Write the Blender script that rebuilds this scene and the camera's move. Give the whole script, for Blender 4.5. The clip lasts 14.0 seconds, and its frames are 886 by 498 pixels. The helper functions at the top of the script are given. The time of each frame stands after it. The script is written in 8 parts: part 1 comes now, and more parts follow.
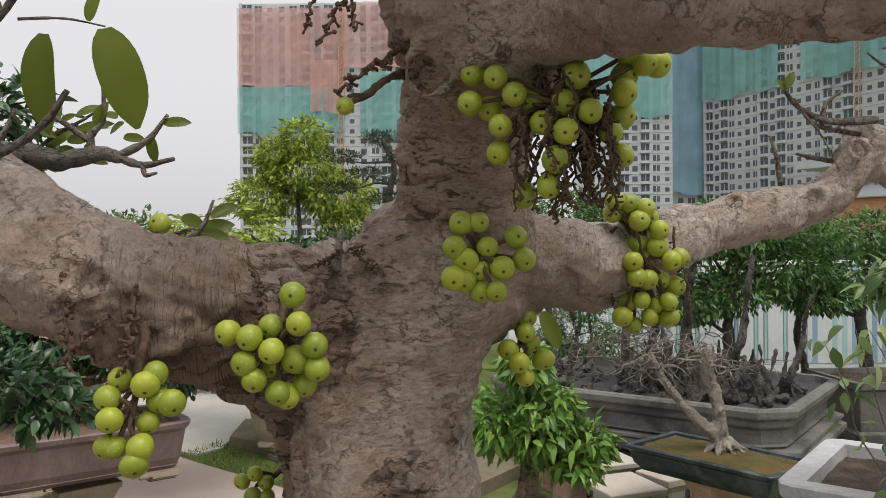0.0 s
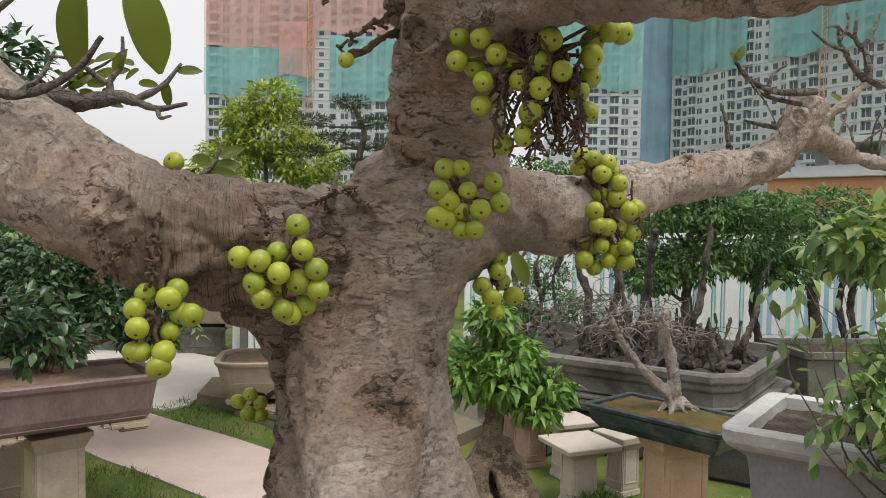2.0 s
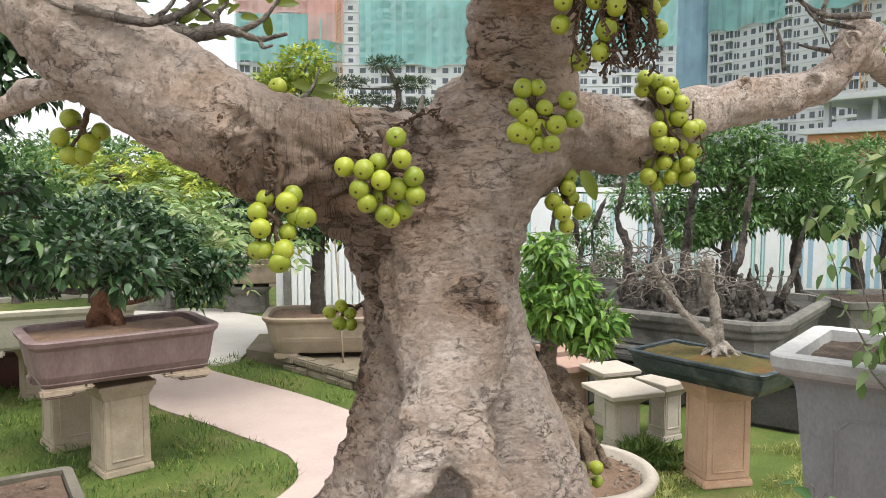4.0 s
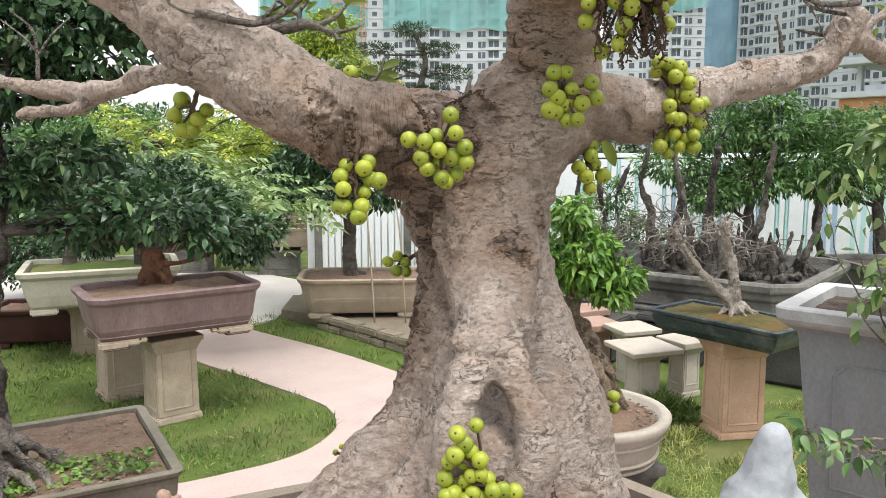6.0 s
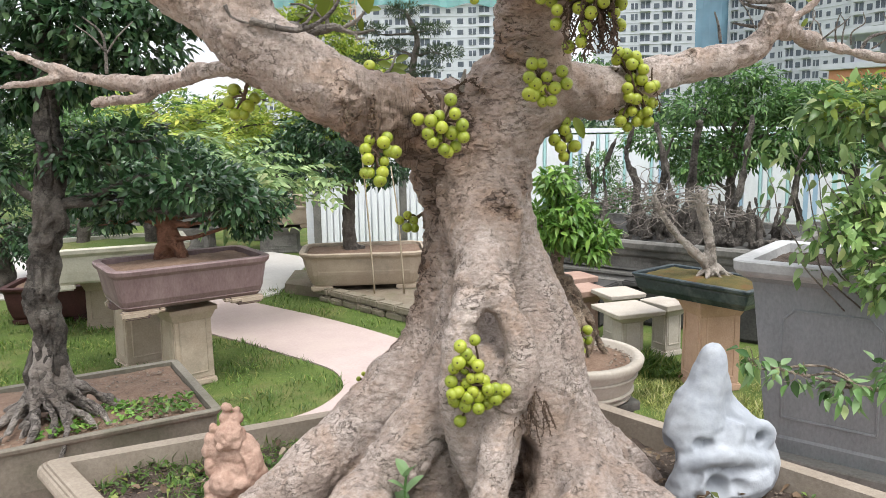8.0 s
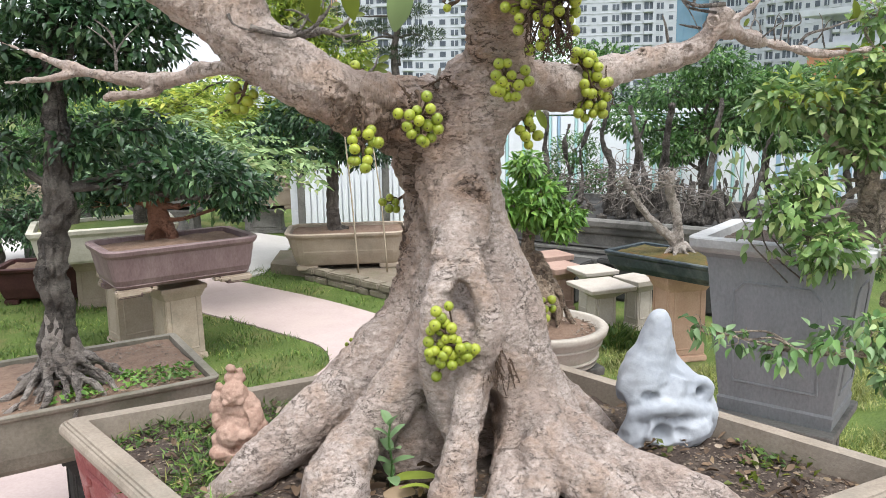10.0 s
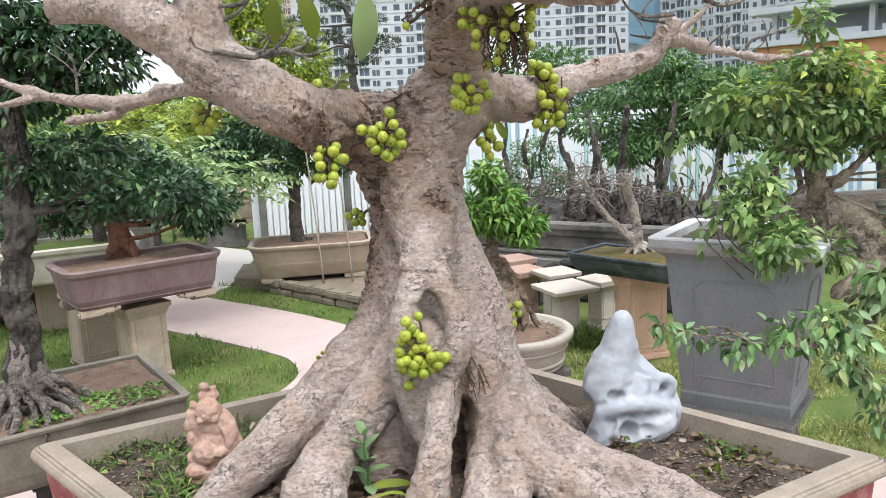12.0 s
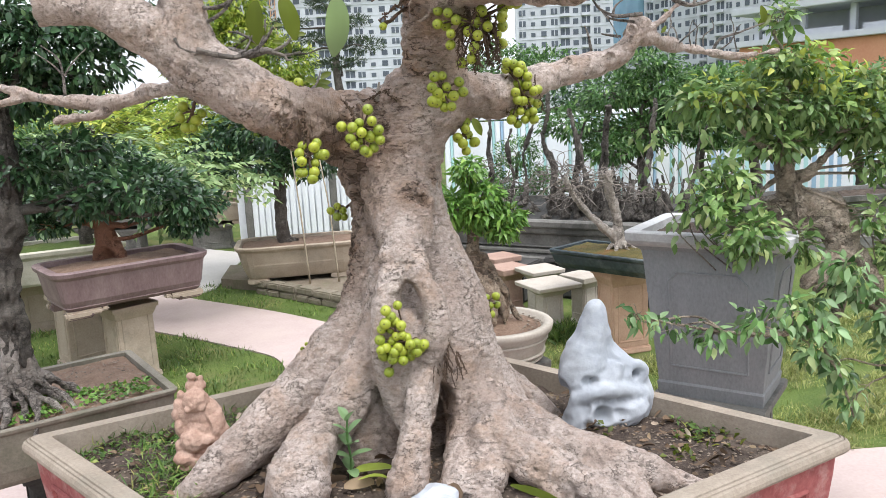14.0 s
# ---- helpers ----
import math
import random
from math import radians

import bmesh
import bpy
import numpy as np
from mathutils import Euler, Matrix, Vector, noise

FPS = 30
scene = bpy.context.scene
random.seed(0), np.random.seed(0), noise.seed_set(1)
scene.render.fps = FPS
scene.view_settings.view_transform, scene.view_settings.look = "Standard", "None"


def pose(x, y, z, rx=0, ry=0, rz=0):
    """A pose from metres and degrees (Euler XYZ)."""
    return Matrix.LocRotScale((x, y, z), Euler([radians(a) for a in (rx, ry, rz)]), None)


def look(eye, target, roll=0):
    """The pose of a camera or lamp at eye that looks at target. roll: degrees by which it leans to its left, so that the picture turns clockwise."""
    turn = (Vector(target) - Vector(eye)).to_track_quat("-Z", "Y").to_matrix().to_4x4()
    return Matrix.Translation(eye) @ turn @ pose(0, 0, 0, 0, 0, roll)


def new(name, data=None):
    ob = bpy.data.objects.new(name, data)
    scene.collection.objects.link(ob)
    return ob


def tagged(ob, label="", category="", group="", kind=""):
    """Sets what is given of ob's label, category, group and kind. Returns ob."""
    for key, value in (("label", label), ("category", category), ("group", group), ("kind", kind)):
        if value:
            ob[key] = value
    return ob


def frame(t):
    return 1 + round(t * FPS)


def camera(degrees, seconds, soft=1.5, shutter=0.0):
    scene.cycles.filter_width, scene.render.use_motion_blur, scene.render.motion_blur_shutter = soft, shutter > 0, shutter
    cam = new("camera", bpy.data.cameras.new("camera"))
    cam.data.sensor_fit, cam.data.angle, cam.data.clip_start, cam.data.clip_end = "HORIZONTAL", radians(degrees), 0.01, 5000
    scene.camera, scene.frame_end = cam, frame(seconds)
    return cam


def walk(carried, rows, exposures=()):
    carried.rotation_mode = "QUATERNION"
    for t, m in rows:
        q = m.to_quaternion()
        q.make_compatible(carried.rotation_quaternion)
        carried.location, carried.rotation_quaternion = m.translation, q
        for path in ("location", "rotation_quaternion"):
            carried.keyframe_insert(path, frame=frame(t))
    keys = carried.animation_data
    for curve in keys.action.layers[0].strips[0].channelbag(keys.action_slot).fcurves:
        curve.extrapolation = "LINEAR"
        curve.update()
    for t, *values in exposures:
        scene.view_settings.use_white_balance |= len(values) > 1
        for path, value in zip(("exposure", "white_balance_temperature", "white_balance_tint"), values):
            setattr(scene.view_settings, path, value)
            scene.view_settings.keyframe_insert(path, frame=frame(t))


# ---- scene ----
cam = camera(58.9, 14.0, soft=0.6)
PATH = [
    (0, (0.055, 0.044, 1.774), (1.355, 1.565, 1.77), -0.4),
    (0.5, (0.046, 0.024, 1.778), (1.388, 1.507, 1.803), -0.4),
    (1, (0.029, -0.001, 1.77), (1.379, 1.474, 1.785), -0.1),
    (1.5, (0.002, -0.012, 1.753), (1.356, 1.459, 1.716), 0.5),
    (2, (-0.037, -0.029, 1.741), (1.326, 1.434, 1.658), 1.1),
    (2.5, (-0.068, -0.04, 1.726), (1.293, 1.423, 1.625), 1.2),
    (3, (-0.105, -0.046, 1.705), (1.255, 1.414, 1.574), 1.1),
    (3.5, (-0.132, -0.05, 1.694), (1.206, 1.427, 1.529), 0.7),
    (3.7, (-0.141, -0.055, 1.675), (1.171, 1.445, 1.512), 0.4),
    (5.8, (-0.305, -0.18, 1.676), (0.955, 1.351, 1.414), 0.1),
    (6, (-0.332, -0.216, 1.682), (0.912, 1.328, 1.42), 0.0),
    (6.5, (-0.377, -0.28, 1.679), (0.842, 1.284, 1.418), -0.3),
    (7, (-0.451, -0.342, 1.672), (0.774, 1.214, 1.395), -0.5),
    (7.5, (-0.521, -0.4, 1.681), (0.727, 1.134, 1.383), -0.6),
    (8, (-0.56, -0.467, 1.683), (0.691, 1.061, 1.366), -0.9),
    (8.2, (-0.568, -0.498, 1.684), (0.68, 1.03, 1.355), -1.0),
    (10.3, (-0.704, -0.65, 1.719), (0.587, 0.831, 1.347), -1.0),
    (10.5, (-0.707, -0.648, 1.722), (0.597, 0.821, 1.351), -1.0),
    (11, (-0.709, -0.656, 1.729), (0.619, 0.794, 1.362), -1.4),
    (11.5, (-0.716, -0.666, 1.736), (0.624, 0.775, 1.381), -2.0),
    (12, (-0.726, -0.673, 1.734), (0.623, 0.76, 1.379), -2.6),
    (12.5, (-0.737, -0.673, 1.73), (0.619, 0.752, 1.37), -2.9),
    (13, (-0.754, -0.674, 1.721), (0.633, 0.718, 1.351), -3.2),
    (13.5, (-0.761, -0.696, 1.716), (0.626, 0.699, 1.355), -3.1),
    (14, (-0.761, -0.743, 1.722), (0.611, 0.669, 1.369), -3.0),
]
walk(cam, [(t, look(eye, target, roll)) for t, eye, target, roll in PATH],
     exposures=[(0, -0.5, 6750, 11), (1, -0.54, 6800, 10), (2, -0.32, 6800, 10), (2.5, -0.22, 6800, 10), (3, -0.06, 6750, 10), (3.7, 0.2, 6700, 10), (5.8, 0.24, 6550, 10), (8.2, 0.28, 6350, 11), (10.3, 0.3, 6200, 11), (14, 0.29, 6170, 12)])

# ---- world and sun: bright overcast day ----
world = bpy.data.worlds.new("world")
scene.world = world
world.use_nodes = True
wn, wl = world.node_tree.nodes, world.node_tree.links
sky = wn.new("ShaderNodeTexSky")
sky.sky_type = "NISHITA"
sky.sun_disc = False
sky.sun_elevation, sky.sun_rotation = radians(58), radians(200)
sky.air_density, sky.dust_density, sky.ozone_density = 1.0, 4.0, 1.0
cloud = wn.new("ShaderNodeHueSaturation")
cloud.inputs["Saturation"].default_value = 0.16
wl.new(sky.outputs[0], cloud.inputs["Color"])
veil = wn.new("ShaderNodeMix")
veil.data_type = "RGBA"
veil.inputs["Factor"].default_value = 0.7
veil.inputs["B"].default_value = (5.2, 5.35, 5.7, 1)
wl.new(cloud.outputs[0], veil.inputs["A"])
ray_up, rise = wn.new("ShaderNodeSeparateXYZ"), wn.new("ShaderNodeMapRange")
sky_way = wn.new("ShaderNodeTexCoord")
wl.new(sky_way.outputs["Generated"], ray_up.inputs[0])
wl.new(ray_up.outputs["Z"], rise.inputs["Value"])
rise.inputs["From Min"].default_value, rise.inputs["From Max"].default_value = 0.1, 0.9
rise.inputs["To Min"].default_value, rise.inputs["To Max"].default_value = 1.42, 2.0
overcast = wn.new("ShaderNodeVectorMath")
overcast.operation = "SCALE"
wl.new(veil.outputs["Result"], overcast.inputs[0])
wl.new(rise.outputs[0], overcast.inputs["Scale"])
wl.new(overcast.outputs[0], wn["Background"].inputs["Color"])
wn["Background"].inputs["Strength"].default_value = 0.15
sun = new("sun", bpy.data.lights.new("sun", "SUN"))
sun.data.energy, sun.data.angle, sun.data.color = 2.7, radians(28), (1.0, 0.97, 0.92)


# ---- the plan's own axes: u runs across the camera's way, n along it ----
AX = math.degrees(math.atan2(-0.65, 0.76))
PLAN = pose(0, 0, 0, 0, 0, AX)


def W(u, n, z=0.0):
    return PLAN @ Vector((u, n, z))


sun.matrix_world = look(W(2.2, -2.2, 11), W(0, 1, 0.8))


# ---- materials ----
def surface(name, c1, c2, scale=6.0, rough=0.8, bump=0.3, fine=60.0, stain=None, stain_amount=0.35, stretch=(1, 1, 1), spec=0.3, metal=0.0, dist=0.01, shift=0.0):
    """A two-scale procedural surface: mottling, grain, stains with a shape of their own, fine relief."""
    m = bpy.data.materials.new(name)
    m.use_nodes = True
    nd, ln = m.node_tree.nodes, m.node_tree.links
    b = nd["Principled BSDF"]
    geo = nd.new("ShaderNodeNewGeometry")
    mp = nd.new("ShaderNodeMapping")
    mp.inputs["Scale"].default_value = stretch
    ln.new(geo.outputs["Position"], mp.inputs["Vector"])

    def tex(s, detail=6.0, r=0.6):
        t = nd.new("ShaderNodeTexNoise")
        t.inputs["Scale"].default_value, t.inputs["Detail"].default_value, t.inputs["Roughness"].default_value = s, detail, r
        ln.new(mp.outputs[0], t.inputs["Vector"])
        return t

    big, small = tex(scale), tex(fine, 4.0)
    ramp = nd.new("ShaderNodeValToRGB")
    ramp.color_ramp.elements[0].position, ramp.color_ramp.elements[1].position = 0.32, 0.68
    ramp.color_ramp.elements[0].color, ramp.color_ramp.elements[1].color = (*c1, 1), (*c2, 1)
    mx = nd.new("ShaderNodeMath")
    mx.operation = "MULTIPLY_ADD"
    mx.inputs[1].default_value = 0.45
    ln.new(small.outputs["Fac"], mx.inputs[0])
    sc = nd.new("ShaderNodeMath")
    sc.operation = "MULTIPLY"
    sc.inputs[1].default_value = 0.55
    ln.new(big.outputs["Fac"], sc.inputs[0])
    ln.new(sc.outputs[0], mx.inputs[2])
    ln.new(mx.outputs[0], ramp.inputs["Fac"])
    col = ramp.outputs["Color"]
    if stain:
        st = tex(scale * 0.45, 9.0, 0.7)
        sr = nd.new("ShaderNodeValToRGB")
        sr.color_ramp.elements[0].position, sr.color_ramp.elements[1].position = 0.5, 0.62
        ln.new(st.outputs["Fac"], sr.inputs["Fac"])
        am = nd.new("ShaderNodeMath")
        am.operation = "MULTIPLY"
        am.inputs[1].default_value = stain_amount
        ln.new(sr.outputs["Color"], am.inputs[0])
        mix = nd.new("ShaderNodeMix")
        mix.data_type = "RGBA"
        ln.new(am.outputs[0], mix.inputs["Factor"])
        ln.new(col, mix.inputs["A"])
        mix.inputs["B"].default_value = (*stain, 1)
        col = mix.outputs["Result"]
    if shift:
        oi = nd.new("ShaderNodeObjectInfo")
        hs = nd.new("ShaderNodeHueSaturation")
        mr = nd.new("ShaderNodeMapRange")
        mr.inputs["To Min"].default_value, mr.inputs["To Max"].default_value = 1 - shift, 1 + shift
        ln.new(oi.outputs["Random"], mr.inputs["Value"])
        ln.new(mr.outputs[0], hs.inputs["Value"])
        ln.new(col, hs.inputs["Color"])
        col = hs.outputs["Color"]
    ln.new(col, b.inputs["Base Color"])
    b.inputs["Roughness"].default_value, b.inputs["Metallic"].default_value = rough, metal
    b.inputs["Specular IOR Level"].default_value = spec
    bp = nd.new("ShaderNodeBump")
    bp.inputs["Strength"].default_value, bp.inputs["Distance"].default_value = bump, dist
    ln.new(mx.outputs[0], bp.inputs["Height"])
    ln.new(bp.outputs[0], b.inputs["Normal"])
    return m


def leaf_material(name, dark, light, tip=None, rough=0.42, through_light=0.3):
    """Leaves: each one its own tone, gloss on top, some light through the blade."""
    m = bpy.data.materials.new(name)
    m.use_nodes = True
    nd, ln = m.node_tree.nodes, m.node_tree.links
    b = nd["Principled BSDF"]
    geo = nd.new("ShaderNodeNewGeometry")
    ramp = nd.new("ShaderNodeValToRGB")
    e = ramp.color_ramp.elements
    e[0].color, e[1].color, e[1].position = (*dark, 1), (*light, 1), 0.85
    if tip:
        k = e.new(0.96)
        k.color = (*tip, 1)
    ln.new(geo.outputs["Random Per Island"], ramp.inputs["Fac"])
    # clump-scale tone noise, its dark end standing in for shade inside the crowns
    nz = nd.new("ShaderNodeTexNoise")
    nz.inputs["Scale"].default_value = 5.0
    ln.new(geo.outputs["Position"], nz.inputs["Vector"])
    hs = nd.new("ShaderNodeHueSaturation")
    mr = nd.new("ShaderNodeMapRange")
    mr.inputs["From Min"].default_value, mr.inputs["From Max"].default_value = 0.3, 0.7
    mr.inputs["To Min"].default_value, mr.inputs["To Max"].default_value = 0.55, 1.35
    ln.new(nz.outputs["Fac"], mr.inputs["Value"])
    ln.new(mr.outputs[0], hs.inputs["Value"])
    ln.new(ramp.outputs["Color"], hs.inputs["Color"])
    ln.new(hs.outputs["Color"], b.inputs["Base Color"])
    b.inputs["Roughness"].default_value = rough
    b.inputs["Specular IOR Level"].default_value = 0.45
    tr = nd.new("ShaderNodeBsdfTranslucent")
    ln.new(hs.outputs["Color"], tr.inputs["Color"])
    mix = nd.new("ShaderNodeMixShader")
    mix.inputs[0].default_value = through_light
    ln.new(b.outputs[0], mix.inputs[1])
    ln.new(tr.outputs[0], mix.inputs[2])
    ln.new(mix.outputs[0], nd["Material Output"].inputs["Surface"])
    return m


def bark_material(name, base, pale, dark, patch, scale=1.0, rough=()):
    """Fig bark: fine cross wrinkles, pale smooth skin, flaky darker plates with cracks, warm blotches."""
    m = bpy.data.materials.new(name)
    m.use_nodes = True
    nd, ln = m.node_tree.nodes, m.node_tree.links
    b = nd["Principled BSDF"]
    geo = nd.new("ShaderNodeNewGeometry")

    def mapped(sx, sy, sz):
        mp = nd.new("ShaderNodeMapping")
        mp.inputs["Scale"].default_value = (sx * scale, sy * scale, sz * scale)
        ln.new(geo.outputs["Position"], mp.inputs["Vector"])
        return mp.outputs[0]

    def tex(vec, s, detail=8.0, r=0.62, d=0.0):
        t = nd.new("ShaderNodeTexNoise")
        t.inputs["Scale"].default_value, t.inputs["Detail"].default_value = s, detail
        t.inputs["Roughness"].default_value, t.inputs["Distortion"].default_value = r, d
        ln.new(vec, t.inputs["Vector"])
        return t.outputs["Fac"]

    def ramp(fac, a, c, ca=(0, 0, 0, 1), cb=(1, 1, 1, 1)):
        t = nd.new("ShaderNodeValToRGB")
        t.color_ramp.elements[0].position, t.color_ramp.elements[1].position = a, c
        t.color_ramp.elements[0].color, t.color_ramp.elements[1].color = ca, cb
        ln.new(fac, t.inputs["Fac"])
        return t.outputs["Color"]

    def mix(fac, a, c):
        t = nd.new("ShaderNodeMix")
        t.data_type = "RGBA"
        ln.new(fac, t.inputs["Factor"])
        for sock, v in (("A", a), ("B", c)):
            if isinstance(v, tuple):
                t.inputs[sock].default_value = (*v, 1)
            else:
                ln.new(v, t.inputs[sock])
        return t.outputs["Result"]

    def maths(op, a, c):
        t = nd.new("ShaderNodeMath")
        t.operation = op
        for i, v in enumerate((a, c)):
            if isinstance(v, (int, float)):
                t.inputs[i].default_value = v
            else:
                ln.new(v, t.inputs[i])
        return t.outputs[0]

    def along(k):
        """Coordinates drawn out across the limbs, so that wrinkles ring them."""
        mp = nd.new("ShaderNodeMapping")
        mp.vector_type = "TEXTURE"
        mp.inputs["Rotation"].default_value = (0, 0, radians(AX))
        mp.inputs["Scale"].default_value = (1 / (k * scale), 1 / scale, 1 / scale)
        ln.new(geo.outputs["Position"], mp.inputs["Vector"])
        return mp.outputs[0]

    def ranged(v, a, c):
        t = nd.new("ShaderNodeMapRange")
        t.interpolation_type = "SMOOTHSTEP"
        t.inputs["From Min"].default_value, t.inputs["From Max"].default_value = a, c
        ln.new(v, t.inputs["Value"])
        return t.outputs[0]

    def cells(vec, s, feature):
        t = nd.new("ShaderNodeTexVoronoi")
        t.feature = feature
        t.inputs["Scale"].default_value = s
        ln.new(vec, t.inputs["Vector"])
        return t

    even = mapped(1, 1, 1)
    ring = mapped(1, 1, 5.0)
    if rough:
        far_out = nd.new("ShaderNodeSeparateXYZ")
        ln.new(along(1.0), far_out.inputs[0])
        limb = maths("MULTIPLY", ranged(maths("ABSOLUTE", maths("ADD", far_out.outputs["X"], 0.05), 0.0), 0.15, 0.27), ranged(far_out.outputs["Z"], 1.5, 1.66))
        both = nd.new("ShaderNodeMix")
        both.data_type = "VECTOR"
        ln.new(limb, both.inputs["Factor"])
        ln.new(ring, both.inputs["A"])
        ln.new(along(4.0), both.inputs["B"])
        ring = both.outputs["Result"]
    grain = tex(mapped(1, 1, 1.5), 85.0, 10.0, 0.8)
    skin = mix(ramp(tex(even, 6.5, 10.0, 0.76), 0.41, 0.6), base, pale)
    skin = mix(maths("MULTIPLY", ramp(tex(even, 9.0, 10.0, 0.72, 0.4), 0.5, 0.62), 0.42), skin, patch)
    skin = mix(maths("MULTIPLY", ramp(grain, 0.38, 0.54, (1, 1, 1, 1), (0, 0, 0, 1)), 0.42), skin, tuple(1.5 * v for v in dark))
    skin = mix(maths("MULTIPLY", ramp(tex(even, 42.0, 8.0, 0.75), 0.56, 0.68), 0.35), skin, tuple(min(1.0, 1.25 * v) for v in pale))
    # rings of fine wrinkles
    wr = tex(ring, 30.0, 8.0, 0.62, 0.5)
    folds = ramp(wr, 0.34, 0.5, (1, 1, 1, 1), (0, 0, 0, 1))
    folds = maths("MULTIPLY", folds, ramp(tex(even, 5.0, 5.0), 0.38, 0.58))
    skin = mix(maths("MULTIPLY", folds, 0.14), skin, tuple(1.2 * v for v in dark))
    # short dark splits
    split = tex(mapped(1, 1, 1.6), 27.0, 8.0, 0.6, 0.5)
    split = ramp(maths("ABSOLUTE", maths("SUBTRACT", split, 0.5), 0.0), 0.006, 0.02, (1, 1, 1, 1), (0, 0, 0, 1))
    split = maths("MULTIPLY", split, ramp(tex(even, 13.0, 6.0, 0.7), 0.47, 0.58))
    skin = mix(maths("MULTIPLY", split, 0.6), skin, tuple(0.8 * v for v in dark))
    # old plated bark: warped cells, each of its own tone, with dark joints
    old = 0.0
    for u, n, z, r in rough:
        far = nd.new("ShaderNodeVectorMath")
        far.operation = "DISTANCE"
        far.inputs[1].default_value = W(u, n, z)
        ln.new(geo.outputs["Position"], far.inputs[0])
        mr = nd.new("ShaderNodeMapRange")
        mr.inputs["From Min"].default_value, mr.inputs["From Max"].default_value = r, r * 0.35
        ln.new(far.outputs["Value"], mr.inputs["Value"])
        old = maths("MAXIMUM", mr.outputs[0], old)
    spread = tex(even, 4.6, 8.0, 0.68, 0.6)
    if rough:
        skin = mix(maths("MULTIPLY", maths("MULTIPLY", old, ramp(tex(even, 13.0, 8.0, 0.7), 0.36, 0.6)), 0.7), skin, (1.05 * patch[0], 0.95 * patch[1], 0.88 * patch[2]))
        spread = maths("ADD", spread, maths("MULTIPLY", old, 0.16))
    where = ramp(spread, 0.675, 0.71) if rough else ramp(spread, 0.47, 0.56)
    # loose flakes: ragged scraps of darker and paler skin drawn out along the wrinkles, thick on the old bark
    drawn = nd.new("ShaderNodeMix")
    drawn.data_type = "VECTOR"
    drawn.inputs["Factor"].default_value = 0.62
    ln.new(ring, drawn.inputs["A"])
    ln.new(even, drawn.inputs["B"])
    scraps = tex(drawn.outputs["Result"], 26.0, 12.0, 0.74, 0.9)
    fine_scraps = tex(drawn.outputs["Result"], 75.0, 8.0, 0.75, 0.4)
    ragged = maths("ADD", maths("MULTIPLY", scraps, 0.65), maths("MULTIPLY", fine_scraps, 0.35))
    amount = maths("ADD", maths("MULTIPLY", old, 0.75), 0.25)
    low = maths("MULTIPLY", ramp(maths("SUBTRACT", ragged, maths("MULTIPLY", old, 0.032)), 0.41, 0.445, (1, 1, 1, 1), (0, 0, 0, 1)), amount)
    high = maths("MULTIPLY", ramp(ragged, 0.545, 0.585), amount)
    skin = mix(maths("MULTIPLY", low, 0.82), skin, tuple(1.1 * v for v in dark))
    skin = mix(maths("MULTIPLY", high, 0.42), skin, tuple(min(1.0, 1.08 * v) for v in pale))
    warp = nd.new("ShaderNodeMix")
    warp.data_type = "VECTOR"
    warp.inputs["Factor"].default_value = 0.055
    nv = nd.new("ShaderNodeTexNoise")
    nv.inputs["Scale"].default_value, nv.inputs["Detail"].default_value, nv.inputs["Roughness"].default_value = 14.0, 8.0, 0.68
    ln.new(even, nv.inputs["Vector"])
    ln.new(mapped(1, 1, 1.7), warp.inputs["A"])
    ln.new(nv.outputs["Color"], warp.inputs["B"])
    plate = cells(warp.outputs["Result"], 30.0, "F1")
    joint = cells(warp.outputs["Result"], 30.0, "DISTANCE_TO_EDGE")
    tone = nd.new("ShaderNodeSeparateXYZ")
    ln.new(plate.outputs["Color"], tone.inputs[0])
    scab = maths("MULTIPLY", maths("GREATER_THAN", tone.outputs["X"], 0.62), where)
    crack = maths("MULTIPLY", ramp(joint.outputs["Distance"], 0.01, 0.055, (1, 1, 1, 1), (0, 0, 0, 1)), where)
    skin = mix(maths("MULTIPLY", scab, 0.58), skin, tuple(1.5 * v for v in dark))
    skin = mix(maths("MULTIPLY", crack, 0.6), skin, tuple(0.35 * v for v in dark))
    pits = ramp(tex(even, 120.0, 3.0), 0.3, 0.36, (1, 1, 1, 1), (0, 0, 0, 1))
    skin = mix(maths("MULTIPLY", pits, 0.45), skin, tuple(0.8 * v for v in dark))
    ln.new(skin, b.inputs["Base Color"])
    b.inputs["Roughness"].default_value, b.inputs["Specular IOR Level"].default_value = 0.74, 0.3
    h = maths("ADD", maths("MULTIPLY", crack, -1.3), maths("MULTIPLY", scab, -0.5))
    h = maths("ADD", h, maths("MULTIPLY", wr, 0.55))
    h = maths("ADD", h, maths("MULTIPLY", split, -0.8))
    h = maths("ADD", h, maths("MULTIPLY", tex(even, 24.0, 8.0, 0.7), 1.2))
    h = maths("ADD", h, maths("MULTIPLY", pits, -0.35))
    h = maths("ADD", h, maths("SUBTRACT", maths("MULTIPLY", high, 0.7), maths("MULTIPLY", low, 1.1)))
    h = maths("ADD", h, maths("MULTIPLY", ragged, maths("MULTIPLY", amount, 2.2)))
    h = maths("ADD", h, maths("MULTIPLY", grain, maths("ADD", maths("MULTIPLY", where, 0.6), 0.75)))
    bp = nd.new("ShaderNodeBump")
    bp.inputs["Strength"].default_value, bp.inputs["Distance"].default_value = 1.0, 0.009
    ln.new(h, bp.inputs["Height"])
    ln.new(bp.outputs[0], b.inputs["Normal"])
    return m


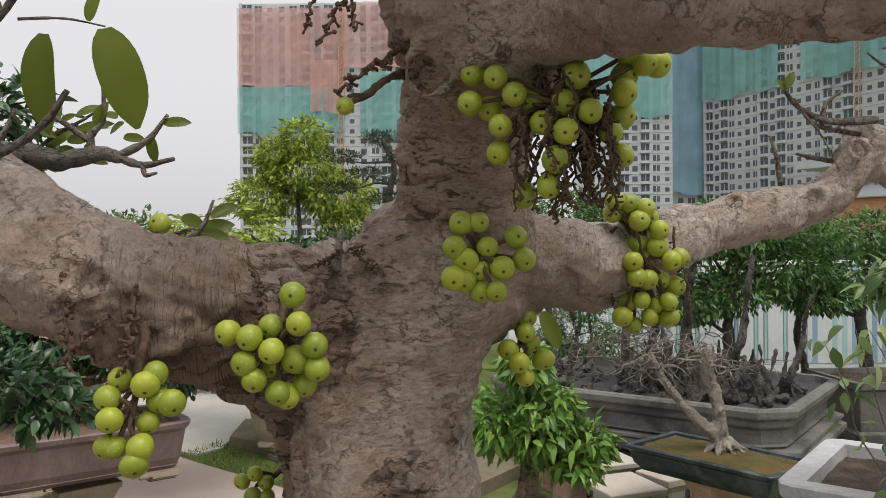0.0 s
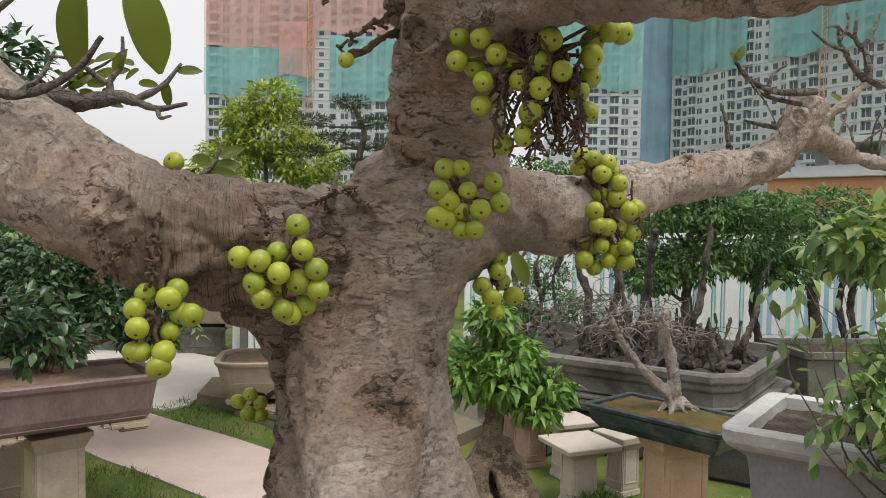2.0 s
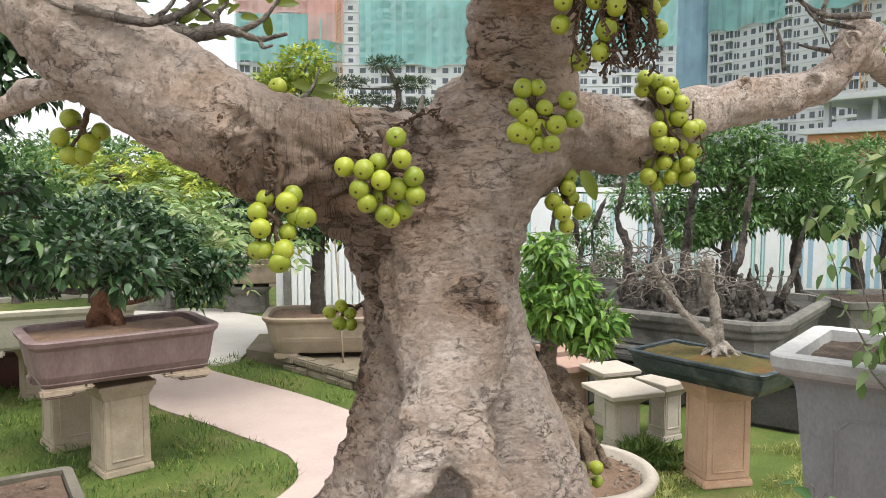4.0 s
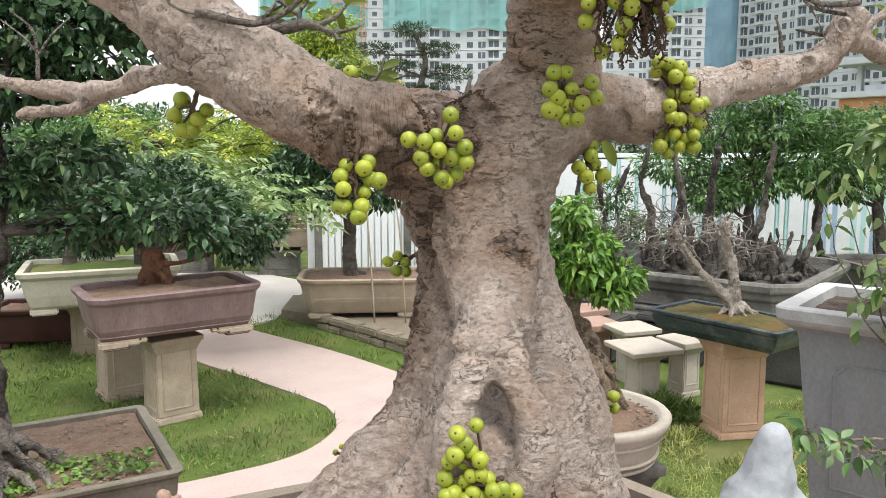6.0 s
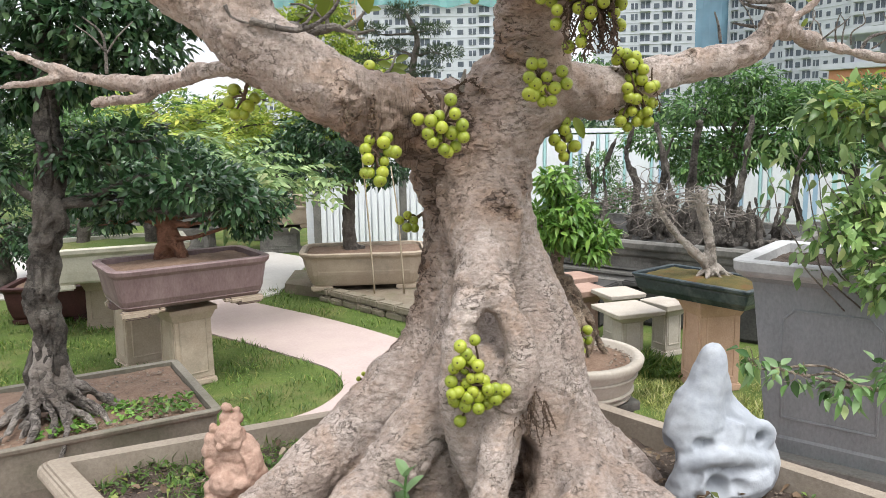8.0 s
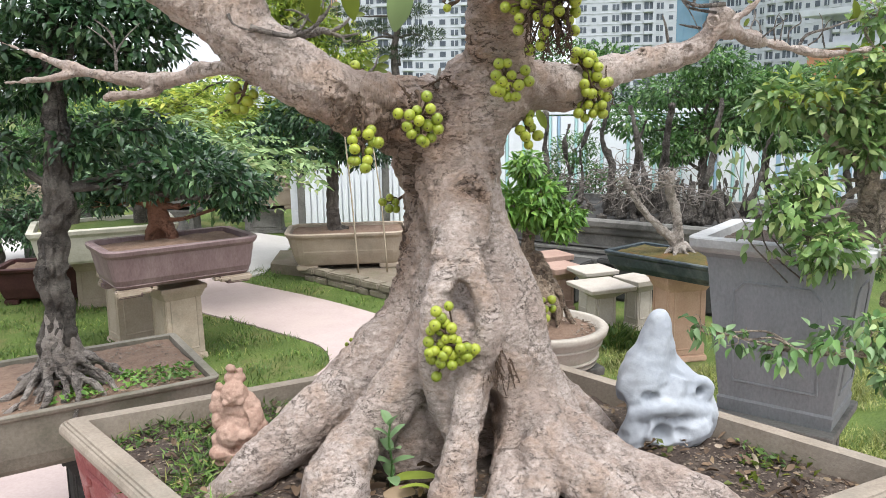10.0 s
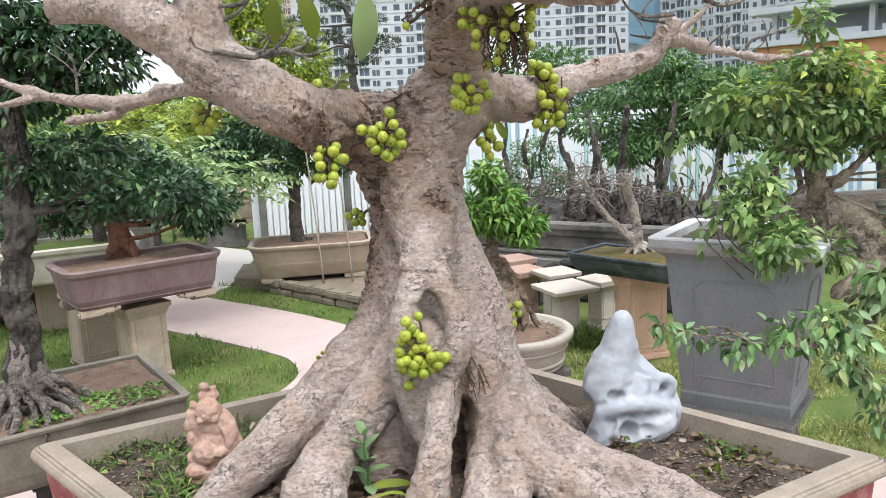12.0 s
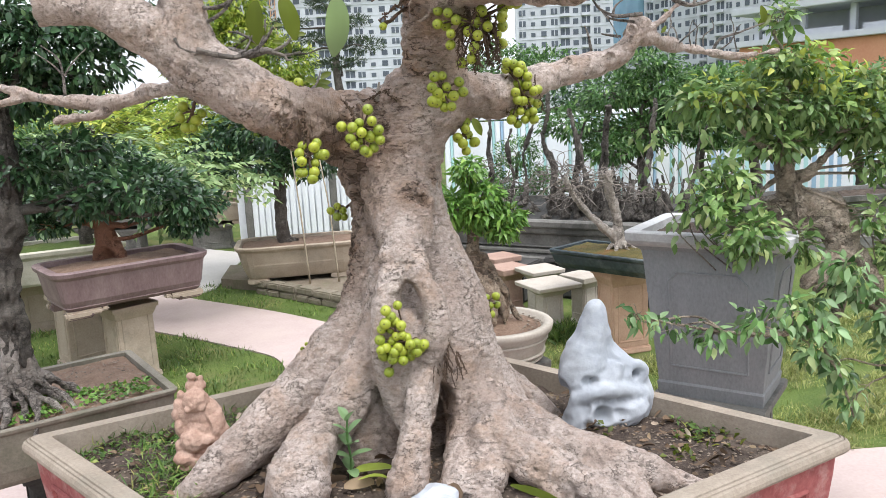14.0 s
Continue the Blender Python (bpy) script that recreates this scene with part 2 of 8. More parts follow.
def fruit_material():
    """Green figs: yellow-green skin, pale freckles, a dark eye at the tip."""
    m = bpy.data.materials.new("fig_skin")
    m.use_nodes = True
    nd, ln = m.node_tree.nodes, m.node_tree.links
    b = nd["Principled BSDF"]
    tc, oi, geo = nd.new("ShaderNodeTexCoord"), nd.new("ShaderNodeObjectInfo"), nd.new("ShaderNodeNewGeometry")
    ramp = nd.new("ShaderNodeValToRGB")
    e = ramp.color_ramp.elements
    e[0].color, e[1].color = (0.145, 0.20, 0.014, 1), (0.35, 0.385, 0.035, 1)
    nz = nd.new("ShaderNodeTexNoise")
    nz.inputs["Scale"].default_value, nz.inputs["Detail"].default_value = 45.0, 5.0
    ln.new(geo.outputs["Position"], nz.inputs["Vector"])
    ad = nd.new("ShaderNodeMath")
    ad.operation = "MULTIPLY_ADD"
    ad.inputs[1].default_value, ad.inputs[2].default_value = 0.55, -0.05
    ln.new(oi.outputs["Random"], ad.inputs[0])
    ad2 = nd.new("ShaderNodeMath")
    ad2.operation = "MULTIPLY_ADD"
    ad2.inputs[1].default_value = 0.6
    ln.new(nz.outputs["Fac"], ad2.inputs[0])
    ln.new(ad.outputs[0], ad2.inputs[2])
    ln.new(ad2.outputs[0], ramp.inputs["Fac"])
    fr = nd.new("ShaderNodeTexNoise")
    fr.inputs["Scale"].default_value = 420.0
    ln.new(geo.outputs["Position"], fr.inputs["Vector"])
    rr = nd.new("ShaderNodeValToRGB")
    rr.color_ramp.elements[0].position, rr.color_ramp.elements[1].position = 0.62, 0.7
    ln.new(fr.outputs["Fac"], rr.inputs["Fac"])
    mixf = nd.new("ShaderNodeMix")
    mixf.data_type = "RGBA"
    k = nd.new("ShaderNodeMath")
    k.operation = "MULTIPLY"
    k.inputs[1].default_value = 0.4
    ln.new(rr.outputs["Color"], k.inputs[0])
    ln.new(k.outputs[0], mixf.inputs["Factor"])
    ln.new(ramp.outputs["Color"], mixf.inputs["A"])
    mixf.inputs["B"].default_value = (0.55, 0.56, 0.2, 1)
    sq = nd.new("ShaderNodeVectorMath")
    sq.operation = "DISTANCE"
    sq.inputs[1].default_value = (0, 0, 0.0142)
    ln.new(tc.outputs["Object"], sq.inputs[0])
    er = nd.new("ShaderNodeMapRange")
    er.inputs["From Min"].default_value, er.inputs["From Max"].default_value = 0.0024, 0.0017
    ln.new(sq.outputs["Value"], er.inputs["Value"])
    mixe = nd.new("ShaderNodeMix")
    mixe.data_type = "RGBA"
    ln.new(er.outputs[0], mixe.inputs["Factor"])
    ln.new(mixf.outputs["Result"], mixe.inputs["A"])
    mixe.inputs["B"].default_value = (0.05, 0.035, 0.012, 1)
    ln.new(mixe.outputs["Result"], b.inputs["Base Color"])
    b.inputs["Roughness"].default_value, b.inputs["Specular IOR Level"].default_value = 0.42, 0.45
    b.inputs["Subsurface Weight"].default_value = 0.15
    b.inputs["Subsurface Radius"].default_value = (0.006, 0.008, 0.002)
    return m


def net_material(name, colour, dense):
    """Woven scaffold netting: partly see-through, in uneven lengths."""
    m = bpy.data.materials.new(name)
    m.use_nodes = True
    nd, ln = m.node_tree.nodes, m.node_tree.links
    b = nd["Principled BSDF"]
    geo = nd.new("ShaderNodeNewGeometry")
    nz = nd.new("ShaderNodeTexNoise")
    nz.inputs["Scale"].default_value, nz.inputs["Detail"].default_value = 0.12, 6.0
    ln.new(geo.outputs["Position"], nz.inputs["Vector"])
    ramp = nd.new("ShaderNodeValToRGB")
    ramp.color_ramp.elements[0].color = (*[0.75 * v for v in colour], 1)
    ramp.color_ramp.elements[1].color = (*[min(1, 1.2 * v) for v in colour], 1)
    ln.new(nz.outputs["Fac"], ramp.inputs["Fac"])
    ln.new(ramp.outputs["Color"], b.inputs["Base Color"])
    b.inputs["Roughness"].default_value = 0.9
    tr, mix = nd.new("ShaderNodeBsdfTransparent"), nd.new("ShaderNodeMixShader")
    mr = nd.new("ShaderNodeMapRange")
    mr.inputs["To Min"].default_value, mr.inputs["To Max"].default_value = dense - 0.15, dense + 0.15
    ln.new(nz.outputs["Fac"], mr.inputs["Value"])
    ln.new(mr.outputs[0], mix.inputs[0])
    ln.new(tr.outputs[0], mix.inputs[1])
    ln.new(b.outputs[0], mix.inputs[2])
    ln.new(mix.outputs[0], nd["Material Output"].inputs["Surface"])
    return m


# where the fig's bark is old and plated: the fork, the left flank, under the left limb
# the lowest left-flank spots also put that side's shading into the bark colour
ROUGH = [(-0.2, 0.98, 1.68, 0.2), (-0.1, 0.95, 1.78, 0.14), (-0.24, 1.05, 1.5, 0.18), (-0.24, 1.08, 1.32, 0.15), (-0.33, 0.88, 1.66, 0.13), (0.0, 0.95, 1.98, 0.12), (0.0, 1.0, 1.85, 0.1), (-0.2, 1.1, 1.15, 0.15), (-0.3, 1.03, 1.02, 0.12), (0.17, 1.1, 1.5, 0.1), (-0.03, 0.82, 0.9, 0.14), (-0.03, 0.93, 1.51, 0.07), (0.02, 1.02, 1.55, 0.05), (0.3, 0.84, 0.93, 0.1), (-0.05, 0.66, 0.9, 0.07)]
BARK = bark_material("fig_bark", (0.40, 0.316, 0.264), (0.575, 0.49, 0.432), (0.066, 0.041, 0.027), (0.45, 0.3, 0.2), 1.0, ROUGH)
BARK_GREY = bark_material("grey_bark", (0.22, 0.19, 0.16), (0.38, 0.34, 0.30), (0.06, 0.05, 0.045), (0.25, 0.2, 0.16), 1.4)
BARK_DARK = bark_material("dark_bark", (0.085, 0.07, 0.058), (0.19, 0.165, 0.14), (0.03, 0.025, 0.02), (0.1, 0.08, 0.06), 1.6)
BARK_RED = bark_material("red_bark", (0.20, 0.09, 0.05), (0.30, 0.15, 0.09), (0.07, 0.03, 0.02), (0.24, 0.1, 0.06), 1.5)
KERB_STONE = surface("brown_kerb_stone", (0.14, 0.12, 0.085), (0.26, 0.225, 0.17), 9, 0.95, 0.8, 60, (0.07, 0.08, 0.035), 0.5, shift=0.12, dist=0.02)
BARK_OLD = bark_material("furrowed_bark", (0.07, 0.059, 0.049), (0.2, 0.18, 0.152), (0.022, 0.019, 0.016), (0.1, 0.085, 0.068), 1.8)
BARK_TAN = bark_material("tan_grey_bark", (0.30, 0.24, 0.175), (0.50, 0.425, 0.335), (0.05, 0.038, 0.028), (0.26, 0.19, 0.13), 1.6)
BARK_BROWN = bark_material("brown_root_bark", (0.28, 0.2, 0.138), (0.48, 0.38, 0.28), (0.05, 0.035, 0.025), (0.2, 0.12, 0.07), 1.8)
BLEACHED = bark_material("bleached_wood", (0.34, 0.29, 0.24), (0.52, 0.47, 0.41), (0.12, 0.1, 0.08), (0.36, 0.29, 0.22), 1.8)
DRY_TWIG = surface("dry_stalk", (0.04, 0.026, 0.018), (0.13, 0.085, 0.055), 60, 0.9, 0.6, 220)
FIG = fruit_material()
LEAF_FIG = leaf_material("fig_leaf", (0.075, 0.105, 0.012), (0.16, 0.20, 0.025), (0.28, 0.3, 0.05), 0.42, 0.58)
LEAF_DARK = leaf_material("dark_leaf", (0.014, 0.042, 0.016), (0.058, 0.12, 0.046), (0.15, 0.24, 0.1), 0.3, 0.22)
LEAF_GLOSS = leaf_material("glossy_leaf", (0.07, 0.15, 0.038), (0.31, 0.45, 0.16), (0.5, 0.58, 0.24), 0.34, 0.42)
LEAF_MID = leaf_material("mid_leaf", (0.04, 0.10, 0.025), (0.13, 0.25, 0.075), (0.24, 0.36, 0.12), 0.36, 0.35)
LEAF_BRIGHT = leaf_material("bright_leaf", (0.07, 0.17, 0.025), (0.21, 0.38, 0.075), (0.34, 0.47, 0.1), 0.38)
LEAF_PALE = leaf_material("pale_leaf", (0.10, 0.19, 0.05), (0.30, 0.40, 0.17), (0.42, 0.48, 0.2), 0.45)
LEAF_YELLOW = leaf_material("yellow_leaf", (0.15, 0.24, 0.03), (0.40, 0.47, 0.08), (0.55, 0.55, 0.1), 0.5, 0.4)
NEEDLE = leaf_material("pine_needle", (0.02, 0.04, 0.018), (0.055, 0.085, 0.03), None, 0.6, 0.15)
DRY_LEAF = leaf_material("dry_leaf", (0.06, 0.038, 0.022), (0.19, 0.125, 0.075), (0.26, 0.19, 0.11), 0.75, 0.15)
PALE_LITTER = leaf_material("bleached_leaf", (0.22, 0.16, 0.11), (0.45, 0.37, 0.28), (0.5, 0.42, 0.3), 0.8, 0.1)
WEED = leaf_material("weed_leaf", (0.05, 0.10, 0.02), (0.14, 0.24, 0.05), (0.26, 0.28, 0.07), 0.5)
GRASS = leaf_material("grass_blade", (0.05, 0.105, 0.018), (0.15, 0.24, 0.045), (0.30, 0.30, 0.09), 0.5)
TRAY_STONE = surface("brown_tray_stone", (0.13, 0.115, 0.088), (0.235, 0.21, 0.165), 9, 0.85, 0.4, 90, (0.08, 0.085, 0.05), 0.45)
LEAF_SAGE = leaf_material("sage_leaf", (0.16, 0.27, 0.11), (0.24, 0.36, 0.17), (0.36, 0.44, 0.2), 0.45)
GRASS_DRY = leaf_material("dry_grass_blade", (0.15, 0.19, 0.045), (0.36, 0.38, 0.12), (0.50, 0.46, 0.22), 0.55, 0.35)
STONE_TAN = surface("tan_stone", (0.30, 0.24, 0.178), (0.44, 0.365, 0.28), 7, 0.85, 0.35, 90, (0.16, 0.15, 0.12), 0.4, shift=0.06)
STONE_PALE = surface("pale_stone", (0.34, 0.30, 0.25), (0.47, 0.425, 0.36), 6, 0.85, 0.3, 80, (0.26, 0.23, 0.18), 0.35, shift=0.06)
CREAM_STONE = surface("cream_stone", (0.40, 0.38, 0.30), (0.54, 0.51, 0.42), 6, 0.85, 0.3, 80, (0.24, 0.22, 0.17), 0.4)
STONE_RIM = surface("rim_stone", (0.195, 0.157, 0.118), (0.32, 0.272, 0.215), 9, 0.82, 0.35, 110, (0.18, 0.165, 0.13), 0.45)
STONE_GREY = surface("grey_stone", (0.10, 0.096, 0.086), (0.215, 0.206, 0.185), 5, 0.85, 0.45, 70, (0.045, 0.045, 0.04), 0.75)
SKYLIT_CONCRETE = surface("skylit_concrete_rim", (0.36, 0.36, 0.355), (0.54, 0.54, 0.53), 6, 0.85, 0.3, 100, (0.22, 0.22, 0.21), 0.45)
CONCRETE = surface("grey_concrete", (0.165, 0.175, 0.18), (0.27, 0.28, 0.285), 5, 0.8, 0.25, 120, (0.36, 0.36, 0.36), 0.3, (1, 1, 0.5))
PURPLE = surface("purple_clay", (0.12, 0.078, 0.075), (0.215, 0.155, 0.148), 6, 0.6, 0.25, 90, (0.32, 0.25, 0.23), 0.4, (1, 1, 0.35))
RED_PAINT = surface("faded_red_paint", (0.17, 0.038, 0.036), (0.31, 0.10, 0.092), 8, 0.75, 0.3, 70, (0.52, 0.42, 0.38), 0.45)
MAROON = surface("maroon_clay", (0.035, 0.014, 0.014), (0.085, 0.034, 0.03), 6, 0.6, 0.3, 80)
GLAZE = surface("blue_glaze", (0.008, 0.014, 0.018), (0.032, 0.05, 0.058), 9, 0.38, 0.35, 50, (0.17, 0.19, 0.18), 0.45, spec=0.4)
SANDSTONE = surface("orange_sandstone", (0.40, 0.25, 0.165), (0.54, 0.37, 0.26), 6, 0.85, 0.35, 90, (0.30, 0.19, 0.13), 0.4)
RED_STONE = surface("reddish_stone", (0.26, 0.165, 0.125), (0.40, 0.275, 0.215), 6, 0.85, 0.35, 90, (0.17, 0.11, 0.09), 0.45)
TERRACOTTA = surface("terracotta", (0.27, 0.165, 0.12), (0.45, 0.315, 0.245), 22, 0.8, 0.4, 150, (0.24, 0.12, 0.08), 0.5)
SOIL = surface("potting_soil", (0.026, 0.019, 0.015), (0.095, 0.07, 0.054), 22, 0.95, 0.9, 120, (0.17, 0.138, 0.105), 0.4, dist=0.02)
BED = surface("trodden_soil", (0.13, 0.105, 0.075), (0.23, 0.19, 0.14), 8, 0.95, 0.6, 70, (0.12, 0.13, 0.06), 0.4, dist=0.02)
SOIL_RED = surface("reddish_soil", (0.12, 0.075, 0.05), (0.25, 0.17, 0.12), 20, 0.95, 0.8, 110, dist=0.02)
MOSS = surface("moss", (0.035, 0.038, 0.012), (0.14, 0.105, 0.03), 14, 0.95, 0.9, 140, (0.15, 0.065, 0.025), 0.7, dist=0.02)
PEBBLE = surface("gravel", (0.05, 0.038, 0.028), (0.30, 0.24, 0.185), 40, 0.9, 0.4, 160)
PAVING = surface("pink_paving", (0.375, 0.295, 0.268), (0.465, 0.375, 0.342), 3, 0.88, 0.25, 60, (0.44, 0.36, 0.31), 0.4)
PLAZA = surface("pale_concrete", (0.42, 0.40, 0.37), (0.53, 0.505, 0.47), 2, 0.88, 0.2, 40, (0.38, 0.35, 0.31), 0.35)
TURF = surface("turf", (0.045, 0.075, 0.014), (0.12, 0.165, 0.035), 3, 0.95, 0.8, 70, (0.20, 0.165, 0.075), 0.5, dist=0.03)
WHITE_ROCK = surface("pale_limestone", (0.33, 0.348, 0.37), (0.43, 0.45, 0.472), 8, 0.7, 0.35, 60, (0.2, 0.225, 0.26), 0.4)
WHITE_PAINT = surface("white_paint", (0.70, 0.73, 0.76), (0.80, 0.82, 0.84), 2, 0.6, 0.15, 30, (0.55, 0.56, 0.56), 0.3)
TEAL_SHEET = surface("teal_sheet", (0.36, 0.62, 0.61), (0.50, 0.70, 0.69), 3, 0.5, 0.1, 30)
BLUE_SHEET = surface("blue_sheet", (0.28, 0.42, 0.56), (0.36, 0.50, 0.63), 3, 0.5, 0.1, 30)
TOWER_WALL = surface("tower_concrete", (0.46, 0.48, 0.51), (0.58, 0.60, 0.63), 0.08, 0.9, 0.05, 1.2, (0.34, 0.35, 0.37), 0.4)
TOWER_DARK = surface("pane_and_recess_shade", (0.06, 0.072, 0.09), (0.13, 0.15, 0.18), 0.3, 0.4, 0.0, 2)
NET_TEAL = net_material("teal_net", (0.22, 0.5, 0.5), 0.56)
NET_BLUE = net_material("blue_net", (0.24, 0.42, 0.55), 0.64)
NET_RED = net_material("red_net", (0.66, 0.37, 0.34), 0.5)
CRANE = surface("hoist_paint", (0.45, 0.24, 0.12), (0.58, 0.34, 0.18), 0.5, 0.7, 0.05, 4)
BRICK_FAR = surface("orange_render", (0.50, 0.23, 0.135), (0.58, 0.30, 0.185), 0.4, 0.9, 0.1, 5, (0.42, 0.17, 0.09), 0.4)
BAMBOO = surface("bamboo_cane", (0.27, 0.22, 0.15), (0.40, 0.34, 0.25), 20, 0.6, 0.2, 100)
# near-black stone, also standing in for the shade under and before the trough
DARK_SHADE = surface("dark_stone_and_shade", (0.03, 0.03, 0.028), (0.075, 0.072, 0.066), 5, 0.9, 0.4, 60)


# ---- mesh helpers ----
def mesh_of(name, verts, faces, smooth=False):
    me = bpy.data.meshes.new(name)
    me.from_pydata([tuple(v) for v in verts], [], [tuple(f) for f in faces])
    if smooth:
        me.polygons.foreach_set("use_smooth", [True] * len(me.polygons))
    me.update()
    return me


def part(name, bm, material, parent, label="", smooth=False, kind=""):
    """Links a bmesh or mesh as one object under a thing or a part."""
    if isinstance(bm, bmesh.types.BMesh):
        bmesh.ops.recalc_face_normals(bm, faces=bm.faces)
        me = bpy.data.meshes.new(name)
        bm.to_mesh(me)
        bm.free()
    else:
        me = bm
    if smooth:
        me.polygons.foreach_set("use_smooth", [True] * len(me.polygons))
    if not me.materials:
        me.materials.append(material)
    ob = new(name, me)
    ob.parent = parent
    return tagged(ob, label, "", "", kind)


def thing(name, u, n, z, turn, label, category, group="", kind=""):
    ob = new(name)
    ob.matrix_world = PLAN @ pose(u, n, z, 0, 0, turn)
    return tagged(ob, label, category, group, kind)


def solid(name, bm, material, u, n, z, turn, label, category, group="", kind="", smooth=False):
    ob = part(name, bm, material, None, "", smooth)
    ob.matrix_world = PLAN @ pose(u, n, z, 0, 0, turn)
    return tagged(ob, label, category, group, kind)


def box(sx, sy, sz, at=(0, 0, 0), taper=1.0, bevel=0.006, bm=None):
    """A box standing on at, its top scaled by taper, edges bevelled."""
    out = bm or bmesh.new()
    r = bmesh.ops.create_cube(out, size=1.0)
    for v in r["verts"]:
        k = taper if v.co.z > 0 else 1.0
        v.co = Vector((at[0] + v.co.x * sx * k, at[1] + v.co.y * sy * k, at[2] + (v.co.z + 0.5) * sz))
    if bevel:
        edges = {e for v in r["verts"] for e in v.link_edges}
        bmesh.ops.bevel(out, geom=list(edges), offset=bevel, segments=2, affect="EDGES")
    return out


def rings(sections, smooth_top=False, close=True):
    """A skin through closed sections, each a list of points; both ends capped if close."""
    verts, faces = [], []
    k = len(sections[0])
    for s in sections:
        verts += list(s)
    for i in range(len(sections) - 1):
        for j in range(k):
            a, b2 = i * k + j, i * k + (j + 1) % k
            faces.append((a, b2, b2 + k, a + k))
    if close:
        faces.append(tuple(range(k))[::-1])
        faces.append(tuple(range((len(sections) - 1) * k, len(sections) * k)))
    return verts, faces


def outline(hx, hy, corner, z, per=5):
    """A rectangle with rounded corners, or an ellipse where corner is large."""
    pts = []
    corner = min(corner, hx, hy)
    for cx, cy, a0 in ((hx - corner, hy - corner, 0), (-hx + corner, hy - corner, 90), (-hx + corner, -hy + corner, 180), (hx - corner, -hy + corner, 270)):
        for i in range(per + 1):
            a = radians(a0 + 90 * i / per)
            pts.append((cx + corner * math.cos(a), cy + corner * math.sin(a), z))
    return pts


def vessel(profile, hx, hy, corner, wall=0.05, floor_z=0.05, per=4, shut=True):
    """A pot with real walls: profile rows (z, grow) outside, then the lip, then the inside down to the soil."""
    secs = [outline(hx + g, hy + g, corner + max(g, -corner * 0.6), z, per) for z, g in profile]
    ztop, gtop = profile[-1]
    secs.append(outline(hx + gtop - wall, hy + gtop - wall, max(corner + gtop - wall, 0.004), ztop - 0.002, per))
    secs.append(outline(hx + gtop - wall - 0.01, hy + gtop - wall - 0.01, max(corner + gtop - wall, 0.004), floor_z, per))
    return rings(secs, close=shut)


def bez(points, steps=6):
    """Points along a Catmull-Rom line through points of (x, y, z, r)."""
    P = [np.array(p, float) for p in points]
    P = [2 * P[0] - P[1]] + P + [2 * P[-1] - P[-2]]
    out = []
    for i in range(1, len(P) - 2):
        a, b2, c, e = P[i - 1:i + 3]
        for s in np.linspace(0, 1, steps, endpoint=False):
            out.append(0.5 * (2 * b2 + (c - a) * s + (2 * a - 5 * b2 + 4 * c - e) * s * s + (3 * b2 - a - 3 * c + e) * s ** 3))
    out.append(P[-2])
    return np.array(out)


def tube(points, sides=10, steps=6, wobble=0.0, seed=0, raw=False):
    """A tapering limb through points of (x, y, z, r); returns verts and faces."""
    rng = np.random.default_rng(seed)
    L = np.array(points, float) if raw else bez(points, steps)
    secs = []
    ref = np.array([0.31, 0.77, 0.55])
    for i, p in enumerate(L):
        t = L[min(i + 1, len(L) - 1)][:3] - L[max(i - 1, 0)][:3]
        t = t / np.linalg.norm(t) if np.linalg.norm(t) > 1e-7 else np.array([0.0, 0.0, 1.0])
        x = np.cross(t, ref)
        if np.linalg.norm(x) < 0.05:
            x = np.cross(t, (1, 0, 0))
        x /= np.linalg.norm(x)
        y = np.cross(t, x)
        r = max(p[3], 0.0008)
        secs.append([tuple(p[:3] + r * (1 + wobble * rng.uniform(-1, 1)) * (math.cos(a) * x + math.sin(a) * y)) for a in np.linspace(0, 2 * math.pi, sides, endpoint=False)])
    return rings(secs)


def merge(pieces):
    verts, faces = [], []
    for v, f in pieces:
        o = len(verts)
        verts += list(v)
        faces += [tuple(i + o for i in q) for q in f]
    return verts, faces


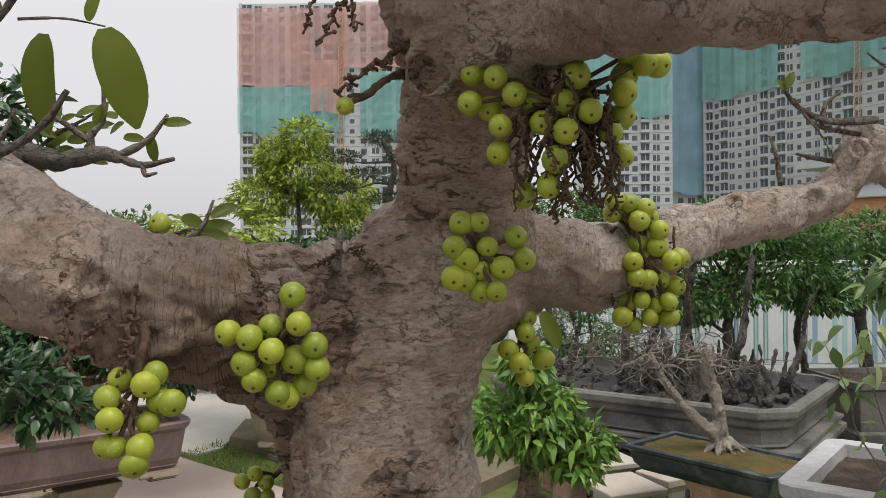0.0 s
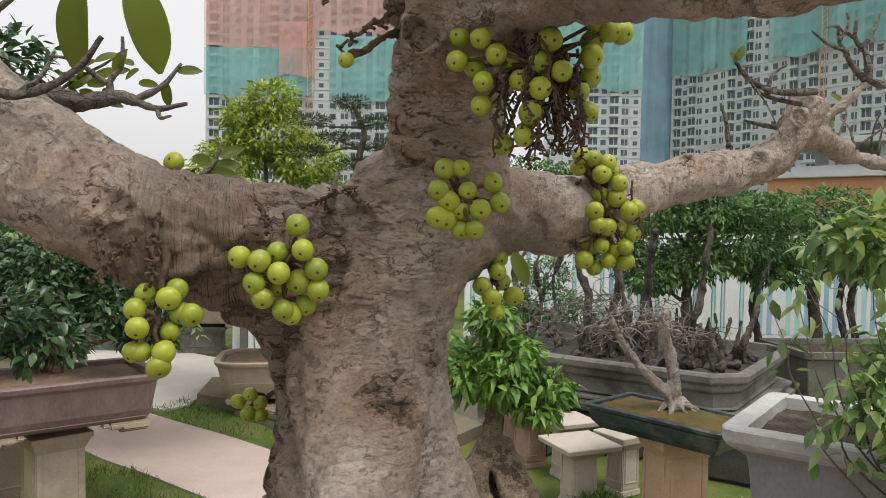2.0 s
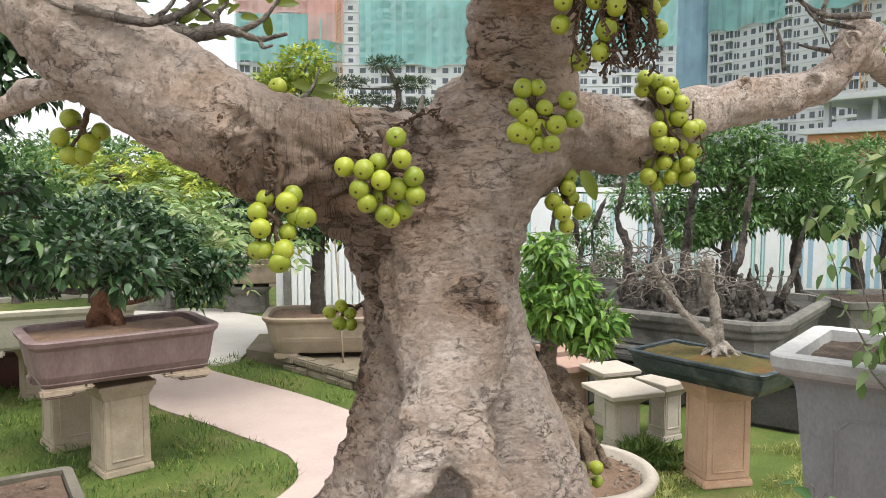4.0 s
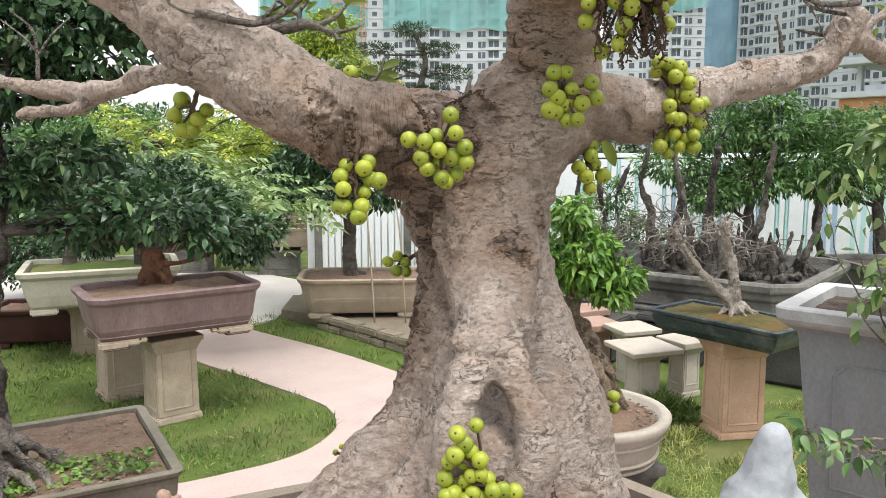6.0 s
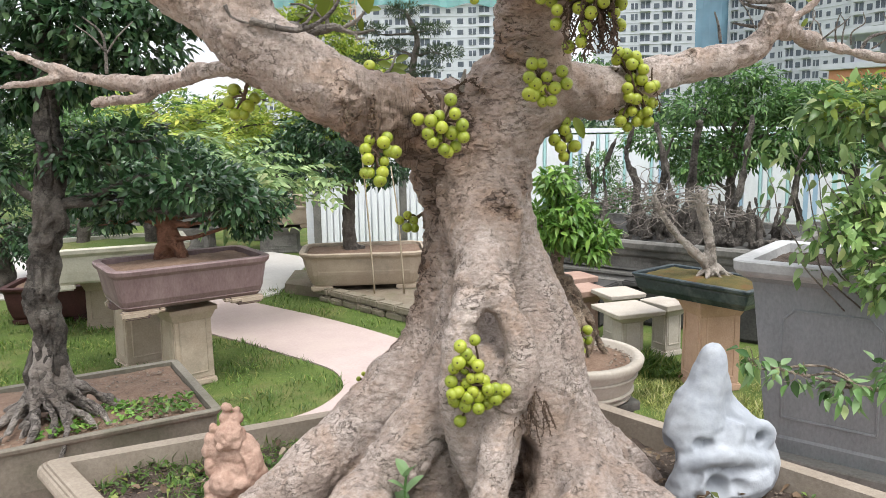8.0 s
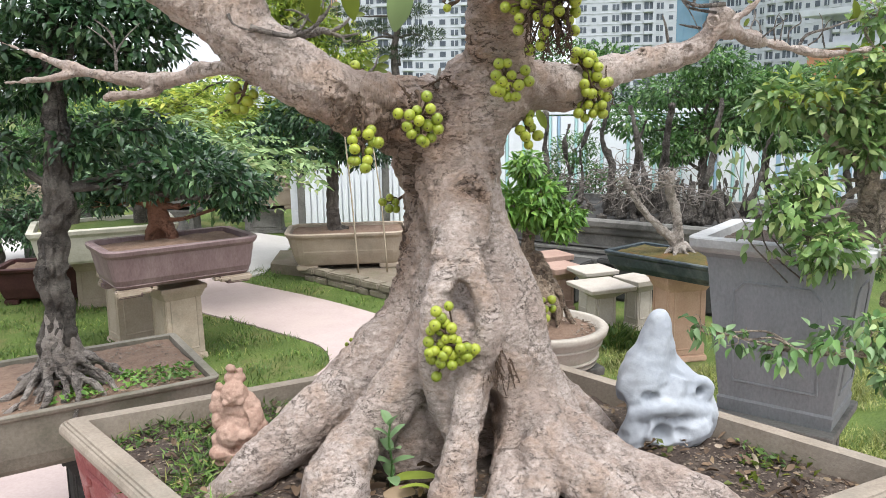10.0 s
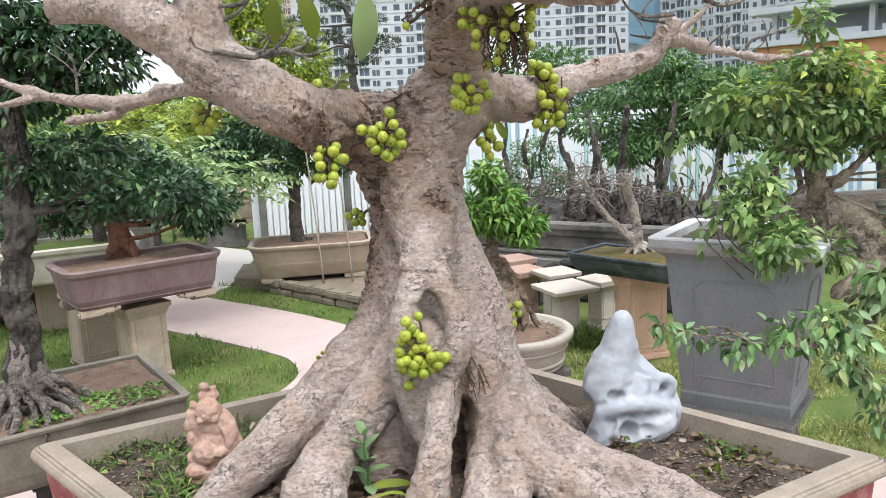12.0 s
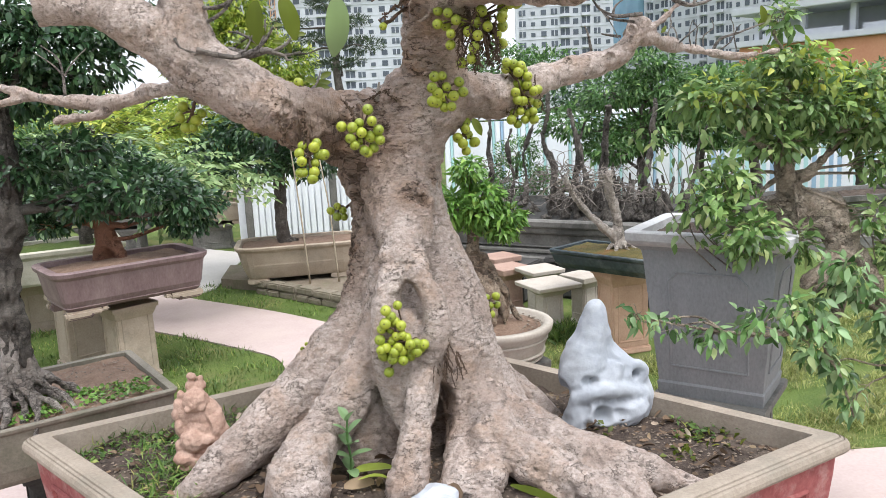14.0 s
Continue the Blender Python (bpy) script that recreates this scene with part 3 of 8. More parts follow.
def remeshed(name, pieces, voxel, smooth=2, lumps=(), flakes=0.0, rough=(), dents=(), folds=()):
    """Fuses overlapping limbs into one skin, eases the seams and roughens it. lumps: (amplitude, scale, flatten)."""
    me = mesh_of(name, *merge(pieces))
    ob = bpy.data.objects.new("fuse", me)
    scene.collection.objects.link(ob)
    md = ob.modifiers.new("fuse", "REMESH")
    md.mode, md.voxel_size = "VOXEL", voxel
    out = bpy.data.meshes.new_from_object(ob.evaluated_get(bpy.context.evaluated_depsgraph_get()))
    bpy.data.objects.remove(ob)
    bpy.data.meshes.remove(me)
    out.name = name
    k = len(out.vertices)
    co = np.empty(k * 3)
    out.vertices.foreach_get("co", co)
    co = co.reshape(-1, 3)
    ed = np.empty(len(out.edges) * 2, int)
    out.edges.foreach_get("vertices", ed)
    ed = ed.reshape(-1, 2)
    deg = np.bincount(ed.ravel(), minlength=k)[:, None]
    for _ in range(smooth):
        acc = np.zeros_like(co)
        np.add.at(acc, ed[:, 0], co[ed[:, 1]])
        np.add.at(acc, ed[:, 1], co[ed[:, 0]])
        co = 0.4 * co + 0.6 * acc / np.maximum(deg, 1)
    out.vertices.foreach_set("co", co.ravel())
    out.update()
    nor = np.empty(k * 3)
    out.vertices.foreach_get("normal", nor)
    nor = nor.reshape(-1, 3)
    h = np.zeros(k)
    for amp, sc, flat in folds:
        # narrow creases between swollen ribs
        h -= amp * np.array([max(0.0, 1 - 4.5 * abs(noise.noise(Vector((c[0] * sc, c[1] * sc + 5, c[2] * sc * flat))))) for c in co])
    for amp, sc, flat in lumps:
        h += amp * np.array([noise.noise(Vector((c[0] * sc, c[1] * sc, c[2] * sc * flat))) for c in co])
    if flakes:
        # sharp-edged loose plates, in patches
        for i, c in enumerate(co):
            near = max([0.0] + [min(1.0, 1.5 * (1 - (Vector(c) - q).length / r)) for q, r in rough if (Vector(c) - q).length < r])
            if near:
                h[i] += near * (0.007 * noise.noise(Vector((c[0] * 16, c[1] * 16, c[2] * 12))) + 0.006 * noise.noise(Vector((c[0] * 38, c[1] * 38, c[2] * 30))))
                h[i] -= near * 0.009 * max(0.0, 1 - 5 * abs(noise.noise(Vector((c[0] * 13 + 3, c[1] * 13, c[2] * 19)))))
            if noise.noise(Vector(c) * 4.3) + 0.6 * near > 0.1:
                s = noise.noise(Vector((c[0] * 27, c[1] * 27, c[2] * 44))) + 0.5 * noise.noise(Vector((c[0] * 61, c[1] * 61, c[2] * 90)))
                h[i] += flakes * (1 + 0.8 * near) * (min(1.0, max(0.0, (s - 0.02) * 9)) - 0.8 * min(1.0, max(0.0, (-s - 0.42) * 9)))
    co = co + nor * h[:, None]
    for at, r, push in dents:
        g = np.clip(1 - np.linalg.norm(co - np.array(at), axis=1) / r, 0, 1)
        co = co + (g * g * (3 - 2 * g))[:, None] * np.array(push)
    out.vertices.foreach_set("co", co.ravel())
    out.polygons.foreach_set("use_smooth", [True] * len(out.polygons))
    out.update()
    return out


def leaves_mesh(name, pos, direction, length, width, seed=0, fold=0.25, droop=0.25, fine=False):
    """Folded, curved blades, one at each place, pointing along its direction; length may vary."""
    rng = np.random.default_rng(seed)
    k = len(pos)
    d = direction / (np.linalg.norm(direction, axis=1, keepdims=True) + 1e-9)
    up = rng.normal(size=(k, 3)) * 0.45 + np.array([0, 0, 1.0])
    side = np.cross(d, up)
    side /= np.linalg.norm(side, axis=1, keepdims=True) + 1e-9
    nor = np.cross(side, d)
    L = (length * rng.uniform(0.65, 1.2, k))[:, None]
    wd = L * width
    p = np.asarray(pos)
    mid = p + d * L * 0.45 - nor * L * 0.02
    tip = p + d * L - nor * L * droop * rng.uniform(0.3, 1.2, (k, 1))
    le = mid + side * wd * 0.5 + nor * wd * fold
    ri = mid - side * wd * 0.5 + nor * wd * fold
    verts = np.stack([p, le, mid, ri, tip], 1).reshape(-1, 3)
    base = (np.arange(k) * 5)[:, None]
    faces = ((0, 2, 1), (0, 3, 2), (1, 2, 4), (2, 3, 4))
    if fine:
        # oval blade with a midrib fold, drooping along its length and curling at the rim
        dr, cu = droop * rng.uniform(0.2, 1.6, (k, 1)), rng.uniform(-0.1, 0.5, (k, 1))
        rows = [p]
        for s, hw in ((0.1, 0.42), (0.32, 0.95), (0.58, 0.9), (0.82, 0.5)):
            m = p + d * L * s - nor * L * dr * s * s
            rows += [m + side * wd * 0.5 * hw + nor * wd * (fold - cu * s) * hw, m, m - side * wd * 0.5 * hw + nor * wd * (fold - cu * s) * hw]
        rows.append(p + d * L * 1.04 - nor * L * dr * 1.15)
        verts = np.stack(rows, 1).reshape(-1, 3)
        base = (np.arange(k) * 14)[:, None]
        faces = [(0, 2, 1), (0, 3, 2), (10, 11, 13), (11, 12, 13)]
        for r2 in (1, 4, 7):
            for q in (r2, r2 + 1):
                faces += [(q, q + 1, q + 4), (q, q + 4, q + 3)]
    tris = np.concatenate([base + np.array(q) for q in faces], 1).reshape(-1, 3)
    me = bpy.data.meshes.new(name)
    me.vertices.add(len(verts))
    me.vertices.foreach_set("co", verts.ravel())
    me.loops.add(tris.size)
    me.loops.foreach_set("vertex_index", tris.ravel().astype(np.int32))
    me.polygons.add(len(tris))
    me.polygons.foreach_set("loop_start", np.arange(0, tris.size, 3, dtype=np.int32))
    me.polygons.foreach_set("loop_total", np.full(len(tris), 3, np.int32))
    if fine:
        me.polygons.foreach_set("use_smooth", [True] * len(tris))
    me.update()
    me.validate()
    return me


def clump_points(clumps, count, seed, shell=0.55):
    """Random places in ellipsoids (x, y, z, rx, ry, rz), denser near the skin, with gaps; and outward ways."""
    rng = np.random.default_rng(seed)
    vol = np.array([c[3] * c[4] + c[3] * c[5] + c[4] * c[5] for c in clumps])
    pick = rng.choice(len(clumps), count, p=vol / vol.sum())
    c = np.array(clumps, float)[pick]
    v = rng.normal(size=(count, 3))
    v /= np.linalg.norm(v, axis=1, keepdims=True)
    r = shell + (1 - shell) * rng.random((count, 1)) ** 0.7
    r *= 1 + 0.22 * np.sin(7 * v[:, :1] + 3 * pick[:, None]) * np.cos(6 * v[:, 1:2])
    keep = np.sin(9 * v[:, 0] + pick) * np.sin(8 * v[:, 1] + 2 * pick) * np.sin(7 * v[:, 2]) > -0.32
    return (c[:, :3] + v * r * c[:, 3:])[keep], v[keep]


def crown(parent, clumps, count, length, width, material, seed, droop=0.25, hang=0.3, shell=0.5, label="", fine=False):
    p, v = clump_points(clumps, count, seed, shell)
    rng = np.random.default_rng(seed + 1)
    d = v + rng.normal(size=v.shape) * 0.6 + np.array([0, 0, -hang])
    return part("crown", leaves_mesh("crown", p, d, length, width, seed, droop=droop, fine=fine), material, parent, label, kind="stuff")


def limbs_to(start, clumps, r0, seed, extra=3, sag=0.0, sides=6):
    """Crooked limbs from a trunk's points to each clump, forking into twigs inside it."""
    rng = np.random.default_rng(seed)
    out = []
    start = [np.array(s[:3], float) for s in start]
    for c in clumps:
        e = np.array(c[:3], float)
        s = min(start, key=lambda q: np.linalg.norm(q - e) + 0.8 * max(0, q[2] - e[2]))
        m1 = s + (e - s) * 0.35 + rng.normal(size=3) * 0.05 * np.linalg.norm(e - s) + np.array([0, 0, sag])
        m2 = s + (e - s) * 0.7 + rng.normal(size=3) * 0.07 * np.linalg.norm(e - s)
        out.append(tube([(*s, r0), (*m1, r0 * 0.75), (*m2, r0 * 0.5), (*e, r0 * 0.3)], sides, 4, 0.1, seed))
        for _ in range(extra):
            v = rng.normal(size=3)
            v /= np.linalg.norm(v)
            t = e + v * np.array(c[3:6]) * 0.85
            b2 = m2 + (e - m2) * rng.random()
            out.append(tube([(*b2, r0 * 0.35), (*((b2 + t) / 2 + rng.normal(size=3) * 0.02), r0 * 0.22), (*t, r0 * 0.08)], 5, 3))
    return out

# ---- ground, paving, lawn ----
def sheet(points, z0, z1):
    """A slab over a plan outline of (u, n), from z0 to z1."""
    return mesh_of("sheet", *rings([[(u, n, z0) for u, n in points], [(u, n, z1) for u, n in points]]))


def curve2(points, steps=6):
    return [(p[0], p[1]) for p in bez([(u, n, 0, 0) for u, n in points], steps)]


solid("ground", mesh_of("ground", [(-2500, -2500, 0), (2500, -2500, 0), (2500, 2500, 0), (-2500, 2500, 0)], [(0, 1, 2, 3)]), TURF, 0, 0, 0, 0, "green turf and bare soil reaching to the horizon", "ground", kind="structure")
LEFT_EDGE = curve2([(-7.0, -3), (-7.0, 1.6), (-3.2, 2.6), (-1.75, 3.2), (-1.28, 3.47), (-1.07, 3.64), (-0.95, 3.83), (-0.885, 4.1), (-0.95, 4.37), (-1.09, 4.58), (-1.42, 4.87), (-1.77, 5.17), (-2.15, 5.47), (-2.7, 6.02), (-3.4, 6.85)])
RIGHT_EDGE = curve2([(-2.75, 7.2), (-2.02, 6.54), (-1.3, 5.95), (-0.7, 5.36), (0.0, 4.5), (0.35, 3.1), (0.75, 2.55), (1.3, 2.38), (2.1, 2.33), (4.5, 2.3)])
solid("pavement", sheet(LEFT_EDGE + RIGHT_EDGE + [(4.5, -3)], -0.05, 0.012), PAVING, 0, 0, 0, 0, "pinkish concrete garden path winding between lawns", "path", kind="structure")
solid("road", sheet([(-9, 6.7), (-3.3, 6.92), (-2.72, 7.05), (-2.1, 6.8), (-1.95, 7.0), (-1.98, 9.05), (-3.0, 9.9), (-9, 9.9)], -0.05, 0.018), PLAZA, 0, 0, 0, 0, "pale sunlit concrete yard behind the lawns", "yard", kind="structure")


def in_poly(p, poly):
    x, y = p[:, 0], p[:, 1]
    res = np.zeros(len(p), bool)
    for (x1, y1), (x2, y2) in zip(poly, poly[1:] + poly[:1]):
        c = ((y1 > y) != (y2 > y)) & (x < (x2 - x1) * (y - y1) / (y2 - y1 + 1e-12) + x1)
        res ^= c
    return res


def grass(area, count, height, seed, label, bald=0.0, blades=GRASS):
    rng = np.random.default_rng(seed)
    lo, hi = np.min(area, 0), np.max(area, 0)
    p = lo + (hi - lo) * rng.random((count, 2))
    p = p[in_poly(p, area)]
    if bald:
        p = p[np.array([noise.noise(Vector((q[0] * 2.2, q[1] * 2.2, seed))) for q in p]) > bald - 0.5]
    pos = np.column_stack([p, np.full(len(p), 0.002)])
    d = rng.normal(size=pos.shape) * 0.42 + np.array([0, 0, 1.0])
    tuft = np.array([noise.noise(Vector((q[0] * 4, q[1] * 4, 7.0))) for q in p])
    me = leaves_mesh("grass", pos, d, height * np.clip(0.8 + 0.9 * tuft, 0.35, 1.9), 0.12, seed, fold=0.1, droop=0.5)
    return solid("grass", me, blades, 0, 0, 0, 0, label, "grass", kind="stuff")


LAWN_L = [q for q in LEFT_EDGE if q[1] > 2.2] + [(-4.6, 6.4)]
grass(LAWN_L, 46000, 0.055, 3, "mown green lawn grass beside the path")
grass([(-2.3, 6.75), (-1.35, 5.98), (-0.72, 5.42), (0.1, 4.5), (0.3, 5.0), (-0.55, 5.75), (-1.3, 6.4), (-2.0, 7.2)], 9000, 0.06, 5, "rough green verge grass along the kerb")
grass([(0.5, 3.0), (0.8, 2.56), (1.3, 2.38), (2.1, 2.33), (4.5, 2.3), (4.5, 3.4), (3.4, 4.6), (1.0, 4.7)], 52000, 0.055, 9, "sparse yellowing grass and weeds between the pedestals", 0.3, GRASS_DRY)
grass([(1.02, 4.25), (1.3, 4.2), (1.35, 4.6), (1.0, 4.65)], 1500, 0.12, 11, "tuft of long green grass beside a pedestal")

# low kerb of rough stone blocks with the raised bed behind it
kerb = thing("kerb", -1.01, 6.29, 0, -45, "low kerb of rough reddish-brown stones round a raised bed", "kerb", kind="structure")
rng = random.Random(4)
for course in (0, 1):
    x = -0.62 - 0.09 * course
    while x < 1.3:
        l = rng.uniform(0.16, 0.27)
        part("stone", box(l - 0.012, 0.13, 0.066 + rng.uniform(-0.006, 0.004), (x + l / 2, rng.uniform(-0.01, 0.01) + 0.01 * course, 0.07 * course - 0.004), 0.97, 0.012), KERB_STONE, kerb)
        x += l
solid("raised_bed", sheet([(-1.36, 6.74), (-0.1, 5.47), (0.1, 5.4), (0.6, 6.1), (-0.3, 7.7), (-1.95, 7.8), (-1.9, 7.05)], -0.02, 0.1), BED, 0, 0, 0, 0, "bare trodden soil bed behind the kerb", "soil bed", kind="structure")


# ---- far buildings ----
def tower(name, u0, u1, n, top, floors_from, label, cols, seed, depth=26.0, turn=0.0, gap=3.5):
    rng = random.Random(seed)
    t = thing(name, (u0 + u1) / 2, n, 0, turn, label, "tower block", "unfinished tower blocks")
    w = u1 - u0
    part("wall", box(w, depth, top, (0, depth / 2, 0), 1.0, 0), TOWER_WALL, t)
    panes, slabs = [], []
    z = floors_from
    pitch = w / cols
    while z < top - 3:
        slabs.append(((-w / 2 - 0.1, -0.14, z - 0.2), (w / 2 + 0.1, 0.05, z + 0.05)))
        for c in range(cols):
            x = -w / 2 + (c + 0.5) * pitch
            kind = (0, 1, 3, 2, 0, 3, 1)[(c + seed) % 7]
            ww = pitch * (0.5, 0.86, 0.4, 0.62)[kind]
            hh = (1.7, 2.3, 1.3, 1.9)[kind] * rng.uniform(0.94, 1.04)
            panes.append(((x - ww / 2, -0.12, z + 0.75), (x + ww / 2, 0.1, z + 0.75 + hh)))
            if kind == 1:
                # balcony: parapet before a flat dark box that paints the recess's shade, and a mullion
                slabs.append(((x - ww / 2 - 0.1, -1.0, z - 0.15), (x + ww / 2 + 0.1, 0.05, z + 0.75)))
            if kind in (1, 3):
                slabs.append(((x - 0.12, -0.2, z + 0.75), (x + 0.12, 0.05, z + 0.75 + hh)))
        z += gap
    for c in range(0, cols, 7):
        # piers that run up the whole facade between the flats
        x = -w / 2 + c * pitch
        slabs.append(((x - 0.55, -0.7, 0), (x + 0.55, 0.05, top)))
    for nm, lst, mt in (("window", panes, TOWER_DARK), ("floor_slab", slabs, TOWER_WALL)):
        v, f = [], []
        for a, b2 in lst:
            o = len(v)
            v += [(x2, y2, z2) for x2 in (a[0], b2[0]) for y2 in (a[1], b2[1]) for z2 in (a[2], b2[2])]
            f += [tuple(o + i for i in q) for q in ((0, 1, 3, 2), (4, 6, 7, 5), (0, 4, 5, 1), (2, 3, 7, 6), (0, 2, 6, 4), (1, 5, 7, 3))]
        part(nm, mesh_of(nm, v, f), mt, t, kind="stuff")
    return t, w


def netting(parent, x0, x1, z0, z1, material, label, seed, out=1.6):
    """Hung net, sagging in bays, one sheet of real folds."""
    rng = np.random.default_rng(seed)
    nx, nz = max(4, int((x1 - x0) / 2)), max(3, int((z1 - z0) / 3))
    v = [(x0 + (x1 - x0) * i / nx, -out - 0.35 * math.sin(i * 1.9) - 0.3 * rng.random(), z0 + (z1 - z0) * j / nz + (0.7 * math.sin(i * 0.9) if j == 0 else 0)) for j in range(nz + 1) for i in range(nx + 1)]
    f = [(j * (nx + 1) + i, j * (nx + 1) + i + 1, (j + 1) * (nx + 1) + i + 1, (j + 1) * (nx + 1) + i) for j in range(nz) for i in range(nx)]
    part("net", mesh_of("net", v, f), material, parent, label)


def hoist(parent, x, z1):
    """Lattice hoist mast on a facade."""
    pcs = []
    for dx in (-0.8, 0.8):
        pcs.append(tube([(x + dx, -2.6, 0, 0.14), (x + dx, -2.6, z1, 0.14)], 4, 1, raw=True))
    z = 1.0
    while z < z1:
        pcs.append(tube([(x - 0.8, -2.6, z, 0.09), (x + 0.8, -2.6, z + 1.4, 0.09)], 4, 1, raw=True))
        z += 1.5
    part("hoist_mast", mesh_of("hoist_mast", *merge(pcs)), CRANE, parent, "rust-orange lattice hoist mast")


ta, wa = tower("tower_block", -69, 15, 270, 86, 2, "unfinished concrete tower with teal and red scaffold nets", 21, 1)
netting(ta, -wa / 2 - 1, -wa / 2 + 36, 41, 57, NET_TEAL, "torn teal scaffold net", 3)
netting(ta, -wa / 2 - 1, -wa / 2 + 36, 57, 84, NET_RED, "faded red scaffold net", 5)
netting(ta, -wa / 2 + 24, -wa / 2 + 36, 48, 66, NET_RED, "", 6, 2.2)
netting(ta, -1, wa / 2, 40, 62, NET_TEAL, "torn teal scaffold net", 8)
netting(ta, -7, wa / 2, 63, 86, NET_RED, "faded red scaffold net", 9)
hoist(ta, -7.5, 84)
tb, wb = tower("tower_block", 46, 78, 268, 118, 2, "pale unfinished tower with teal net above", 9, 2, turn=-8)
netting(tb, -wb / 2, wb / 2, 45.5, 117, NET_TEAL, "teal scaffold net", 12)
tc, wc = tower("tower_block", 78, 93, 276, 118, 2, "recessed tower bay behind a blue scaffold net", 4, 3)
netting(tc, -wc / 2 - 2, wc / 2 + 2, 20, 117, NET_BLUE, "blue scaffold net", 14, 3.0)
td, wd = tower("tower_block", 61.4, 171.4, 222.2, 112, 2, "wide pale unfinished tower seen along its facade, teal net above", 34, 6, turn=-62.5)
netting(td, -wd / 2, -wd / 2 + 31, 50.8, 111, NET_TEAL, "teal scaffold net", 17)
netting(td, -wd / 2 + 39, wd / 2, 50.8, 111, NET_TEAL, "teal scaffold net", 18)
hoist(td, -wd / 2 + 58, 106)

# the long low building with an orange wall and a concrete frame above it
lb = thing("low_building", 44.3, 44.5, 0, -55, "low orange rendered building with one open concrete storey above", "building")
part("wall", box(50, 10, 5.4, (0, 5, 0), 1, 0.05), BRICK_FAR, lb, "orange rendered wall")
part("parapet", box(51, 11, 0.5, (0, 5, 5.4), 1, 0.05), TOWER_WALL, lb, "pale concrete floor slab")
part("back_wall", box(48, 0.4, 2.1, (0, 6, 5.9), 1, 0.02), TOWER_WALL, lb, "grey inner wall")
part("roof", box(51, 11, 0.5, (0, 5, 8.0), 1, 0.05), TOWER_WALL, lb, "pale concrete roof slab")
for i in range(13):
    part("column", box(0.45, 0.45, 2.1, (-24 + i * 3.9, 1.2, 5.9), 1, 0.02), TOWER_WALL, lb)
for i in range(6):
    part("railing", box(6.5, 0.1, 0.5, (-20 + i * 8.0, 0.6, 5.9), 1, 0.02), TOWER_WALL, lb)

# ---- fences ----
fence = thing("fence", 4.9, 9.9, 0, -4, "corrugated fence in white, teal and blue stripes on a white base wall", "fence", kind="structure")
part("base_wall", box(8.4, 0.2, 0.3, (0, 0.05, 0), 1, 0.01), WHITE_PAINT, fence, "white base wall")
part("rail", box(8.4, 0.06, 0.06, (0, 0.05, 1.52), 1, 0.005), WHITE_PAINT, fence)
STRIPES = [TEAL_SHEET, WHITE_PAINT, BLUE_SHEET]
sheet_meshes = {}
for i in range(140):
    mt = WHITE_PAINT if i % 2 == 0 else STRIPES[((0, 1, 0, 1, 1, 0, 2, 1, 0) if i < 62 else (0, 2, 0, 2, 2, 1, 0))[i // 2 % (9 if i < 62 else 7)]]
    key = (mt.name, i < 62)
    if key not in sheet_meshes:
        k = 0.42 if mt is WHITE_PAINT else 0.18 if i < 62 else 0.5
        me = mesh_of("slat", *rings([[(-0.1 * k, 0.0, z), (-0.07 * k, -0.025, z), (0.07 * k, -0.025, z), (0.1 * k, 0.0, z), (0.07 * k, -0.018, z), (-0.07 * k, -0.018, z)] for z in (0.3, 1.5)]))
        me.materials.append(mt)
        sheet_meshes[key] = me
    ob = part("slat", sheet_meshes[key], mt, fence)
    ob.location = (-4.15 + 0.06 * i, -0.03, 0)
white = thing("fence", -0.95, 9.2, 0, 0, "white painted picket fence in front of a white wall", "fence", kind="structure")
part("wall", box(2.3, 0.12, 1.5, (0, 0.2, 0), 1, 0.01), WHITE_PAINT, white)
part("post", box(0.09, 0.09, 1.35, (-0.98, 0, 0), 1, 0.008), STONE_GREY, white, "grey square post")
part("post", box(0.09, 0.09, 1.35, (0.12, 0, 0), 1, 0.008), STONE_GREY, white)
for z in (0.3, 0.85):
    part("rail", box(2.2, 0.03, 0.06, (0.02, 0.03, z), 1, 0.004), WHITE_PAINT, white)
pick = mesh_of("picket", *rings([[(-0.032, -0.012, z), (0.032, -0.012, z), (0.032, 0.012, z), (-0.032, 0.012, z)] for z in (0.05, 0.96)] + [[(-0.004, -0.012, 1.0), (0.004, -0.012, 1.0), (0.004, 0.012, 1.0), (-0.004, 0.012, 1.0)]]))
pick.materials.append(WHITE_PAINT)
for i in range(24):
    ob = part("picket", pick, WHITE_PAINT, white)
    ob.location = (-0.9 + i * 0.082, -0.005, 0)

# ---- the fig tree ----
BASE = Vector((-0.03, 1.0, 0.82))
fig = thing("fig_tree", *BASE, 0, "old grey-barked fig bonsai with fruit clusters on trunk and limbs", "tree")


def T(rows):
    return [(u - BASE.x, n - BASE.y, z - BASE.z, r) for u, n, z, r in rows]


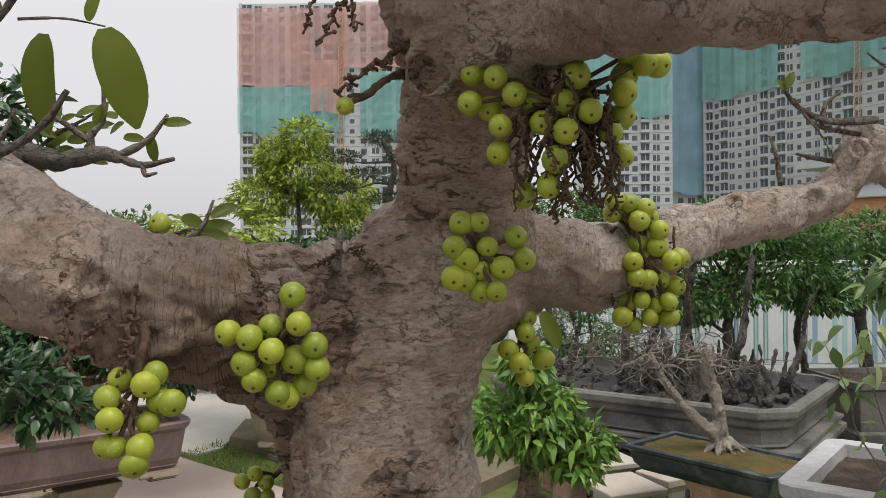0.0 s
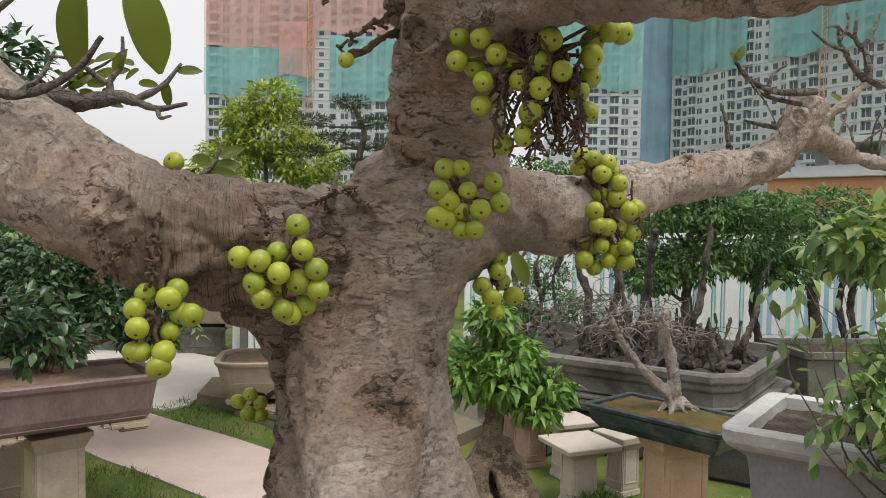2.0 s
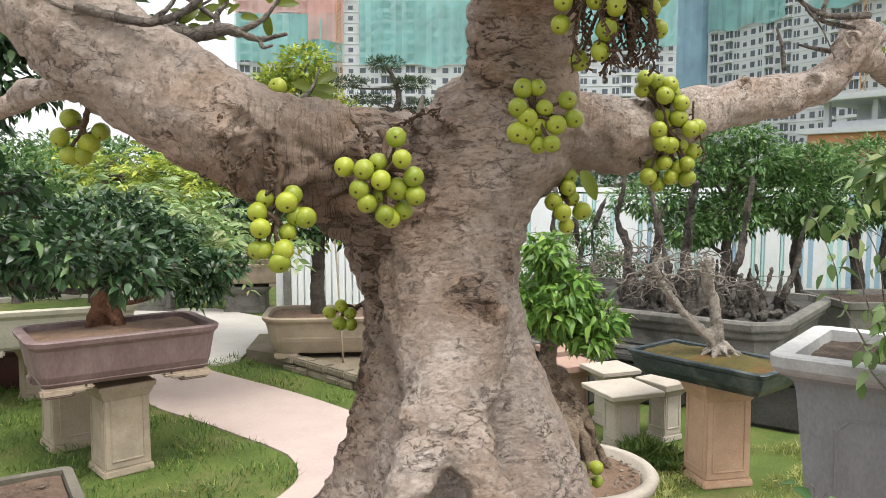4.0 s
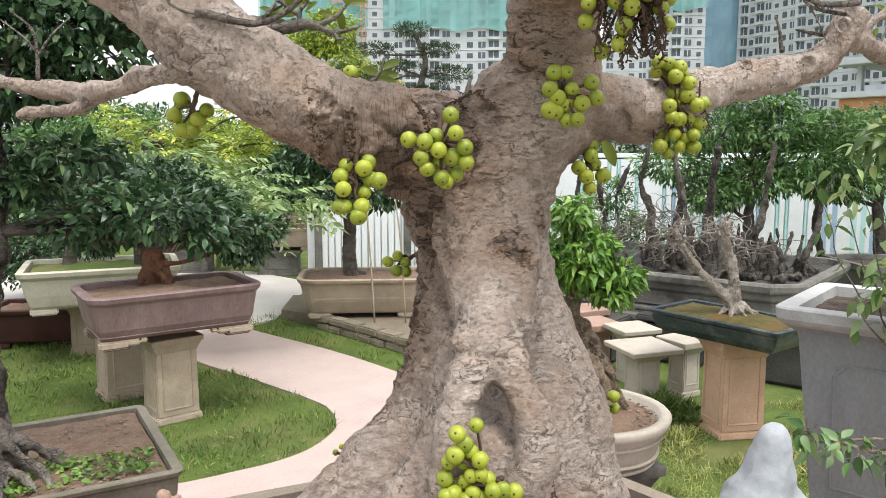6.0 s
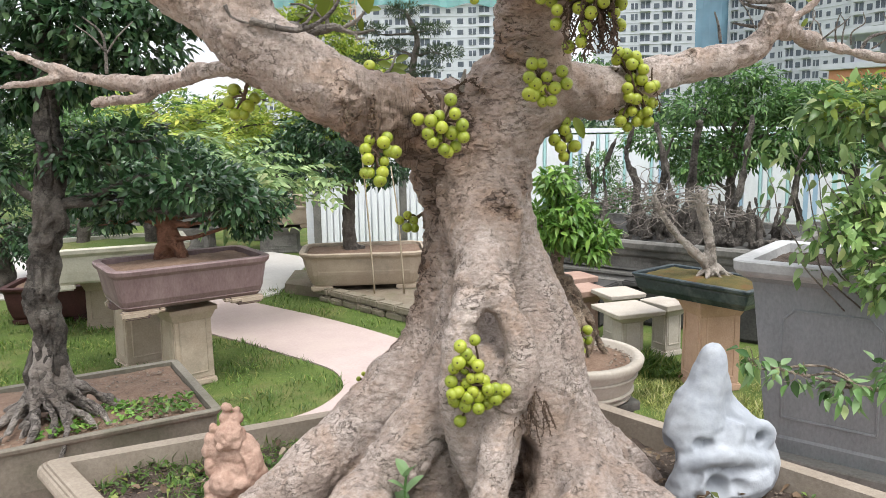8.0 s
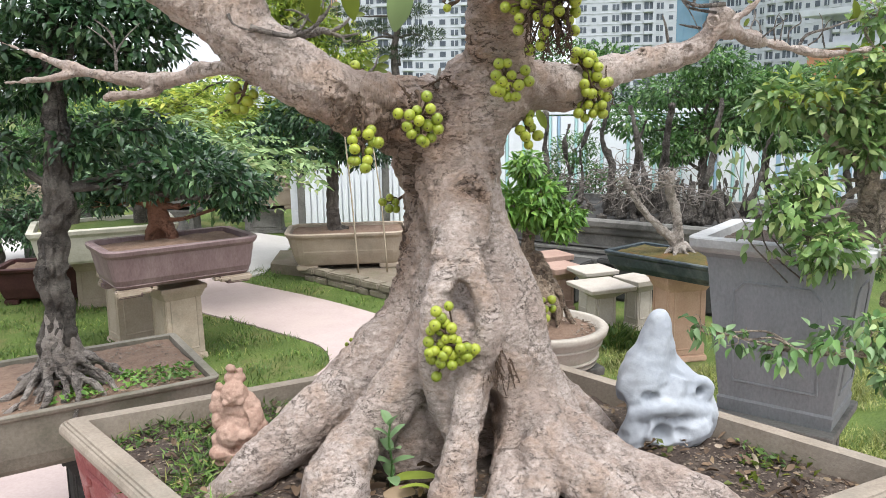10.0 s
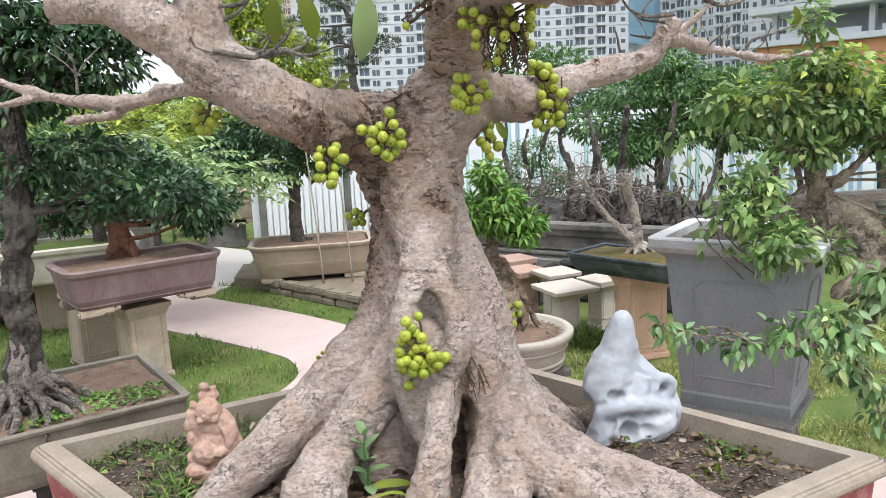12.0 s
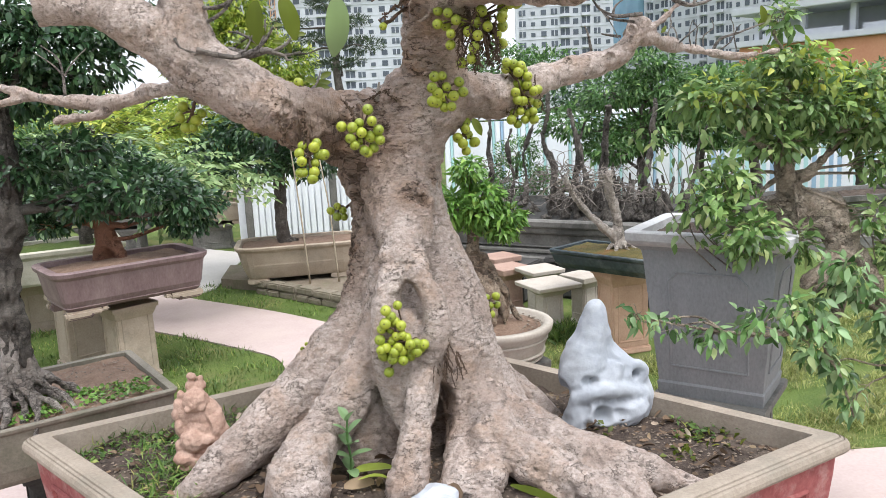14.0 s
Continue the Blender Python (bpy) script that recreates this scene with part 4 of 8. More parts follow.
TRUNK = T([(-0.02, 1.06, 0.72, 0.19), (-0.04, 1.06, 0.9, 0.178), (-0.055, 1.06, 1.06, 0.168), (-0.058, 1.07, 1.17, 0.17), (-0.074, 1.1, 1.27, 0.155), (-0.072, 1.15, 1.39, 0.142), (-0.078, 1.17, 1.49, 0.136), (-0.092, 1.15, 1.58, 0.142), (-0.075, 1.12, 1.66, 0.15), (-0.04, 1.1, 1.72, 0.13)])
UPPER = T([(-0.05, 1.11, 1.68, 0.13), (0.03, 1.08, 1.78, 0.104), (0.043, 1.05, 1.85, 0.084), (0.04, 1.01, 1.92, 0.08), (0.055, 0.97, 1.98, 0.096), (0.05, 0.92, 2.06, 0.112), (0.0, 0.9, 2.16, 0.1), (-0.05, 0.9, 2.3, 0.09)])
TOP_LIMB = T([(0.05, 0.93, 2.05, 0.105), (0.13, 0.83, 2.035, 0.082), (0.205, 0.74, 2.003, 0.062), (0.275, 0.66, 1.977, 0.055), (0.36, 0.59, 1.972, 0.053), (0.5, 0.52, 1.985, 0.05), (0.66, 0.46, 2.01, 0.044), (0.8, 0.42, 2.06, 0.036)])
LEFT_LIMB = T([(-0.08, 1.12, 1.62, 0.13), (-0.17, 1.06, 1.67, 0.112), (-0.25, 0.98, 1.7, 0.088), (-0.33, 0.9, 1.728, 0.077), (-0.405, 0.87, 1.772, 0.074), (-0.51, 0.865, 1.838, 0.073), (-0.613, 0.86, 1.925, 0.06), (-0.75, 0.85, 1.987, 0.046), (-0.86, 0.84, 1.998, 0.05)])
LEFT_UP = T([(-0.53, 0.865, 1.86, 0.06), (-0.545, 0.86, 1.96, 0.055), (-0.55, 0.86, 2.1, 0.048)])
RIGHT_LIMB = T([(-0.02, 1.13, 1.7, 0.12), (0.06, 1.12, 1.735, 0.092), (0.14, 1.13, 1.756, 0.072), (0.237, 1.15, 1.75, 0.06), (0.363, 1.19, 1.79, 0.046), (0.455, 1.23, 1.812, 0.041), (0.575, 1.26, 1.84, 0.037), (0.64, 1.27, 1.89, 0.035), (0.668, 1.28, 1.95, 0.038)])
RIGHT_SIDE = T([(0.63, 1.28, 1.9, 0.032), (0.72, 1.34, 1.9, 0.03), (0.8, 1.42, 1.883, 0.022), (0.9, 1.5, 1.872, 0.018), (1.1, 1.6, 1.845, 0.013), (1.28, 1.66, 1.86, 0.006)])
RIGHT_UP = T([(0.66, 1.29, 1.915, 0.026), (0.735, 1.33, 1.938, 0.018), (0.776, 1.33, 1.971, 0.016), (0.809, 1.34, 1.995, 0.013), (0.83, 1.34, 1.995, 0.006)])
BACK_LIMB = T([(-0.502, 0.900, 1.789, 0.036), (-0.569, 0.950, 1.799, 0.028), (-0.640, 1.000, 1.805, 0.025), (-0.705, 1.050, 1.800, 0.024), (-0.751, 1.080, 1.787, 0.022), (-0.818, 1.110, 1.780, 0.021), (-0.896, 1.150, 1.786, 0.020), (-0.979, 1.180, 1.798, 0.017), (-1.060, 1.210, 1.813, 0.018), (-1.138, 1.240, 1.836, 0.013), (-1.220, 1.270, 1.866, 0.009), (-1.317, 1.300, 1.897, 0.005)])
BACK_FORK = T([(-1.061, 1.210, 1.810, 0.015), (-1.130, 1.220, 1.799, 0.012), (-1.208, 1.240, 1.792, 0.010), (-1.308, 1.270, 1.787, 0.006)])
BACK_SPUR = T([(-0.824, 1.110, 1.774, 0.014), (-0.844, 1.110, 1.753, 0.011), (-0.904, 1.120, 1.746, 0.009), (-0.958, 1.130, 1.743, 0.010), (-0.976, 1.130, 1.736, 0.006)])
ROOTS = [
    T([(-0.100, 1.080, 1.360, 0.100), (-0.181, 1.040, 1.155, 0.095), (-0.265, 1.000, 1.093, 0.083), (-0.366, 0.950, 1.002, 0.074), (-0.466, 0.847, 0.935, 0.070), (-0.544, 0.769, 0.890, 0.062), (-0.597, 0.722, 0.862, 0.048), (-0.654, 0.715, 0.830, 0.030)]),
    T([(-0.090, 1.020, 1.360, 0.080), (-0.117, 0.940, 1.193, 0.080), (-0.173, 0.880, 1.108, 0.066), (-0.235, 0.830, 1.018, 0.060), (-0.299, 0.775, 0.956, 0.062), (-0.339, 0.670, 0.925, 0.070), (-0.351, 0.616, 0.872, 0.074), (-0.361, 0.597, 0.800, 0.060)]),
    T([(-0.030, 0.880, 1.180, 0.060), (-0.049, 0.770, 1.091, 0.045), (-0.060, 0.720, 1.046, 0.038), (-0.067, 0.690, 0.992, 0.038), (-0.083, 0.643, 0.935, 0.045), (-0.098, 0.615, 0.875, 0.052), (-0.107, 0.612, 0.810, 0.045)]),
    T([(0.000, 1.000, 1.250, 0.090), (0.040, 0.900, 1.117, 0.075), (0.047, 0.840, 1.007, 0.055), (0.042, 0.775, 0.928, 0.046), (0.033, 0.667, 0.890, 0.050), (0.015, 0.588, 0.840, 0.050)]),
    T([(-0.030, 1.080, 1.380, 0.100), (0.033, 1.020, 1.241, 0.100), (0.089, 0.940, 1.070, 0.085), (0.178, 0.880, 0.927, 0.078), (0.258, 0.696, 0.915, 0.066), (0.353, 0.626, 0.900, 0.058), (0.429, 0.581, 0.887, 0.049), (0.497, 0.549, 0.872, 0.034), (0.553, 0.527, 0.862, 0.021), (0.612, 0.513, 0.850, 0.010)]),
    T([(0.091, 0.880, 0.996, 0.075), (0.142, 0.695, 0.925, 0.060), (0.227, 0.611, 0.900, 0.050), (0.300, 0.540, 0.883, 0.044), (0.340, 0.478, 0.862, 0.040), (0.354, 0.445, 0.820, 0.030)]),
    T([(0.259, 0.670, 0.905, 0.045), (0.340, 0.591, 0.887, 0.036), (0.398, 0.523, 0.872, 0.032), (0.419, 0.475, 0.850, 0.028)]),
    T([(0.085, 0.722, 0.940, 0.052), (0.095, 0.649, 0.900, 0.046), (0.081, 0.586, 0.868, 0.040), (0.059, 0.548, 0.830, 0.035)]),
    T([(0.175, 0.616, 0.895, 0.034), (0.219, 0.565, 0.872, 0.022), (0.230, 0.526, 0.840, 0.018)]),
    T([(0.244, 0.571, 0.890, 0.030), (0.266, 0.537, 0.866, 0.020), (0.270, 0.513, 0.830, 0.016)]),
    T([(-0.169, 0.940, 1.073, 0.080), (-0.188, 0.900, 0.964, 0.075), (-0.198, 0.870, 0.853, 0.075), (-0.205, 0.850, 0.737, 0.075)]),
    T([(-0.092, 0.920, 1.074, 0.080), (-0.114, 0.900, 0.959, 0.075), (-0.125, 0.880, 0.842, 0.075), (-0.132, 0.870, 0.720, 0.070)]),
    T([(-0.210, 1.000, 1.057, 0.080), (-0.290, 0.950, 0.961, 0.075), (-0.381, 0.900, 0.878, 0.070), (-0.463, 0.860, 0.802, 0.060)]),
    T([(0.0, 1.12, 1.25, 0.09), (0.06, 1.12, 1.1, 0.08), (0.15, 1.1, 0.96, 0.07), (0.27, 1.06, 0.86, 0.055), (0.35, 1.05, 0.78, 0.04)]),
    T([(-0.05, 1.15, 1.1, 0.14), (-0.05, 1.28, 0.95, 0.12), (0.0, 1.4, 0.8, 0.08)]),
    T([(-0.2, 1.1, 1.05, 0.1), (-0.36, 1.15, 0.9, 0.08), (-0.5, 1.2, 0.8, 0.05)]),
]
BROW = [
    T([(-0.075, 1.09, 1.62, 0.1), (-0.072, 1.02, 1.5, 0.095), (-0.07, 0.91, 1.39, 0.068), (-0.105, 0.815, 1.315, 0.036), (-0.125, 0.785, 1.245, 0.036), (-0.13, 0.775, 1.16, 0.045), (-0.115, 0.785, 1.08, 0.05), (-0.09, 0.785, 1.0, 0.05), (-0.07, 0.745, 0.93, 0.04)]),
    T([(-0.07, 0.88, 1.385, 0.055), (-0.035, 0.815, 1.32, 0.036), (-0.008, 0.785, 1.255, 0.034), (-0.01, 0.77, 1.19, 0.04), (-0.035, 0.785, 1.12, 0.045), (-0.045, 0.785, 1.04, 0.05), (-0.055, 0.76, 0.96, 0.044)]),
]
HOLLOW = [
    T([(-0.07, 0.9, 1.41, 0.055), (-0.072, 0.835, 1.355, 0.04), (-0.072, 0.815, 1.342, 0.024)]),
    T([(-0.07, 0.835, 1.228, 0.03), (-0.07, 0.8, 1.195, 0.038), (-0.07, 0.79, 1.12, 0.042)]),
]
pieces = [tube(p, 18, 6, 0.05, i) for i, p in enumerate([TRUNK, UPPER, TOP_LIMB, LEFT_LIMB, LEFT_UP, RIGHT_LIMB, *ROOTS, *BROW, *HOLLOW])]
pieces += [tube(p, 12, 6, 0.08, i) for i, p in enumerate([RIGHT_SIDE, RIGHT_UP, BACK_LIMB, BACK_FORK, BACK_SPUR])]


def knot(u, n, z, r):
    """A healed branch scar: a ring of swollen bark."""
    c = Vector((u, n, z)) - BASE
    return tube([(c.x + r * math.cos(a), c.y, c.z + r * 1.1 * math.sin(a), r * 0.42) for a in np.linspace(0, 2 * math.pi, 13)], 7, 2)


pieces += [knot(0.625, 1.225, 1.915, 0.014), knot(0.03, 0.87, 2.01, 0.03), knot(-0.34, 0.815, 1.75, 0.018), knot(0.56, 1.222, 1.84, 0.016), knot(0.43, 1.19, 1.835, 0.012), knot(-0.28, 0.86, 1.69, 0.022), knot(-0.24, 0.9, 1.715, 0.018), knot(-0.707, 1.040, 1.806, 0.01), knot(-0.02, 0.935, 1.5, 0.016), knot(0.0, 0.875, 1.955, 0.024), knot(0.36, 1.15, 1.77, 0.014)]
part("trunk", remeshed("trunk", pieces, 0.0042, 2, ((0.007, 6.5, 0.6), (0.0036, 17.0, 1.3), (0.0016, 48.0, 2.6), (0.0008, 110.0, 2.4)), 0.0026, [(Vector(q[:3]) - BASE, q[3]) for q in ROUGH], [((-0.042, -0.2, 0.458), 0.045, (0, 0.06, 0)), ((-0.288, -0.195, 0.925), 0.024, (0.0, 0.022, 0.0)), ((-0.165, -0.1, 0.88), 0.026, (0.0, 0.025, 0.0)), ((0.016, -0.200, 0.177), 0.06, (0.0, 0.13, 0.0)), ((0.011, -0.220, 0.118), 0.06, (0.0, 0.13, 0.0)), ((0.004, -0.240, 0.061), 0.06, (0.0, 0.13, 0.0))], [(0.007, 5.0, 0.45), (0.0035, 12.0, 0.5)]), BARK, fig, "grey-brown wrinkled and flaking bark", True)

# fruit
fruit_me = mesh_of("fig", *rings([[(r * math.cos(a) * 0.0149, r * math.sin(a) * 0.0149, z * 0.0149) for a in np.linspace(0, 2 * math.pi, 14, endpoint=False)] for r, z in ((0.16, -1.06), (0.34, -0.98), (0.62, -0.8), (0.86, -0.5), (0.99, -0.12), (1.0, 0.2), (0.9, 0.52), (0.68, 0.78), (0.42, 0.92), (0.2, 0.965), (0.1, 0.955), (0.05, 0.92))]), True)
fruit_me.materials.append(FIG)
rf = random.Random(12)


def cluster(centre, offsets, spread, size=1.0, root=None, label="", twiggy=0):
    """Figs crowded on a short branching stalk; offsets are centimetres across and up."""
    c = Vector(centre)
    anchor = Vector(root) if root else c + Vector((0, 0.05, 0.05))
    st = []
    hub = anchor.lerp(c, 0.55)
    st.append(tube([(*(anchor - BASE), 0.006), (*(anchor.lerp(hub, 0.5) - BASE + Vector((0.004, -0.004, 0.004))), 0.004), (*(hub - BASE), 0.0042), (*(c - BASE), 0.003)], 6, 6, 0.45, 1))
    spots = []
    for du, dz in offsets:
        deep = rf.uniform(-1, 1) * spread + spread * 0.9 * ((du * du + dz * dz) ** 0.5 / 9)
        p = c + Vector((du / 100, deep, dz / 100))
        spots.append(p)
        q = hub.lerp(c, rf.random())
        st.append(tube([(*(q - BASE), 0.003), (*((q + p) / 2 - BASE + Vector((rf.uniform(-1, 1), rf.uniform(-1, 1), 0.5)) * 0.006), 0.0024), (*(p - BASE), 0.002)], 5, 3, 0.25, 2))
    for k in range(twiggy):
        a = c + Vector((rf.uniform(-0.05, 0.05), rf.uniform(-0.01, 0.03), rf.uniform(-0.01, 0.05)))
        row = [(*(a - BASE), 0.0024)]
        for s in range(11):
            a = a + Vector((rf.uniform(-0.006, 0.006), rf.uniform(-0.005, 0.003), -rf.uniform(0.005, 0.012)))
            row.append((*(a - BASE), (0.0024 if s % 2 else 0.0014) - 0.00008 * s))
            for _ in range(2):
                e2 = a + Vector((rf.uniform(-0.007, 0.007), rf.uniform(-0.006, 0.006), -rf.uniform(-0.003, 0.007)))
                st.append(tube([(*(a - BASE), 0.0011), (*(e2 - BASE), 0.0016)], 4, 1, 0.3, k))
        st.append(tube(row, 5, 2, 0.4, k))
    cl = part("fruit_stalk", mesh_of("fruit_stalk", *merge(st), True), DRY_TWIG, fig, label)
    for p in spots:
        ob = part("fig", fruit_me, FIG, cl)
        out = (p - (anchor + Vector((0, 0.03, 0)))).normalized() + Vector((rf.uniform(-0.5, 0.5), -0.55, rf.uniform(-0.7, 0.1)))
        ob.matrix_local = Matrix.Translation(p - BASE) @ out.to_track_quat("Z", "Y").to_matrix().to_4x4() @ Matrix.Diagonal((*[size * rf.uniform(0.78, 1.0)] * 2, size * rf.uniform(0.76, 0.95), 1))
    return cl


cluster((-0.150, 0.84, 1.669), [(-5.1, 2.2), (-2.5, 1.9), (-0.9, 2.8), (-0.4, 0.6), (2.2, 3.2), (3.6, 1.0), (-3.1, -0.6), (-1.0, -1.3), (-2.2, -2.3), (1.6, -0.5), (3.8, -1.3), (-0.1, -3.7), (2.2, -3.2), (0.6, -4.2), (1.4, 5.9)], 0.016, 1.0, (-0.16, 0.93, 1.74), "tight cluster of green figs on the trunk")
cluster((0.056, 0.94, 1.760), [(-2.2, 4.1), (-0.3, 4.2), (-3.0, 1.4), (-1.7, 0.0), (0.7, 1.4), (3.9, 2.5), (4.8, 0.0), (-0.3, -1.0), (2.3, -0.9), (-3.1, -2.0), (-2.0, -2.3), (-0.1, -3.6), (1.6, -3.5)], 0.014, 1.0, (0.05, 1.0, 1.78))
cluster((-0.277, 0.8, 1.619), [(-1.7, 3.3), (-2.4, 1.7), (-1.9, -0.2), (1.7, 3.8), (1.1, 2.9), (3.2, 1.0), (2.0, 1.2), (1.0, -0.8), (-1.7, -2.9), (0.8, -2.8), (0.3, -4.4), (-2.5, -2.9)], 0.012, 0.92, (-0.285, 0.85, 1.7), "hanging cluster of green figs on a brown stalk")
cluster((0.120, 1.09, 1.641), [(0.2, 4.0), (-0.1, 2.2), (0.7, 0.6), (-2.3, 0.0), (-1.0, -1.6), (2.4, -1.5), (0.0, -3.8)], 0.012, 1.05, (0.1, 1.13, 1.69))
cluster((-0.100, 0.71, 1.192), [(-2.3, 7.5), (0.5, 8.1), (-1.2, 5.9), (-3.6, 2.9), (-1.4, 2.6), (1.0, 3.8), (-4.1, 0.4), (-1.3, -0.2), (1.1, 1.5), (2.9, -0.8), (0.9, -2.5), (4.3, -0.9), (6.1, -1.3), (-3.6, -3.8), (-1.0, -2.6), (1.0, -4.7), (4.3, -2.9), (-4.0, -1.7), (-2.5, -8.1), (2.6, -2.9), (-2.6, 4.4), (-0.2, 1.2), (2.2, 0.6), (-2.8, -1.4), (0.0, -1.4), (-1.4, -4.4), (2.7, -4.4), (-0.3, 4.6), (5.2, -2.4)], 0.014, 0.94, (-0.03, 0.79, 1.17), "heavy cluster of yellow-green figs below the hollow")
cluster((0.281, 1.1, 1.751), [(-4.1, 8.3), (-4.2, 6.7), (-2.0, 6.6), (-2.2, 7.9), (-0.2, 7.3), (0.5, 6.0), (-1.1, 5.6), (1.5, 4.4), (-1.0, 2.7), (1.3, 2.2), (-2.1, 0.3), (-0.3, 0.7), (3.0, 0.4), (4.2, 0.8), (-1.6, -1.7), (0.1, -2.1), (2.3, -2.2), (4.1, -3.0), (-0.6, -4.8), (2.8, -5.0), (-2.1, -5.2), (0.8, -7.1), (3.2, -7.3), (-3.2, -7.0), (-1.2, -8.3), (1.8, -5.6)], 0.016, 1.0, (0.26, 1.15, 1.78), "long dense cluster of green figs wrapping the limb", 4)
cluster((0.133, 0.84, 1.910), [(-8.8, 4.0), (-6.7, 3.1), (-9.2, 0.8), (-4.9, 1.4), (-7.0, 0.6), (-3.1, 1.2), (-6.3, -1.7), (-6.3, -4.1), (0.0, 0.6), (2.6, 1.9), (2.3, -0.5), (6.9, 5.8), (8.3, 5.0), (10.2, 5.2), (6.5, -0.2), (6.6, 3.8), (4.7, -2.3), (6.4, -4.2), (-0.9, -5.1), (-1.6, -7.6), (-3.6, -8.2), (-2.1, -1.3), (-0.1, -2.5), (6.2, 1.8), (1.1, 3.2)], 0.022, 1.0, (0.11, 0.93, 1.96), "large fig cluster with a beard of dry fruit stalks", 40)
cluster((-0.573, 0.93, 1.728), [(-1.5, 2.9), (-2.2, 0.4), (2.8, 1.2), (1.4, -0.4), (-1.1, -2.0), (0.4, -2.0)], 0.012, 1.05, (-0.545, 0.92, 1.79))
cluster((-0.243, 1.14, 1.451), [(-0.2, 1.7), (-2.2, 0.4), (1.3, 0.4), (-0.4, -1.2), (1.5, -1.4)], 0.01, 0.85, (-0.2, 1.17, 1.47))
cluster((0.192, 1.25, 1.128), [(-1.5, 1.7), (1.2, 2.4), (-0.7, -0.4), (1.6, -0.6), (-0.4, -3.1)], 0.012, 0.95, (0.14, 1.2, 1.15))
cluster((-0.368, 1.15, 1.056), [(0.4, 1.5), (-0.9, 0.2), (-0.3, -1.5), (0.9, -0.2)], 0.008, 0.5, (-0.34, 1.12, 1.03))
cluster((-0.087, 0.88, 1.921), [(0.0, 0.0)], 0.002, 0.75, (-0.03, 0.93, 1.965), "single fig on a knobbly dry stalk")
cluster((-0.305, 0.95, 1.802), [(0.0, 0.0)], 0.002, 0.9, (-0.3, 0.94, 1.78))

# dry bare fruit stalks, leafy twigs and the stub in the fork
rt = random.Random(31)


def stalk(start, end, r, knobs, mat, label="", seed=0):
    rr = random.Random(seed)
    a, b2 = Vector(start) - BASE, Vector(end) - BASE
    row, pcs = [], []
    r *= 0.5
    for i in range(25):
        p = a.lerp(b2, i / 24) + Vector([rr.uniform(-1, 1) * r * 1.2 for _ in range(3)])
        row.append((*p, r * (1 - 0.5 * i / 24) * (1.5 if i % 2 else 0.8)))
        if i and rr.random() < knobs:
            e2 = p + Vector((rr.uniform(-1, 1), rr.uniform(-1, 1), rr.uniform(-1, 0.4))).normalized() * r * rr.uniform(2, 4.5)
            pcs.append(tube([(*p, r * 0.7), (*((p + e2) / 2), r * 0.5), (*e2, r * 0.9)], 5, 1, 0.3, i))
    pcs.append(tube(row, 7, 2, 0.3, seed))
    return part("stalk", mesh_of("stalk", *merge(pcs), True), mat, fig, label)


stalk((-0.02, 0.9, 1.99), (-0.095, 0.875, 1.935), 0.006, 1.0, DRY_TWIG, "knobbly brown fruit stalk", 1)
stalk((-0.07, 0.86, 2.06), (-0.105, 0.84, 1.975), 0.005, 0.9, DRY_TWIG, "", 2)
stalk((-0.1, 0.85, 2.07), (-0.12, 0.84, 1.99), 0.004, 0.9, DRY_TWIG, "", 3)
stalk((-0.08, 0.84, 2.06), (-0.07, 0.83, 1.985), 0.004, 0.9, DRY_TWIG, "", 9)
stalk((-0.345, 0.815, 1.755), (-0.335, 0.795, 1.67), 0.005, 0.9, DRY_TWIG, "", 4)
stalk((-0.31, 0.82, 1.71), (-0.345, 0.79, 1.665), 0.004, 0.9, DRY_TWIG, "", 5)
stalk((-0.29, 0.84, 1.74), (-0.285, 0.8, 1.66), 0.0055, 1.0, DRY_TWIG, "", 6)
stalk((-0.19, 0.92, 1.75), (-0.165, 0.86, 1.7), 0.005, 0.8, DRY_TWIG, "", 7)
for i in range(18):
    s = Vector((rt.uniform(-0.36, -0.06), rt.uniform(0.97, 1.06), 0))
    s.z = 1.755 + 0.03 * max(0.0, (-0.24 - s.x) / 0.12) + rt.uniform(-0.012, 0.004)
    stalk(s, s + Vector((rt.uniform(-0.09, 0.09), rt.uniform(-0.04, 0.03), rt.uniform(0.0, 0.03))), rt.uniform(0.0025, 0.0045), 0.6, DRY_TWIG, "", 40 + i)
for i in range(22):
    s = Vector((0.005 + rt.uniform(-0.03, 0.05), 0.76 + rt.uniform(-0.01, 0.02), 1.16 + rt.uniform(-0.05, 0.03)))
    stalk(s, s + Vector((rt.uniform(-0.01, 0.03), -0.02, rt.uniform(-0.07, -0.03))), 0.0022, 0.9, DRY_TWIG, "", 60 + i)


def big_leaf(length, width, seed):
    """A broad fig leaf blade with a fold, curl and a midrib row."""
    rr = random.Random(seed)
    v, f = [], []
    m = 12
    for i in range(m):
        s = i / (m - 1)
        hw = width * max(0.03, 1 - abs(2 * s - 0.94) ** 2.3) ** 0.62
        z = -0.22 * length * s * s
        for k in (-1, -0.5, 0, 0.5, 1):
            v.append((k * hw, s * length, z + abs(k) * hw * 0.28 + 0.03 * hw * math.sin(9 * s + k * 3 + seed)))
    for i in range(m - 1):
        for k in range(4):
            a = i * 5 + k
            f.append((a, a + 1, a + 6, a + 5))
    return mesh_of("leaf", v, f, True)


